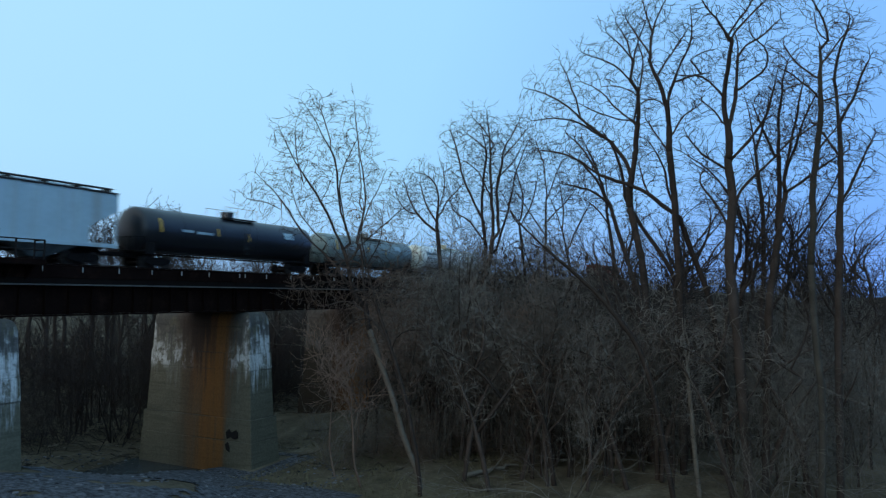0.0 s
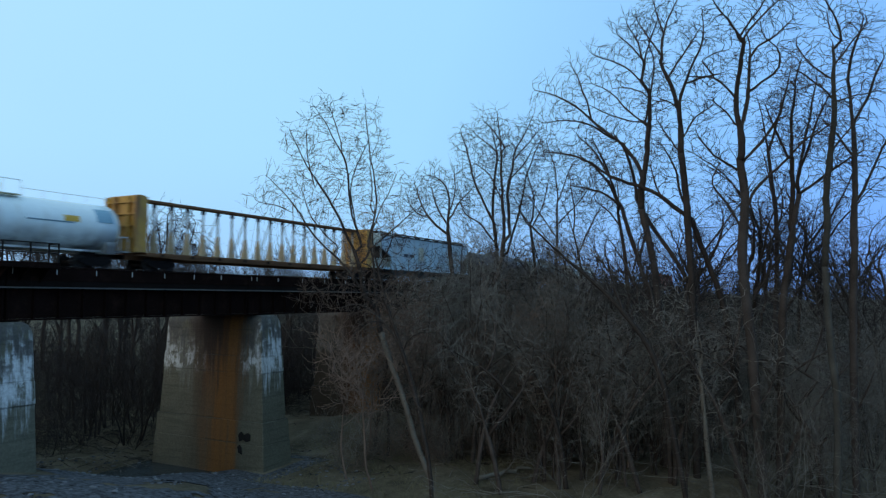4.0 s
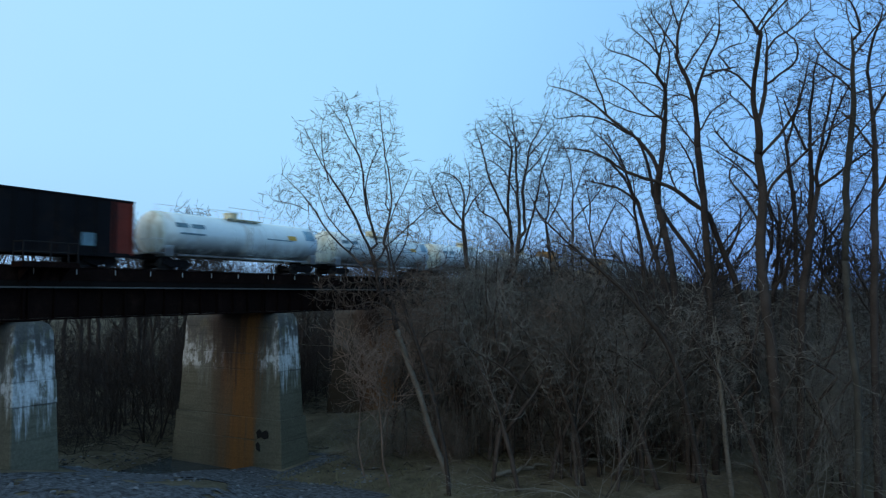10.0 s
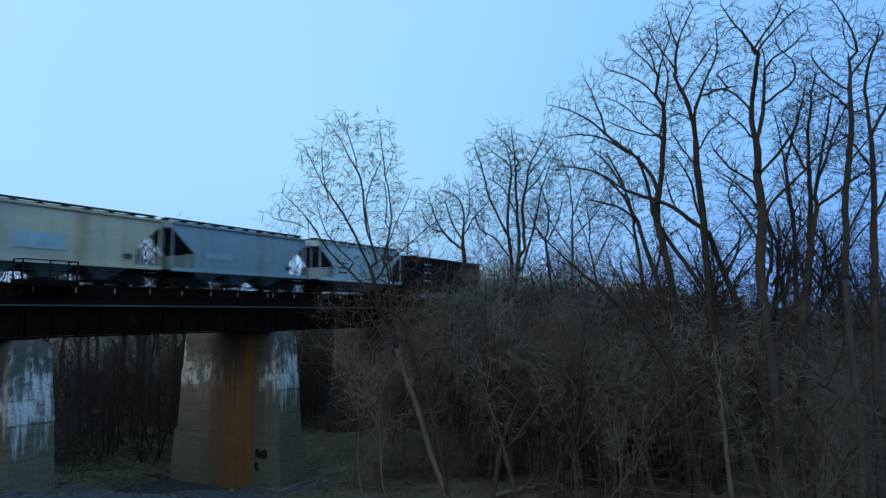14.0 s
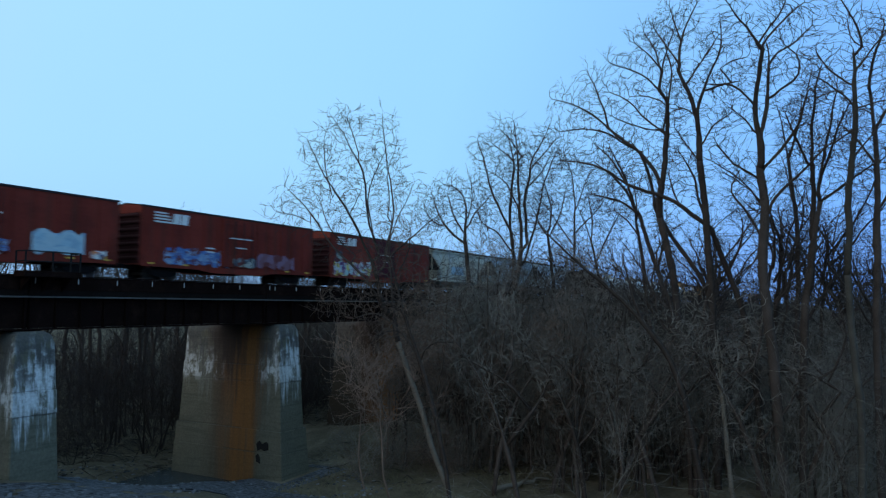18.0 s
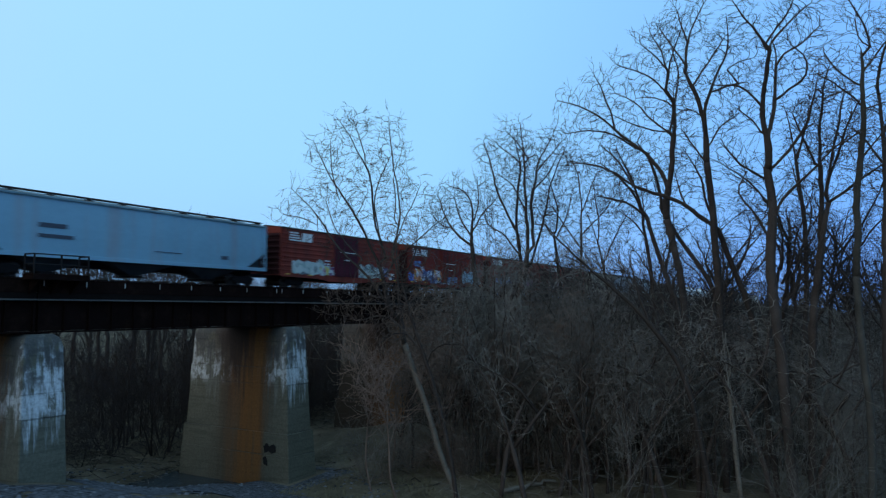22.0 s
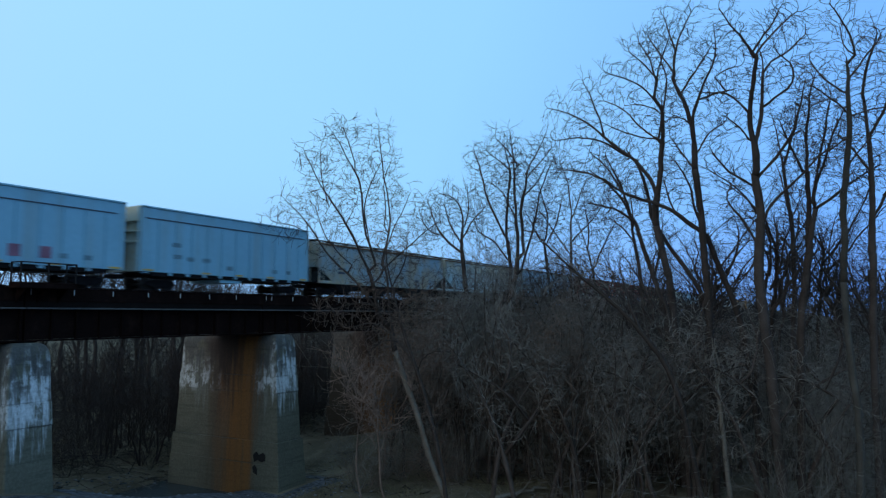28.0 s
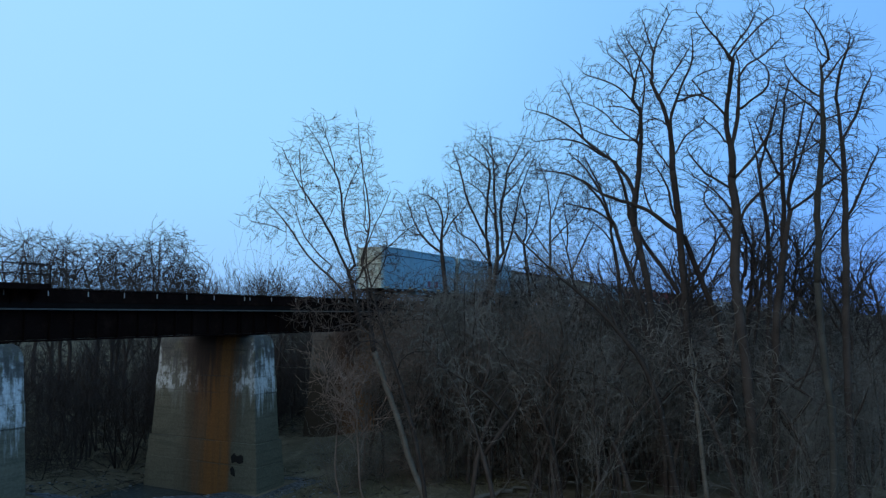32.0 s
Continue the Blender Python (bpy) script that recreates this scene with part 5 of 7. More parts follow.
def stalk(name, rows, mat):
    """One unbroken limb from a chain of rows: rings of seven or nine round its bends, closed at the tip."""
    n = 9 if rows[0][6] > 0.12 else 6
    pts = [Vector(q[:3]) for q in rows] + [Vector(rows[-1][3:6])]
    rad = [q[6] for q in rows] + [rows[-1][7]]
    rings = []
    for i, c in enumerate(pts):
        d = (pts[min(i + 1, len(pts) - 1)] - pts[max(i - 1, 0)]).normalized()
        a = d.cross(Vector((0, 1, 0))).normalized()
        b = d.cross(a)
        rings.append([tuple(c + (a * math.cos(2 * math.pi * k / n) + b * math.sin(2 * math.pi * k / n)) * rad[i] * (1 + 0.10 * math.sin(i * 2.3 + k * 1.9))) for k in range(n)])
    me = Shape().loft(rings).mesh(name, True)
    me.materials.append(mat)
    return me


def turn_off(d, ang, rng):
    """A direction that leaves d by that angle, to a chance side."""
    ax, ay, az = d
    rx, ry, rz = rng.gauss(0, 1), rng.gauss(0, 1), rng.gauss(0, 1)
    k = rx * ax + ry * ay + rz * az
    rx, ry, rz = rx - k * ax, ry - k * ay, rz - k * az
    m = math.sqrt(rx * rx + ry * ry + rz * rz) or 1.0
    c, s = math.cos(ang), math.sin(ang) / m
    return (ax * c + rx * s, ay * c + ry * s, az * c + rz * s)


def twig(segs, p, d, ln, r, level, rng, up=0.12, crook=0.2, fork=(5, 4, 2), stray=1.0):
    """Grows a crooked shoot and its side shoots."""
    n = 4 if level <= 1 else (3 if level == 2 else 2)
    step = ln / n
    x, y, z = p
    dx, dy, dz = d
    kids = fork[level] if level < len(fork) else 0
    for i in range(n):
        dx += rng.gauss(0, crook)
        dy += rng.gauss(0, crook)
        dz += rng.gauss(0, crook) + up
        m = math.sqrt(dx * dx + dy * dy + dz * dz)
        dx, dy, dz = dx / m, dy / m, dz / m
        ra, rb = r * (1 - 0.75 * i / n), r * (1 - 0.75 * (i + 1) / n)
        nx, ny, nz = x + dx * step, y + dy * step, z + dz * step
        segs.append((x, y, z, nx, ny, nz, max(ra, 0.010), max(rb, 0.007)))
        if kids:
            c = kids * (i + 1) // n - kids * i // n
            for _ in range(c):
                f = rng.random()
                q = (x + (nx - x) * f, y + (ny - y) * f, z + (nz - z) * f)
                e = turn_off((dx, dy, dz), math.radians(rng.uniform(28, 66)) * stray, rng)
                twig(segs, q, e, ln * rng.uniform(0.42, 0.72), max(rb * 0.74, 0.011), level + 1, rng, up, crook, fork, stray)
        x, y, z = nx, ny, nz


def limb(wood, fine, start, a0, a1, ln, r0, r1, rng, depth=0.0, shoots=14, reach=2.6, fork=(5, 4, 2), bare=0.12, up=0.05, wander=9.0):
    """A main limb in the tree's broad plane (u across, h up): its lean goes from a0 to a1 degrees; it drifts in depth."""
    u, v, h = start
    n = max(4, int(ln / 0.7))
    crook = 0.0
    for i in range(n):
        t = (i + 0.5) / n
        crook = crook * 0.4 + rng.gauss(0, wander)
        a = math.radians(a0 + (a1 - a0) * t + crook)
        st = ln / n
        c = math.cos(math.atan(depth))
        nu, nh, nv = u + math.sin(a) * st, h + math.cos(a) * st, v + depth * st + rng.gauss(0, 0.06)
        ra, rb = r0 + (r1 - r0) * i / n, r0 + (r1 - r0) * (i + 1) / n
        wood.append((u, v, h, nu, nv, nh, ra, rb))
        if (i + 1) / n > bare:
            d = (nu - u, nv - v, nh - h)
            m = math.sqrt(sum(k * k for k in d))
            d = tuple(k / m for k in d)
            c = shoots * (i + 1) // n - shoots * i // n
            for _ in range(c):
                f = rng.random()
                q = (u + (nu - u) * f, v + (nv - v) * f, h + (nh - h) * f)
                e = turn_off(d, math.radians(rng.uniform(32, 74)), rng)
                twig(fine, q, e, reach * rng.uniform(0.5, 1.15) * (1.1 - 0.45 * t), max(0.034, rb * 0.6), 0, rng, up, 0.14, fork)
        u, v, h = nu, nv, nh
    d = (math.sin(math.radians(a1)), depth, math.cos(math.radians(a1)))
    twig(fine, (u, v, h), d, reach * 0.7, r1, 0, rng, up, 0.14, fork)


def grow(pos, kin, pulls, rng, step=0.26, reach=2.4, kill=0.32, rounds=40, jitter=0.13, keep_on=0.95):
    """Lets shoots grow from the skeleton (points and their parents' numbers) towards points of open air, until each has been reached."""
    chance = np.random.default_rng(rng.randrange(10 ** 6))
    kids = [0] * len(pos)
    for k in kin:
        if k >= 0:
            kids[k] += 1
    p, air = np.array(pos, float), np.array(pulls, float)
    gap = np.linalg.norm(air[:, None] - p[None], axis=2)
    who, dist = gap.argmin(1), gap.min(1)
    for _ in range(rounds):
        live = dist < reach
        if not live.any():
            break
        way = np.zeros_like(p)
        d = air[live] - p[who[live]]
        np.add.at(way, who[live], d / np.maximum(np.linalg.norm(d, axis=1, keepdims=True), 1e-6))
        at = [i for i in np.unique(who[live]) if kids[i] < 3]
        if not at:
            break
        w = way[at]
        back = [max(kin[i], 0) for i in at]
        run = p[at] - p[back]
        run /= np.maximum(np.linalg.norm(run, axis=1, keepdims=True), 1e-6)
        w = w / np.maximum(np.linalg.norm(w, axis=1, keepdims=True), 1e-6) + run * keep_on + chance.normal(0, jitter, w.shape)
        w /= np.maximum(np.linalg.norm(w, axis=1, keepdims=True), 1e-6)
        fresh = p[at] + w * step
        first = len(p)
        for i in at:
            kids[i] += 1
            kin.append(int(i))
            kids.append(0)
        p = np.concatenate([p, fresh])
        gap = np.linalg.norm(air[:, None] - fresh[None], axis=2)
        near = gap.min(1)
        closer = near < dist
        who, dist = np.where(closer, first + gap.argmin(1), who), np.minimum(near, dist)
        keep = dist > kill
        air, who, dist = air[keep], who[keep], dist[keep]
        if not len(air):
            break
    return p, kin, kids


def girths(kin, kids, r, tip, power=0.58):
    """Radii that swell from the tips to the foot with the number of shoots that each stretch carries."""
    load = [0.0] * len(kin)
    for i in range(len(kin) - 1, -1, -1):
        load[i] += 0.0 if kids[i] else 1.0
        if kin[i] >= 0:
            load[kin[i]] += load[i]
    top = max(load[0], 2.0)
    return [tip + (r - tip) * max(0.0, (v - 1) / (top - 1)) ** power for v in load]


def spurs(fine, p, kin, kids, first, rng, ln=(0.35, 0.85), many=3, up=0.05):
    """Short crooked end twigs on the tips, and some along the shoots."""
    for i in range(first, len(kin)):
        if kids[i] and rng.random() > 0.15:
            continue
        d = p[i] - p[kin[i]]
        d = tuple(d / max(np.linalg.norm(d), 1e-6))
        for _ in range(many if not kids[i] else 1):
            e = turn_off(d, math.radians(rng.uniform(6, 46)), rng)
            twig(fine, tuple(p[i]), e, rng.uniform(*ln), 0.011, 2, rng, up, 0.09, (0, 0, 0))


def grown_tree(name, place, limbs, seed, label, r=0.26, spread=1.25, thick=11, bark=None, tw=None, top_bark=None, tip=0.0135, bare=0.3, trunk_air=0.25, lift=0.12, depth=0.15, group="riverside trees"):
    """A bare tree. limbs: across, height, length and the leans in degrees along it; the first is the trunk, the others leave what stands nearest."""
    rng = random.Random(seed)
    x, y = place
    z0 = ground_z(x, y) - 0.3
    ob = thing(name, pose(x, y, z0, 0, 0, -math.degrees(math.atan2(x, y))), label, "tree", group)
    pos, kin, chains, pulls = [], [], [], []
    for n, (u, h, ln, *leans) in enumerate(limbs):
        h -= z0
        count = max(4, int(ln / 0.4))
        if n == 0:
            rows = []
            low = max(2, int(h / 0.8)) if h > 0.3 else 0
            for i in range(low):
                t = i / low
                pos.append((u - math.tan(math.radians(leans[0] * 0.5)) * h * (1 - t), 0.0, h * t))
                kin.append(len(pos) - 2)
                rows.append(len(pos) - 1)
            pos.append((u, 0.0, h))
            kin.append(len(pos) - 2)
            rows.append(len(pos) - 1)
            v, tilt = 0.0, rng.uniform(-0.05, 0.05)
        else:
            near = min(range(len(pos)), key=lambda i: abs(pos[i][0] - u) + abs(h - pos[i][2] - 1.3 * abs(pos[i][0] - u)))
            v = pos[near][1]
            rows = [near]
            if math.hypot(pos[near][0] - u, pos[near][2] - h) > 0.3:
                pos.append((u, v, h))
                kin.append(near)
                rows.append(len(pos) - 1)
            tilt = rng.uniform(-depth, depth)
        bend = 0.0
        for i in range(count):
            f = (i + 0.5) / count * len(leans) - 0.5
            k = min(max(int(math.floor(f)), 0), len(leans) - 1)
            q = min(k + 1, len(leans) - 1)
            f = min(max(f - k, 0.0), 1.0)
            bend = bend * 0.6 + rng.gauss(0, 3.6)
            a = math.radians(leans[k] + (leans[q] - leans[k]) * f + bend * (0.4 if n == 0 else 1.0))
            u, h, v = u + math.sin(a) * ln / count, h + math.cos(a) * ln / count, v + (tilt + rng.gauss(0, 0.12)) * ln / count
            pos.append((u, v, h))
            kin.append(rows[-1])
            rows.append(len(pos) - 1)
        chains.append(rows)
        lot = 5.0 * thick * ln * (trunk_air if n == 0 else 1.0)
        for _ in range(int(lot)):
            t = bare + (0.95 - bare) * rng.random() ** 0.65
            c = pos[rows[min(len(rows) - 1, int(t * len(rows)))]]
            d = turn_off((0, 0, 1), math.radians(rng.uniform(0, 180)), rng)
            m = spread * (1.0 - 0.4 * t) * rng.random() ** 0.5
            pulls.append((c[0] + d[0] * m, c[1] + d[1] * m * 0.9, c[2] + d[2] * m + lift * m))
    first = len(pos)
    p, kin, kids = grow(pos, kin, pulls, rng)
    rad = girths(kin, kids, r, tip)
    for n, rows in enumerate(chains):
        segs = [(*p[i], *p[j], rad[j] if n and k == 0 else rad[i], rad[j]) for k, (i, j) in enumerate(zip(rows, rows[1:]))]
        mt = (bark or M_BARK) if n == 0 or bark is None or (n == 1 and top_bark) else M_BARK
        kind_name = "trunk" if n == 0 else "limb"
        part(kind_name, stalk(kind_name, segs, mt), mt, ob)
    fine = [(*p[kin[i]], *p[i], min(rad[i] * 1.12, rad[kin[i]]), rad[i]) for i in range(first, len(kin))]
    spurs(fine, p, kin, kids, first, rng)
    part("crown", sweep("crown", fine, tw or M_TWIG), tw or M_TWIG, ob)
    return ob


grown_tree("leaning_riverside_tree", (39.1, 22.3), [(0.5, 0.8, 9.5, -19, -20), (-2.7, 9.8, 5.1, -15, -11), (-3.6, 11.9, 11.6, -18, -28, -37, -31), (-4.8, 13.7, 7.9, -48, -44, -30, -42), (-8.3, 17.2, 2.3, -61, -83), (-3.9, 15.1, 9.8, -10, -7, -27, -29), (-3.5, 15.1, 9.4, 4, -11, -15, -4), (-4.2, 16.2, 6.3, -14, 7, 13), (-3.6, 14.4, 5.7, 18, 18, 18), (-3.6, 14.7, 4.9, 45, 46, 48), (-5.4, 15.1, 4.5, -45, -38, -23), (-3.4, 17.6, 4.2, 11, -11, 17), (-5.9, 17.6, 1.9, 26, 16), (-6.8, 18.7, 3.8, -19, -10), (-5.1, 21.2, 2.8, -15, -13)], 11, "pale-barked bare tree leaning over the river bank", r=0.17, spread=1.25, thick=17, bark=M_BARK_PALE, trunk_air=0.0, tip=0.0085, lift=0.12)
grown_tree("bare_tree", (38.2, 20.8), [(-0.35, 1.1, 13.4, -8, -16, -20, -15), (-2.4, 9.2, 4.7, -34, -53, -105), (-2.8, 10.6, 2.6, 37, 91), (-3.2, 11.6, 5.2, -53, -90, -114), (-3.4, 12.1, 3.2, 48, 79), (-2.1, 8.9, 2.4, 32, 89), (-3.5, 13.3, 2.2, -53, -98), (-3.6, 13.8, 2.8, 31, 10), (-3.6, 13.6, 3.5, -14, 5), (-2.8, 10.2, 2.5, -75, -132), (-3.3, 11.9, 2.3, 62, 92)], 41, "dark slender bare tree with low russet brush", r=0.13, spread=1.5, thick=17, tw=M_DEAD, trunk_air=0.35, lift=0.0, bare=0.15)
grown_tree("bare_tree", (54.8, 24.4), [(0.0, 8.2, 7.9, 0, 2), (0.1, 16.1, 10.1, -5, -1, 5, -9), (-0.0, 18.0, 8.5, -31, -31, -10, -20), (0.1, 13.3, 13.8, 16, -3, -3, -2), (1.2, 17.1, 10.9, 0, 4, 9, 22), (1.0, 15.7, 10.5, 16, 13, 17, 21), (0.3, 15.9, 5.6, -35, -34, -66, -17), (0.6, 19.9, 4.4, -26, -37, -62), (0.1, 24.3, 2.4, -58, -52), (0.8, 24.2, 2.9, -39, -41), (2.0, 24.2, 2.5, 45, 40), (1.4, 22.1, 3.2, 38, 30)], 12, "bare dark tree with a rounded fine-twigged crown", r=0.29, spread=1.55, thick=16)
grown_tree("bare_tree", (55.1, 28.5), [(0.0, 8.1, 9.2, 0, -6), (-0.5, 17.3, 6.3, 6, 2, -15, -78), (-0.5, 17.3, 5.2, -49, -33, -15), (-0.2, 18.7, 3.5, 27, 42), (-0.3, 17.8, 4.1, -30, -20), (-0.2, 19.7, 2.8, 18, -8), (-2.2, 18.7, 2.6, -59, -31)], 13, "small bare tree with thin spreading limbs", r=0.2, spread=1.5, thick=20)
grown_tree("bare_tree", (51.0, 10.2), [(-0.0, 8.9, 9.4, -3, -6, -13), (-1.2, 18.2, 8.9, 0, 6, -1, -5), (-1.1, 27.1, 4.6, 5, 21, 15), (-0.9, 24.2, 4.8, -55, -39, -66), (-1.0, 26.9, 4.2, -43, -60, -65), (-1.0, 28.7, 2.6, -39, -53), (-0.8, 24.4, 6.3, 7, 3, -17), (-0.8, 24.2, 4.2, -77, -78, -57), (-1.1, 20.2, 4.8, -14, -32, -61), (-3.7, 23.8, 5.9, -41, -45, -55, -74), (-2.0, 22.7, 6.6, -60, -45, -74, -93), (-4.7, 24.9, 4.0, -6, -12, -23), (-1.0, 26.3, 2.2, -66, -93), (-1.0, 28.7, 3.0, -12, -28)], 14, "tall bare black locust tree with crooked limbs", r=0.25, spread=1.35, thick=10)
grown_tree("bare_tree", (49.7, 5.6), [(-0.0, 9.1, 8.8, -11, -20, -19), (-2.5, 17.5, 7.5, -55, -61, -68, -52), (-9.0, 21.4, 3.4, -60, -73, -82), (-7.6, 20.3, 3.8, -27, -33, -40), (-2.5, 17.5, 5.5, -16, -16, -30), (-4.0, 18.5, 2.7, -26, -10)], 15, "bare tree leaning far over to one side", r=0.19, spread=1.3, thick=14)
grown_tree("bare_tree", (52.4, 7.9), [(-0.0, 8.9, 11.5, -5, -19, -38, -25), (-4.1, 19.2, 5.0, -6, -15, -34)], 16, "bare tree with a leaning bent stem", r=0.17, spread=1.1, thick=7)
grown_tree("bare_tree", (54.8, 11.5), [(-0.0, 8.7, 10.9, -4, -12, -20, -16), (-2.5, 19.2, 3.9, -51, -67, -74), (-2.5, 19.2, 5.3, -13, -26, -35), (-2.0, 17.5, 3.5, -10, -8), (-1.0, 14.9, 3.9, 12, 9)], 17, "bare tree with sideways bent limbs", r=0.2, spread=1.3, thick=14)
grown_tree("bare_tree", (56.4, 13.6), [(-0.0, 8.5, 10.6, -1, -4, -8), (-0.8, 19.0, 5.6, -21, -42, -53), (-0.5, 17.2, 3.1, -33, -50)], 18, "slim bare tree between two larger trunks", r=0.16, spread=1.3, thick=14)
grown_tree("bare_tree", (49.4, 7.8), [(-0.0, 9.1, 12.6, -1, -1, -3, -5), (-0.6, 21.7, 7.2, 0, -13, -16), (-1.8, 28.7, 4.6, 2, 17, 25), (-0.6, 23.2, 8.2, 5, 16, 24, -3), (-0.5, 22.8, 2.9, 27, 58), (-0.8, 21.9, 2.7, -31, -33), (-1.4, 27.1, 4.0, 25, 31, 30), (-0.3, 26.4, 2.3, 79, 81), (-1.8, 28.7, 3.3, -27, -34), (-1.6, 30.3, 2.7, -22, -15), (-0.6, 24.7, 2.5, -48, -127), (0.8, 27.8, 1.8, 53, 80)], 19, "tall slender bare tree with upright limbs", r=0.23, spread=1.3, thick=10)
grown_tree("bare_tree", (45.8, 4.0), [(0.0, 9.4, 11.3, -6, -1, 7, -7), (-0.3, 20.6, 7.0, -8, -8, 12, 7), (-0.3, 27.5, 3.5, -31, -37, -35), (-0.4, 22.0, 6.4, 13, 8, 10, -13), (-0.3, 27.5, 3.1, 27, 40, 24), (-0.2, 19.4, 4.2, -54, -51, -30, -16), (-0.4, 15.9, 4.8, -19, -36, -40, 21), (0.2, 24.3, 4.2, 50, 62, -2, -46), (0.2, 26.4, 3.2, 40, 75, 52), (-0.1, 17.3, 5.8, 20, 51, 52, 53), (-0.8, 24.3, 2.8, -38, -87), (-0.4, 20.0, 6.3, 43, 34, 18, 17), (-0.3, 27.2, 3.4, 36, 52, 58), (-0.7, 22.5, 2.1, -34, -49)], 20, "tall dark bare tree forking into crooked black limbs", r=0.29, spread=1.2, thick=12)
grown_tree("bare_tree", (47.9, 2.5), [(-0.0, 9.3, 9.1, 4, 6, 9), (1.0, 18.4, 6.6, 1, 11, 21), (0.6, 16.0, 11.0, -5, 3, 6, 9), (1.1, 18.3, 4.3, 53, 48, 57), (1.2, 19.7, 5.0, 24, 9, 26), (0.5, 20.8, 3.4, -21, -17)], 21, "tall bare tree with many upright stems", r=0.22, spread=1.3, thick=15)
grown_tree("bare_tree", (56.9, 3.5), [(-0.0, 8.8, 18.5, 3, 1, -4, -10), (0.2, 19.2, 3.4, -13, -14), (0.0, 23.0, 3.8, 17, 10)], 22, "thin upright bare tree behind the larger ones", r=0.17, spread=1.4, thick=9)
grown_tree("bare_tree", (44.0, -0.2), [(0.0, 2.7, 11.1, 1, -3, -1), (-0.2, 13.8, 12.2, 1, 5, 5, 7), (0.8, 26.0, 3.3, -3, -24, -23), (0.4, 22.9, 2.9, -45, -50, -53), (0.7, 25.0, 2.0, 40, 46), (0.8, 26.0, 1.8, -42, -4), (0.5, 21.7, 2.6, -121, -121), (0.4, 22.6, 1.6, 66, 86), (0.1, 19.9, 2.4, 31, 48), (0.4, 23.8, 2.9, -39, -20)], 23, "tall grey-barked bare tree with a dense dark crown", r=0.19, spread=1.3, thick=14, bark=M_BARK_GREY, top_bark=True)
grown_tree("bare_tree", (47.0, -1.2), [(0.0, 9.5, 14.7, 1, 1, -1), (0.2, 21.9, 4.3, 29, 15), (0.1, 24.2, 3.9, 4, 19), (0.2, 20.3, 2.6, -29, -39), (0.1, 17.1, 4.7, 27, 23)], 24, "bare tree at the edge of the wood", r=0.2, spread=1.5, thick=15)
grown_tree("leaning_dead_trunk", (42.2, 8.3), [(0.0, 6.9, 10.8, -20, -36, -49, -48), (-5.0, 13.8, 2.4, -49, -68), (-6.3, 15.0, 2.8, -40, -43), (-2.2, 11.3, 3.5, -25, -15)], 25, "black leaning dead trunk among the twigs", r=0.15, spread=0.9, thick=5)
grown_tree("pale_sapling", (45.6, 6.3), [(0.0, 0.5, 10.2, -6, -5, -4), (-0.7, 7.3, 3.4, 15, -9), (-0.7, 7.7, 3.1, -21, -5)], 26, "pale-barked young tree standing in the thicket", r=0.14, spread=1.2, thick=5, bark=M_BARK_PALE, top_bark=True)
grown_tree("bare_tree", (60.5, 21.0), [(0.0, 8.0, 12.4, 0, -1, 2), (0.1, 20.4, 5.5, -6, -16), (-0.1, 17.4, 4.6, -33, -34), (0.1, 20.4, 4.0, 21, 21), (-0.0, 18.4, 5.0, 42, 34)], 27, "thin bare tree with fine drooping side twigs", r=0.13, spread=1.6, thick=18)
grown_tree("bare_tree", (63.1, 19.4), [(0.0, 7.9, 13.3, -2, -2, -10, -21), (-0.4, 16.0, 5.3, 22, 26), (-0.8, 18.0, 4.2, 7, -12)], 28, "thin crooked bare tree behind the larger ones", r=0.12, spread=1.6, thick=18)
grown_tree("bare_tree", (59.0, 22.0), [(0.0, 8.1, 10.8, 0, -5, -6), (-0.7, 18.8, 4.9, 1, -15), (-0.6, 17.8, 3.7, -36, -27), (-0.6, 18.3, 4.2, 25, 8)], 29, "thin forked bare tree behind the larger ones", r=0.13, spread=1.6, thick=18)


# crooked dark trees that lean across one another in the thicket
for k, (a, d, a0, a1, ln) in enumerate(((64.5, 47, 8, 40, 11.0), (66.5, 45, -10, -38, 12.5), (69.0, 48, 14, 52, 10.5), (71.5, 46, -6, -42, 12.0), (74.0, 47, 18, 36, 12.5), (77.0, 46, -14, -50, 11.5), (79.5, 48, 6, 45, 11.0), (84.5, 46, -12, -40, 12.5), (86.5, 48, 16, 44, 11.0), (89.5, 47, -8, -52, 12.0))):
    x, y = math.sin(math.radians(a)) * d, math.cos(math.radians(a)) * d
    g = ground_z(x, y)
    tips = [(0.0, g, ln, a0, (a0 + a1) / 2, a1), (0.3, g + 4.0 + k % 3, 4.5, -a1 * 0.9, -a1 * 0.3), (a0 * 0.03, g + 7.0, 4.0, a1 * 1.2, a1 * 1.6), (a0 * 0.05, g + 8.5, 3.5, -a1 * 0.4, a1 * 0.4)]
    grown_tree("leaning_tree", (x, y), tips, 60 + k, "crooked dark bare tree leaning in the thicket", 0.15, 1.5, 8, None, M_BRUSH, trunk_air=0.6, group="thicket trees")


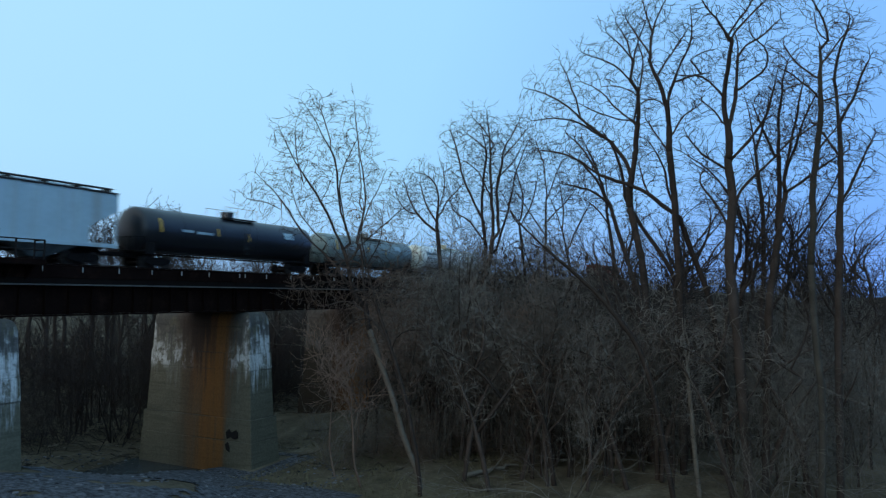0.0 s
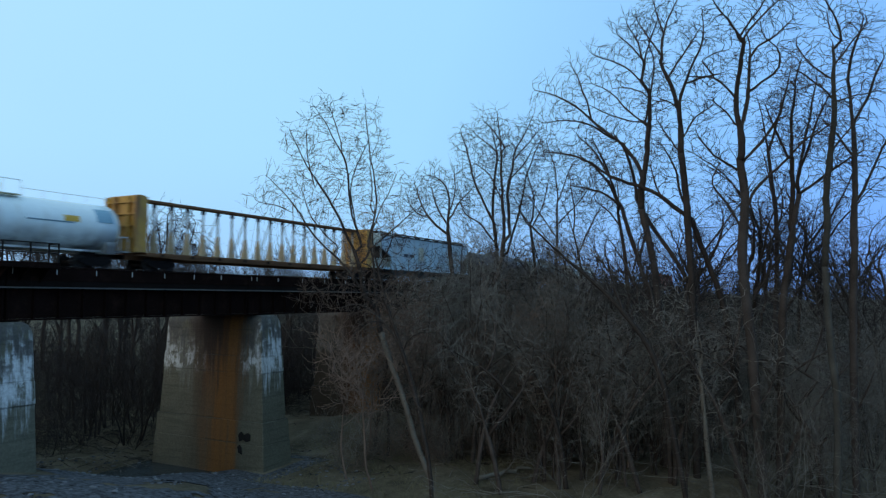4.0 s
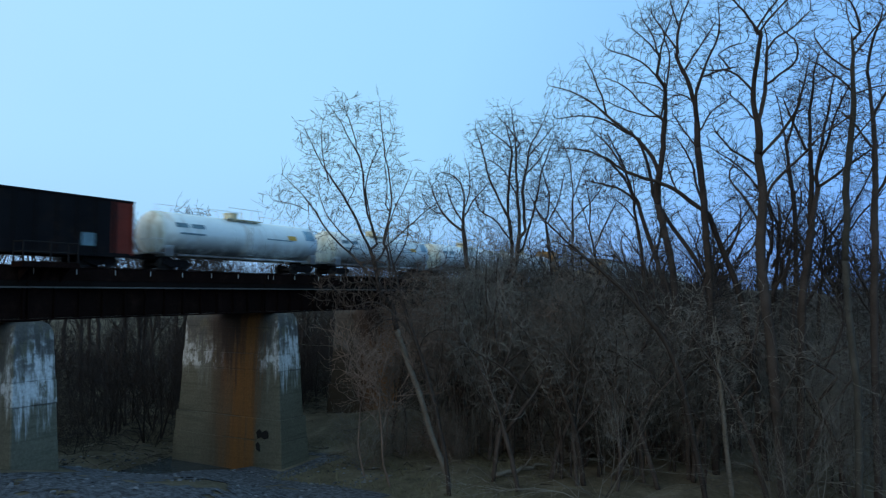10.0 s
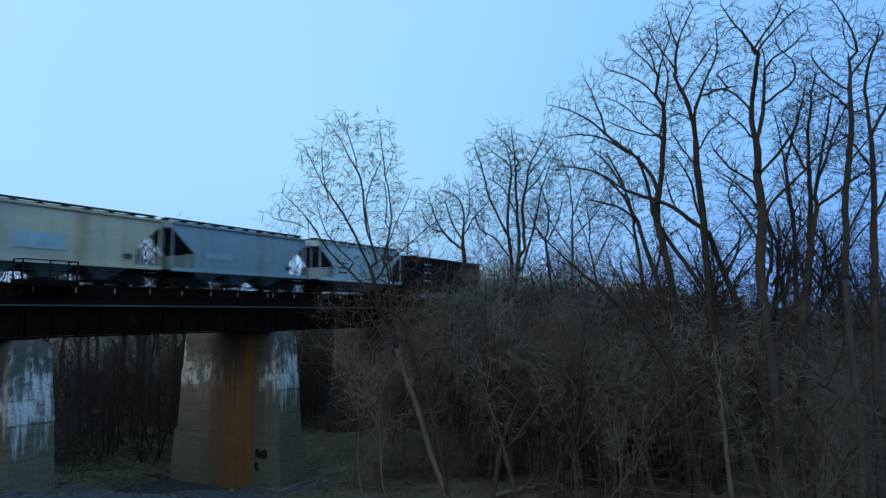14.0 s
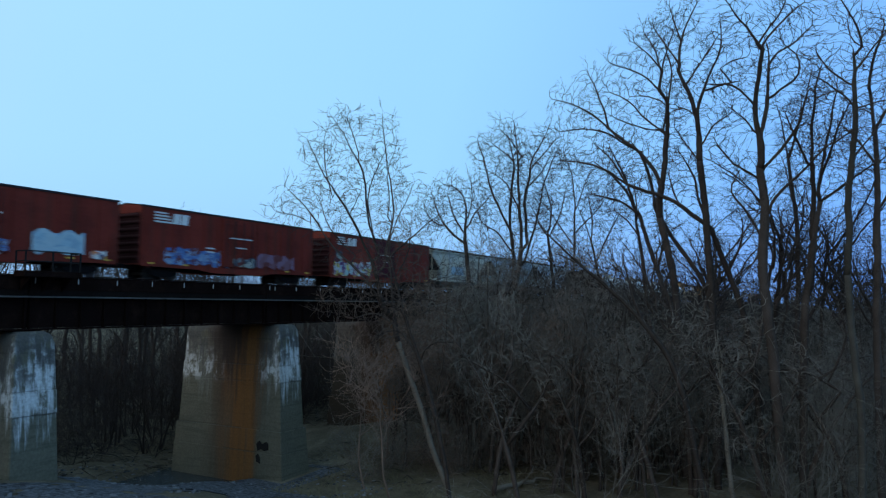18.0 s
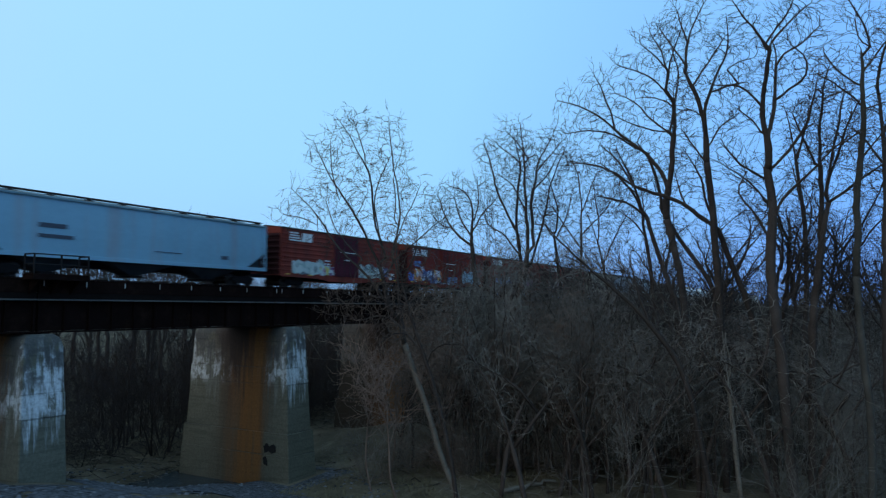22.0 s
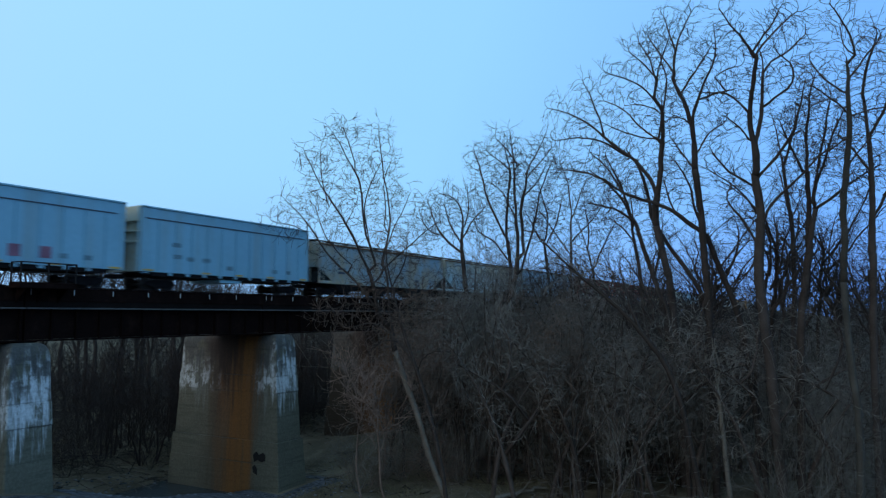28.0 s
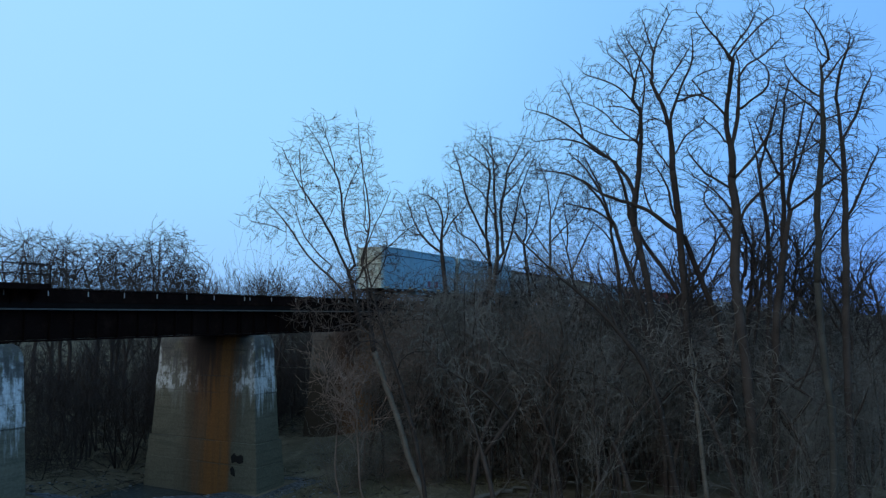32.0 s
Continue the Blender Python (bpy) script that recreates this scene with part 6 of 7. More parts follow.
def round_kind(seed, height, clear=0.4, wide=0.23, stems=5, air=700, tip=0.014, wood_mat=None, twig_mat=None, lean=(0.15, 0.55), girth=0.010):
    """Meshes of one kind of round-crowned tree: its forked stem and its fine twigs."""
    rng = random.Random(seed)
    pos, kin = [(0.0, 0.0, 0.0)], [-1]
    for i in range(8):
        sway = height * clear * 0.012
        pos.append((pos[i][0] + rng.gauss(0, sway), pos[i][1] + rng.gauss(0, sway), height * clear * (i + 1) / 8))
        kin.append(i)
    for k in range(stems):
        a, at = 6.283 * (k + rng.random() * 0.6) / stems, rng.choice((6, 7, 8))
        x, y, z = pos[at]
        last, tip_lean = at, rng.uniform(*lean)
        for i in range(9):
            st = height * (1 - clear) * 0.085
            tip_lean += rng.gauss(0, 0.08)
            a += rng.gauss(0, 0.16)
            x, y, z = x + math.cos(a) * math.sin(tip_lean) * st, y + math.sin(a) * math.sin(tip_lean) * st, z + math.cos(tip_lean) * st
            pos.append((x, y, z))
            kin.append(last)
            last = len(pos) - 1
    pulls, mid = [], height * (0.5 + clear * 0.42)
    while len(pulls) < air:
        d = turn_off((0, 0, 1), math.acos(rng.uniform(-1, 1)), rng)
        m = rng.random() ** 0.34
        lump = 0.82 + 0.3 * noise.noise((d[0] * 1.6 + seed, d[1] * 1.6, d[2] * 1.6))
        pulls.append((d[0] * m * height * wide * lump, d[1] * m * height * wide * lump, mid + d[2] * m * (height - mid) * lump))
    first = len(pos)
    p, kin, kids = grow(pos, kin, pulls, rng, 0.36, 6.0, 0.36, 36, 0.10, 1.1)
    rad = girths(kin, kids, girth * height, tip)
    wood = [(*p[kin[i]], *p[i], rad[kin[i]], rad[i]) for i in range(1, first)]
    fine = [(*p[kin[i]], *p[i], min(rad[i] * 1.1, rad[kin[i]]), rad[i]) for i in range(first, len(kin))]
    spurs(fine, p, kin, kids, first, rng, (0.35, 0.9), 2)
    return sweep("stem", wood, wood_mat or M_BARK), sweep("crown", fine, twig_mat or M_TWIG, tip * 0.7)


def forest_kind(seed, height, stems, reach, shoots, mat_wood, mat_twig, least=0.0, clear=0.55, forks=4, leans=(4, 14), fork=(4, 2, 0)):
    """Meshes of one kind of wild tree: its stems and its twigs."""
    rng = random.Random(seed)
    wood, fine = [], []
    for k in range(stems):
        a = rng.uniform(0, 360) if stems > 1 else 0
        lean = rng.uniform(*leans) if stems > 1 else rng.uniform(0, 3)
        ca, sa = math.cos(math.radians(a)), math.sin(math.radians(a))
        w2, f2 = [], []
        limb(w2, f2, (0, 0, 0), lean * 0.5, lean, height * clear, 0.0075 * height, 0.0045 * height, rng, 0.0, 3, reach, (4, 2, 0), 0.5, 0.1, 7.0)
        tu, tv, th = w2[-1][3], w2[-1][4], w2[-1][5]
        for j in range(forks):
            limb(w2, f2, (tu, tv, th - rng.uniform(0, height * 0.14)), rng.uniform(-46, 46), rng.uniform(-40, 40), height * rng.uniform(0.5, 0.8) * (1 - clear), 0.004 * height, 0.0016 * height, rng, rng.uniform(-0.7, 0.7), shoots, reach, fork)
        for src, dst in ((w2, wood), (f2, fine)):
            for x0, y0, z0, x1, y1, z1, ra, rb in src:
                dst.append((x0 * ca - y0 * sa, x0 * sa + y0 * ca, z0, x1 * ca - y1 * sa, x1 * sa + y1 * ca, z1, ra, rb))
    return sweep("stem", wood, mat_wood, least), sweep("crown", fine, mat_twig, least)


def shrub_kind(seed, height, stems, mats):
    """Stems of one kind of shrub, each a mesh of its own with its side twigs."""
    rng = random.Random(seed)
    made = []
    for k in range(stems):
        segs = []
        a, lean = rng.uniform(0, 2 * math.pi), math.radians(rng.uniform(8, 68))
        d = (math.cos(a) * math.sin(lean), math.sin(a) * math.sin(lean), math.cos(lean))
        o = (math.cos(a) * rng.uniform(0, 0.7), math.sin(a) * rng.uniform(0, 0.7), 0)
        twig(segs, o, d, height * rng.uniform(0.55, 1.1), rng.uniform(0.018, 0.045), 0, rng, 0.04, 0.22, (7, 4, 0), 1.0)
        made.append(sweep("stem", segs, mats[k % len(mats)]))
    return made


def scatter():
    rng = random.Random(5)
    kinds = [forest_kind(31, 21, 1, 3.2, 6, M_BARK, M_TWIG), forest_kind(32, 18, 2, 2.8, 4, M_BARK, M_TWIG), forest_kind(33, 24, 1, 3.6, 6, M_BARK, M_TWIG), forest_kind(34, 15, 2, 2.5, 4, M_BARK, M_TWIG), forest_kind(35, 10, 1, 2.4, 6, M_SHRUB, M_SHRUB), forest_kind(36, 9, 1, 2.2, 6, M_DEAD, M_DEAD), round_kind(37, 19, 0.36, 0.21, 5, 760, 0.017), round_kind(38, 18, 0.42, 0.19, 4, 640, 0.017), forest_kind(39, 18, 1, 3.0, 7, M_BARK, M_TWIG, 0.03, 0.35, 5, (4, 14), (4, 0)), round_kind(40, 15, 0.22, 0.17, 4, 1000, 0.008, M_BARK, M_BRUSH, (0.1, 0.4), 0.008), round_kind(46, 13, 0.15, 0.24, 5, 1000, 0.008, M_BARK, M_SHRUB, (0.25, 0.75), 0.008), round_kind(47, 15, 0.35, 0.15, 3, 900, 0.008, M_BARK, M_BRUSH, (0.1, 0.45), 0.008), round_kind(48, 13, 0.4, 0.2, 5, 1100, 0.008, M_BARK, M_DEAD, (0.2, 0.7), 0.009), round_kind(49, 14, 0.3, 0.2, 5, 1100, 0.008, M_BARK, M_BRUSH, (0.15, 0.6), 0.009), forest_kind(50, 24, 1, 3.0, 6, M_BARK, M_TWIG, 0.0, 0.66), forest_kind(51, 13, 2, 2.8, 6, M_TWIG, M_TWIG, 0.0, 0.3, 4, (6, 20))]
    tall = []
    for st, tw in kinds:
        co = np.empty(len(tw.vertices) * 3, np.float32)
        tw.vertices.foreach_get("co", co)
        tall.append(float(co[2::3].max()))

    far_items = []

    def before_trunk(x, y):
        """Keeps the open bank below the pale trunks free of stems."""
        a, d = math.degrees(math.atan2(x, y)), math.hypot(x, y)
        return (d < 53 and 57.0 < a < 69.0) or (d < 50 and 81.3 < a < 83.4)

    def plant(kind, x, y, s, label, group):
        st, tw = kinds[kind]
        if before_trunk(x, y):
            return
        if group in ("distant trees", "deep woods"):
            far_items.append(((st, tw), x, y, s))
            return
        ob = thing("wild_tree", pose(x, y, ground_z(x, y) - 0.2, 0, 0, rng.uniform(0, 360)), label, "tree", group)
        ob.scale = (s, s, s * rng.uniform(0.95, 1.05))
        part("stem", st, M_BARK, ob)
        part("crown", tw, M_TWIG, ob)

    # woods beyond the bridge: a near belt under the spans, a belt whose crowns show over the deck, a far slope
    for k in range(30):
        x, y = rng.uniform(16, 84), rng.uniform(48.5, 60)
        plant(i := rng.choice((14, 0, 14)), x, y, rng.uniform(11.5, 13.5) / tall[i], "slender upright bare tree behind the bridge", "woods beyond the bridge")
    for k in range(44):
        x, y = rng.uniform(14, 80), rng.uniform(48.5, 62)
        i = rng.choice((15, 15, 15, 3))
        plant(i, x, y, rng.uniform(7.5, 10.8) / tall[i], "bare grey-brown tree in the woods behind the bridge", "woods beyond the bridge")
    for k in range(34):
        x, y = rng.uniform(18, 100), rng.uniform(60, 84)
        plant(i := rng.choice((0, 1, 2, 3)), x, y, rng.uniform(7.5, 10) / tall[i], "", "deep woods")
    for k in range(20):
        a, d = math.radians(23 + 5.2 * k / 6 + rng.random() if k < 6 else 30.4 + 13.0 * (k - 6) / 14 + 0.9 * rng.random()), rng.uniform(84, 108)
        x, y = math.sin(a) * d, math.cos(a) * d
        i = rng.choice((6, 7))
        plant(i, x, y, (12 + (0.124 if a < math.radians(42) else 0.10) * d - ground_z(x, y)) / tall[i] * rng.uniform(0.88, 1.02), "bare tree with a rounded twiggy crown behind the bridge", "woods beyond the bridge")
    for k in range(50):
        a, d = math.radians(rng.uniform(40, 64)), rng.uniform(135, 185)
        x, y = math.sin(a) * d, math.cos(a) * d
        i = 8
        plant(i, x, y, (12 + 0.064 * d - ground_z(x, y)) / tall[i] * rng.uniform(0.85, 1.02), "distant bare tree on the far slope", "distant trees")
    for k in range(70):
        a, d = math.radians(rng.uniform(20, 54)), rng.uniform(72, 125)
        x, y = math.sin(a) * d, math.cos(a) * d
        plant(8, x, y, (12 + rng.uniform(-0.05, 0.0) * d - ground_z(x, y)) / tall[8], "", "distant trees")
    # slender trees between the big ones down the line
    for k in range(130):
        a, d = math.radians(rng.uniform(61, 98)), rng.uniform(50, 90)
        x, y = math.sin(a) * d, math.cos(a) * d
        if y > 31 or (a > math.radians(79) and k % 4):
            continue
        i = rng.choice((14, 0, 14, 3)) if a > math.radians(79) else rng.choice((1, 3, 9, 9, 10, 11))
        rise = rng.uniform(-0.04, 0.085 if a < math.radians(69) else (0.11 if k % 2 else -0.01)) if a < math.radians(79) else rng.uniform(0.03, 0.17)
        plant(i, x, y, (12 + rise * d - ground_z(x, y)) / tall[i], "slender bare tree standing in the thicket", "thicket trees")
    # a close stand where the wood comes nearest
    for k in range(13):
        a, d = math.radians(78 + 15.5 * (k + rng.random()) / 12 if k < 12 else rng.uniform(85, 94)), rng.uniform(48, 68)
        x, y = math.sin(a) * d, math.cos(a) * d
        i = 14 if a < math.radians(88) else rng.choice((0, 2, 14))
        plant(i, x, y, (12 + rng.uniform(0.09, 0.24) * d - ground_z(x, y)) / tall[i], "tall slender bare tree in a close stand", "thicket trees")
    # woods down the line, and a close screen of brush trees before them
    for k in range(60):
        a, d = math.radians(rng.uniform(76, 97)), rng.uniform(105, 190)
        x, y = math.sin(a) * d, math.cos(a) * d
        if y < 28:
            plant(8, x, y, (12 + rng.uniform(0.02, 0.06) * d - ground_z(x, y)) / tall[8], "", "distant trees")
    for k in range(26):
        a, d = math.radians(80 + 14 * (k + rng.random()) / 26), rng.uniform(56, 90)
        x, y = math.sin(a) * d, math.cos(a) * d
        i = rng.choice((9, 11, 10, 3))
        plant(i, x, y, (12 + rng.uniform(-0.01, 0.075) * d - ground_z(x, y)) / tall[i], "slender bare tree standing in the thicket", "thicket trees")
    # thin trees between the leaning tree and the tall ones
    for k in range(20):
        a, d = math.radians(63 + 14 * (k + rng.random()) / 20), rng.uniform(54, 78)
        x, y = math.sin(a) * d, math.cos(a) * d
        if y < 33:
            i = rng.choice((3, 3, 9, 11))
            plant(i, x, y, (12 + rng.uniform(0.055, 0.135) * d - ground_z(x, y)) / tall[i], "slender bare tree standing in the thicket", "thicket trees")
    # grey tangle behind the first stems
    for k in range(24):
        a, d = math.radians(73 + 21 * (k + rng.random()) / 24), rng.uniform(54, 76)
        x, y = math.sin(a) * d, math.cos(a) * d
        i = rng.choice((9, 10, 9, 11))
        plant(i, x, y, (rng.uniform(9.0, 12.6) - ground_z(x, y)) / tall[i], "crooked small bare tree in the thicket", "thicket trees")
    # crooked small trees that fill the thicket
    for k in range(46):
        a, d = math.radians(rng.uniform(60.5, 98)), rng.uniform(45, 72)
        x, y = math.sin(a) * d, math.cos(a) * d
        if y > 31 or (a < math.radians(63) and d < 50):
            continue
        i = rng.choice((4, 4, 10, 10, 9, 5))
        plant(i, x, y, rng.uniform(5.0, 10.5) / tall[i], "crooked small bare tree in the thicket", "thicket trees")
    mats = (M_SHRUB, M_BRUSH, M_BRUSH, M_SHRUB, M_BRUSH, M_SHRUB_PALE)
    shrubs = [shrub_kind(41, 7.5, 7, mats), shrub_kind(42, 6.0, 8, mats), shrub_kind(43, 9.5, 6, mats), shrub_kind(44, 4.0, 8, mats), shrub_kind(45, 6.0, 8, (M_DEAD,))]
    names = ["tangled bare grey-brown shrub on the river bank"] * 4 + ["russet-stemmed shrub in the thicket"]

    def bush(x, y, k, s):
        if before_trunk(x, y):
            return
        ob = thing("shrub", pose(x, y, ground_z(x, y) - 0.1, 0, 0, rng.uniform(0, 360)), names[k], "shrub", "thicket shrubs")
        ob.scale = (s, s, s * rng.uniform(0.9, 1.25))
        for me in shrubs[k]:
            part("stem", me, M_SHRUB, ob)

    def joined(name, label, items, mat):
        """Far growth past counting, as one mesh; items are meshes, place and size."""
        vs, qs, base = [], [], 0
        for meshes, x, y, s in items:
            a = rng.uniform(0, 6.28)
            turn = np.array(((math.cos(a), -math.sin(a), 0), (math.sin(a), math.cos(a), 0), (0, 0, rng.uniform(0.9, 1.2)))) * s
            for me in meshes:
                co, q = np.empty(len(me.vertices) * 3, np.float32), np.empty(len(me.polygons) * 4, np.int32)
                me.vertices.foreach_get("co", co)
                me.loops.foreach_get("vertex_index", q)
                vs.append(co.reshape(-1, 3) @ turn.T + (x, y, ground_z(x, y) - 0.1))
                qs.append(q.reshape(-1, 4) + base)
                base += len(me.vertices)
        me = quads_mesh(name, np.concatenate(vs), np.concatenate(qs))
        me.materials.append(mat)
        tagged(new(name, me), label, name.replace("_", " "), kind="stuff")

    def brushwood(label, spots, mat=M_TWIG):
        joined("undergrowth", label, [(shrubs[k][:4], x, y, s) for x, y, k, s in spots], mat)

    joined("far_woods", "dim bare woods on the slope beyond the river", far_items, M_TWIG)

    count = 0
    while count < 50:
        a, d = math.radians(rng.uniform(59, 98)), 42 + 42 * rng.random() ** 1.4
        x, y = math.sin(a) * d, math.cos(a) * d
        if y > 33 or (a < math.radians(64) and d < 51) or ground_z(x, y) > 6:
            continue
        if (abs(a - math.radians(82.5)) < 0.035 and d < 51) or (d < 49 and rng.random() < 0.4):
            continue
        s = rng.uniform(0.6, 1.0)
        bush(x, y, rng.choice((0, 0, 1, 2, 2, 2, 4)), s)
        count += 1
    for k in range(26):
        a, d = math.radians(rng.uniform(53, 66)), rng.uniform(51, 60)
        bush(math.sin(a) * d, math.cos(a) * d, rng.choice((0, 1, 3, 4, 4)), rng.uniform(0.5, 0.85))
    # brush along the shoulder of the embankment and russet small trees by the leaning tree
    for k in range(100):
        x, y = 60 + 150 * (k + rng.random()) / 100, rng.uniform(32.0, 36.2)
        bush(x, y, rng.choice((0, 1, 3)), max(0.25, (13.2 + 2.4 * rng.random() ** 2 - ground_z(x, y)) / 6.6))
    spots = []
    for k in range(80):
        x, y = 78 + 190 * (k + rng.random()) / 80, rng.uniform(43.4, 47)
        spots.append((x, y, rng.choice((0, 1, 3)), max(0.3, (16.0 - ground_z(x, y)) * rng.uniform(0.85, 1.15) / 6.6)))
    brushwood("tangled bare brush along the far shoulder of the embankment", spots, M_BRUSH)
    spots = []
    for k in range(110):
        a, d = math.radians(rng.uniform(44, 76)), rng.uniform(125, 180)
        x, y = math.sin(a) * d, math.cos(a) * d
        if y > 50:
            spots.append((x, y, rng.choice((0, 1, 3)), max(0.4, (12 + rng.uniform(0.018, 0.036) * d - ground_z(x, y)) / 6.6)))
    brushwood("dim far brush and saplings on the slope", spots)
    for a, d, s in ((54.5, 49, 1.3), (56.5, 46, 1.38), (58.0, 50, 1.45), (59.3, 47.5, 1.35), (60.6, 52, 1.4), (62.2, 48, 1.3), (55.6, 53, 1.2)):
        a = math.radians(a)
        plant(5, math.sin(a) * d, math.cos(a) * d, s * 9 / tall[5], "slender russet-twigged tree by the leaning tree", "thicket trees")
    spots = []
    for k in range(150):
        x, y = rng.uniform(12, 86), 51 + 38 * rng.random()
        spots.append((x, y, rng.choice((0, 1, 2, 2, 4)), rng.uniform(0.55, 0.85)))
    for k in range(170):
        x, y = rng.uniform(16, 84), rng.uniform(48.5, 60)
        spots.append((x, y, rng.choice((0, 1, 2)), rng.uniform(0.5, 0.95)))
    brushwood("dim tangled undergrowth in the woods behind the bridge", spots)
    # low brown brush trees before the leaning tree
    for a, d, h in ((56.6, 49.0, 14.0), (57.6, 47.5, 15.2), (59.0, 50.0, 15.6), (60.8, 49.0, 15.6), (62.4, 43.5, 15.6), (63.4, 46.0, 15.4), (64.2, 44.5, 16.4), (65.2, 47.0, 15.8), (66.0, 45.0, 16.0), (67.2, 47.5, 16.6), (68.5, 45.5, 15.2), (69.8, 48.0, 16.4), (71.0, 46.0, 15.6), (72.6, 48.0, 16.0), (74.0, 45.0, 14.6), (76.0, 47.0, 15.2), (61.6, 48.0, 16.8), (63.2, 43.5, 15.6), (64.8, 43.0, 16.4)):
        d += 9.0 if a < 69 else 0.0
        x, y = math.sin(math.radians(a)) * d, math.cos(math.radians(a)) * d
        i = rng.choice((12, 13)) if d < 56 else rng.choice((12, 9, 10, 13))
        plant(i, x, y, ((h - (2.4 if a > 66 else 0.4)) * rng.uniform(0.86, 1.0) - ground_z(x, y)) / tall[i], "brown-twigged brush tree on the river bank", "thicket trees")
    # brush trees that hide the foot of the train down the line
    for k in range(72):
        a, d = math.radians(59.5 + 24 * (k + rng.random()) / 72), rng.uniform(48, 64)
        x, y = math.sin(a) * d, math.cos(a) * d
        i = rng.choice((9, 11, 12, 13, 10))
        if y < 31:
            plant(i, x, y, (12 + (rng.uniform(-0.03, 0.06) if a < math.radians(69) else rng.uniform(-0.06, 0.015)) * d - ground_z(x, y)) / tall[i], "grey-twigged brush tree in the thicket", "thicket trees")


scatter()


def fallen_log():
    x, y = 43.3, 20.6
    ob = thing("fallen_log", pose(x, y, ground_z(x, y) + 0.12, 0, 0, -28), "pale weathered fallen log on the bank", "log")
    segs, px, pz = [], 0.0, 0.0
    for i in range(7):
        segs.append((px, 0.05 * i * (-1) ** i, pz, px + 0.62, 0.05 * (i + 1) * (-1) ** (i + 1), pz + 0.03, 0.17 - 0.012 * i, 0.16 - 0.012 * i))
        px, pz = px + 0.62, pz + 0.03
    part("log_stem", stalk("log_stem", segs, M_BARK_PALE), M_BARK_PALE, ob)
    part("broken_branch", stalk("broken_branch", [(2.4, 0, 0.1, 2.9, -0.2, 0.75, 0.06, 0.04), (2.9, -0.2, 0.75, 3.0, -0.4, 1.2, 0.04, 0.02)], M_BARK_PALE), M_BARK_PALE, ob)


fallen_log()


def dead_grass():
    """Bent blades of last year's grass on the open bank."""
    rng = random.Random(9)
    v, q = [], []
    for k in range(15000):
        x, y = rng.uniform(36, 60), rng.uniform(15, 37)
        a = math.degrees(math.atan2(x, y))
        if a > 70 or noise.noise((x * 0.22, y * 0.22, 2.0)) < -0.12 or (x < 44 and y > 34):
            continue
        z, h, w = ground_z(x, y) - 0.03, rng.uniform(0.08, 0.26), rng.uniform(0.014, 0.035)
        t, b = rng.uniform(0, 6.28), rng.uniform(0.1, 0.5)
        cx, cy, lx, ly = math.cos(t) * w, math.sin(t) * w, -math.sin(t) * b, math.cos(t) * b
        i = len(v)
        v += [(x - cx, y - cy, z), (x + cx, y + cy, z), (x + cx * 0.7 + lx * 0.4, y + cy * 0.7 + ly * 0.4, z + h * 0.6), (x - cx * 0.7 + lx * 0.4, y - cy * 0.7 + ly * 0.4, z + h * 0.6), (x + cx * 0.2 + lx, y + cy * 0.2 + ly, z + h), (x - cx * 0.2 + lx, y - cy * 0.2 + ly, z + h)]
        q += [(i, i + 1, i + 2, i + 3), (i + 3, i + 2, i + 4, i + 5)]
    me = quads_mesh("dead_grass", v, q)
    me.materials.append(M_GRASS)
    tagged(new("dead_grass", me), "flattened dry straw-coloured grass on the bank", "grass", kind="stuff")


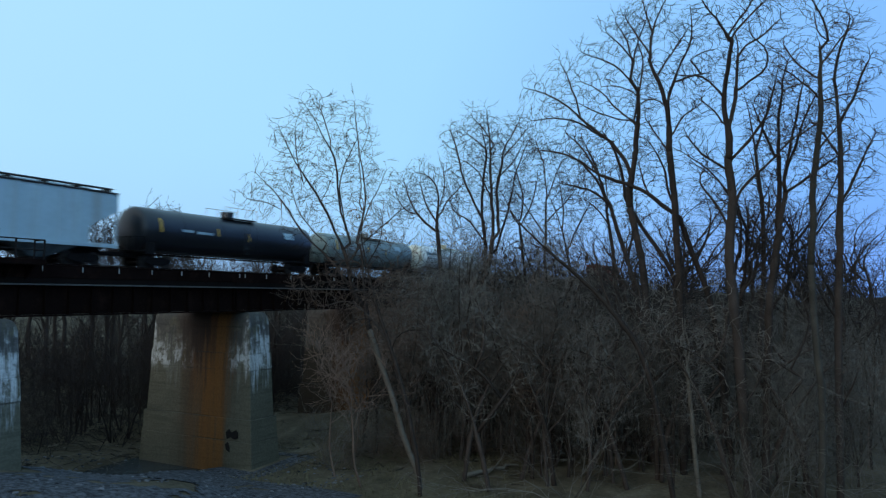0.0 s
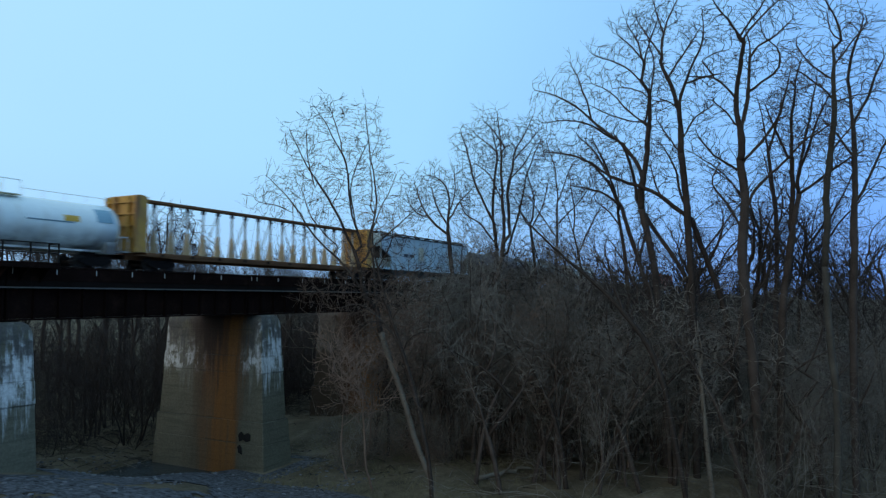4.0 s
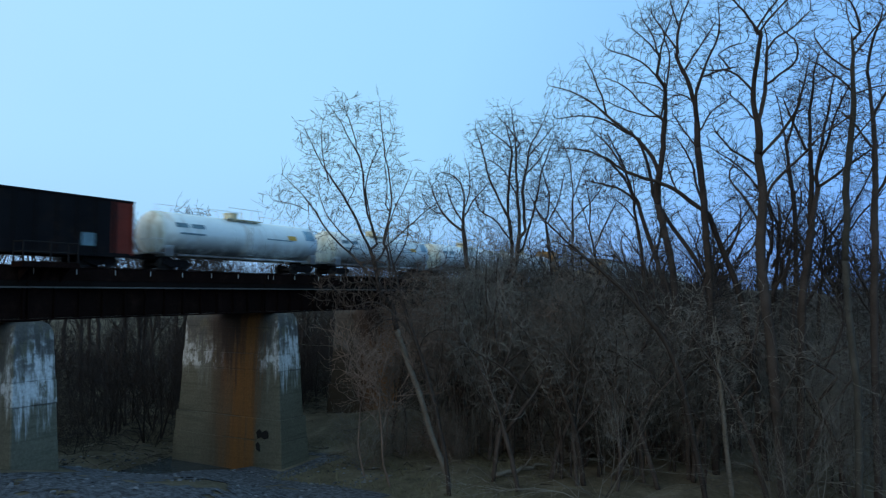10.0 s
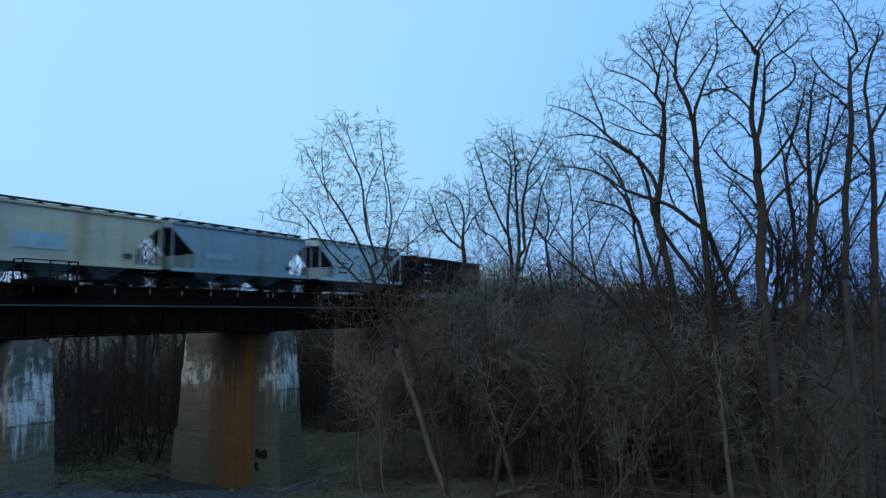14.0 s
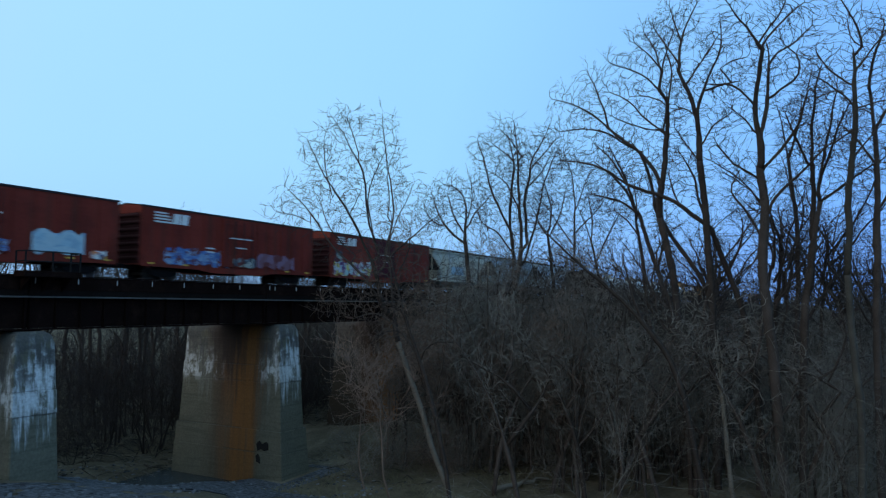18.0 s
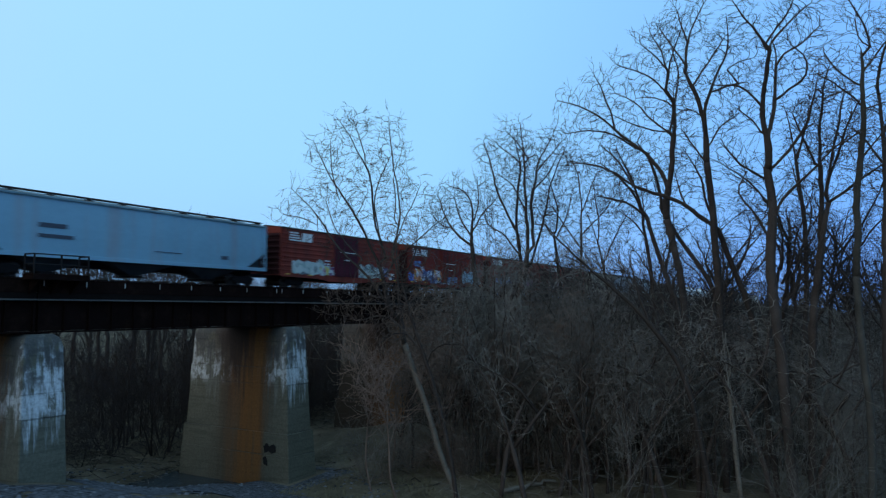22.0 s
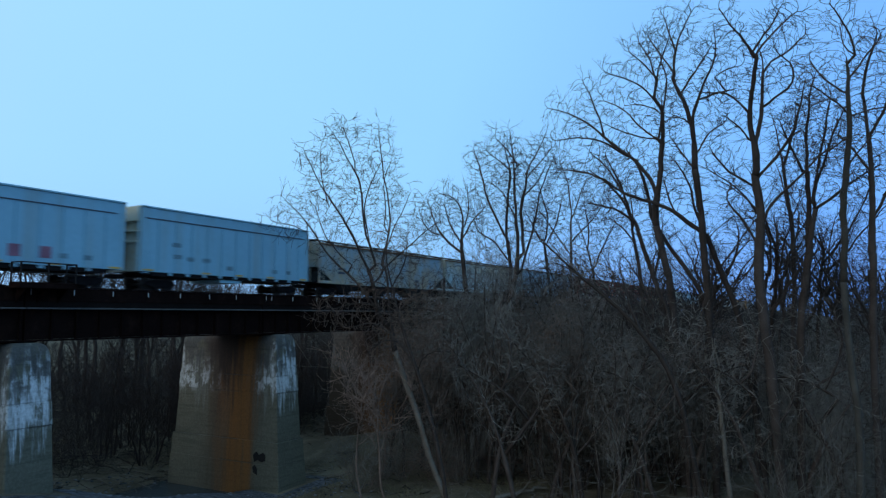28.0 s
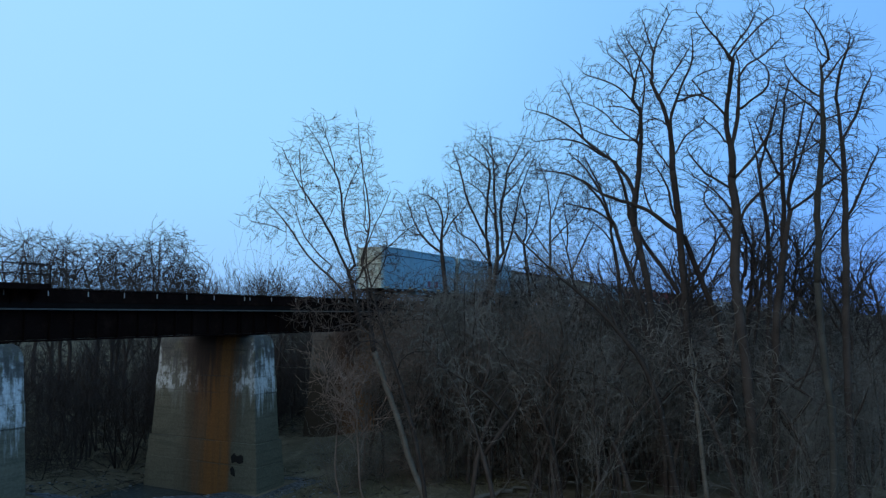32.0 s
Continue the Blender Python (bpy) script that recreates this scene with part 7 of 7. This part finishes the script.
def stones():
    """Loose river stones on the gravel bar."""
    rng = random.Random(12)
    s = Shape()
    for k in range(5200):
        x, y = 14 + 30 * rng.random() ** 1.2, rng.uniform(27, 49)
        if noise.noise((x * 0.3, y * 0.3, 7.0)) < -0.05 or (19.6 < x < 23.2 and y > 34.5) or (38.5 < x < 42.5 and y > 34.5):
            continue
        z, r = ground_z(x, y), 0.03 + 0.13 * rng.random() ** 3
        ring = lambda c, h: [(x + math.cos(i * 1.047 + k) * r * c * rng.uniform(0.8, 1.2), y + math.sin(i * 1.047 + k) * r * c * rng.uniform(0.8, 1.2), z + r * h) for i in range(6)]
        s.loft([ring(0.8, -0.3), ring(1.0, 0.1), ring(0.55, 0.5)])
    g = Shape()
    step, seen = 0.5, {}

    def corner(i, j):
        if (i, j) not in seen:
            x, y = 9 + i * step, 24 + j * step
            seen[(i, j)] = len(g.v)
            g.v.append((x, y, ground_z(x, y) + 0.02 + 0.05 * abs(noise.noise((x * 1.7, y * 1.7, 5.0)))))
        return seen[(i, j)]

    keep = lambda x, y: noise.noise((x * 0.25, y * 0.25, 11.0)) + 0.5 * noise.noise((x * 1.3, y * 1.3, 3.0)) > -0.08 - 0.25 * smooth(44, 36, y)
    for i in range(70):
        for j in range(44):
            x, y = 9 + i * step, 24 + j * step
            if not keep(x, y) or (x > 36 and y < 33) or (19.4 < x < 23.4 and y > 34.2) or (38.3 < x < 42.7 and y > 34.2):
                continue
            g.f.append((corner(i, j), corner(i + 1, j), corner(i + 1, j + 1), corner(i, j + 1)))
    me = g.mesh("gravel_bar", True)
    me.materials.append(M_GRAVEL)
    tagged(new("gravel_bar", me), "blue-grey river gravel bar by the piers", "gravel", kind="structure")
    me = s.mesh("river_stones")
    me.materials.append(M_STONE)
    tagged(new("river_stones", me), "loose grey river stones on the gravel bar", "stones", kind="stuff")


def driftwood():
    """Broken branches and flood debris, strewn on the bank and heaped at the wood's foot under the spans."""
    rng = random.Random(21)
    heaps = [(rng.uniform(20, 62), rng.uniform(45.5, 50.5), rng.uniform(0.8, 2.2)) for _ in range(26)] + [(rng.uniform(47, 56), rng.uniform(17, 26), rng.uniform(0.6, 1.4)) for _ in range(9)]
    segs = []
    for k in range(1500):
        x, y = rng.uniform(18, 72), rng.uniform(43, 60)
        if k % 5 == 0:
            x, y = rng.uniform(41, 62), rng.uniform(17, 38)
        lift = 0.0
        if k % 5 > 1:
            hx, hy, w = rng.choice(heaps)
            dx, dy = rng.gauss(0, 0.5), rng.gauss(0, 0.35)
            x, y, lift = hx + dx * w * 1.6, hy + dy * w, max(0.0, 0.55 - 0.4 * math.hypot(dx, dy)) * w * rng.random()
        z = ground_z(x, y) + 0.04 + lift
        a, r = rng.uniform(0, 6.28), 0.012 + 0.06 * rng.random() ** 3
        for i in range(3):
            ln = rng.uniform(0.3, 0.9)
            nx, ny = x + math.cos(a) * ln, y + math.sin(a) * ln
            nz = max(ground_z(nx, ny) + 0.03, z + rng.uniform(-0.25, 0.25))
            segs.append((x, y, z, nx, ny, nz, r, r * 0.75))
            x, y, z, r, a = nx, ny, nz, r * 0.75, a + rng.gauss(0, 0.35)
    me = sweep("driftwood", segs, M_DEBRIS)
    tagged(new("driftwood", me), "grey broken branches and flood debris on the bank", "driftwood", kind="stuff")


dead_grass()
stones()
driftwood()


def motions():
    for ob, left in CARS:
        walk(ob, [(t, pose(left + SPEED * (t - AT), TRACK_Y, RAIL_Z)) for t in (0.0, 8.0, 16.0, 24.0, 32.0)])


motions()
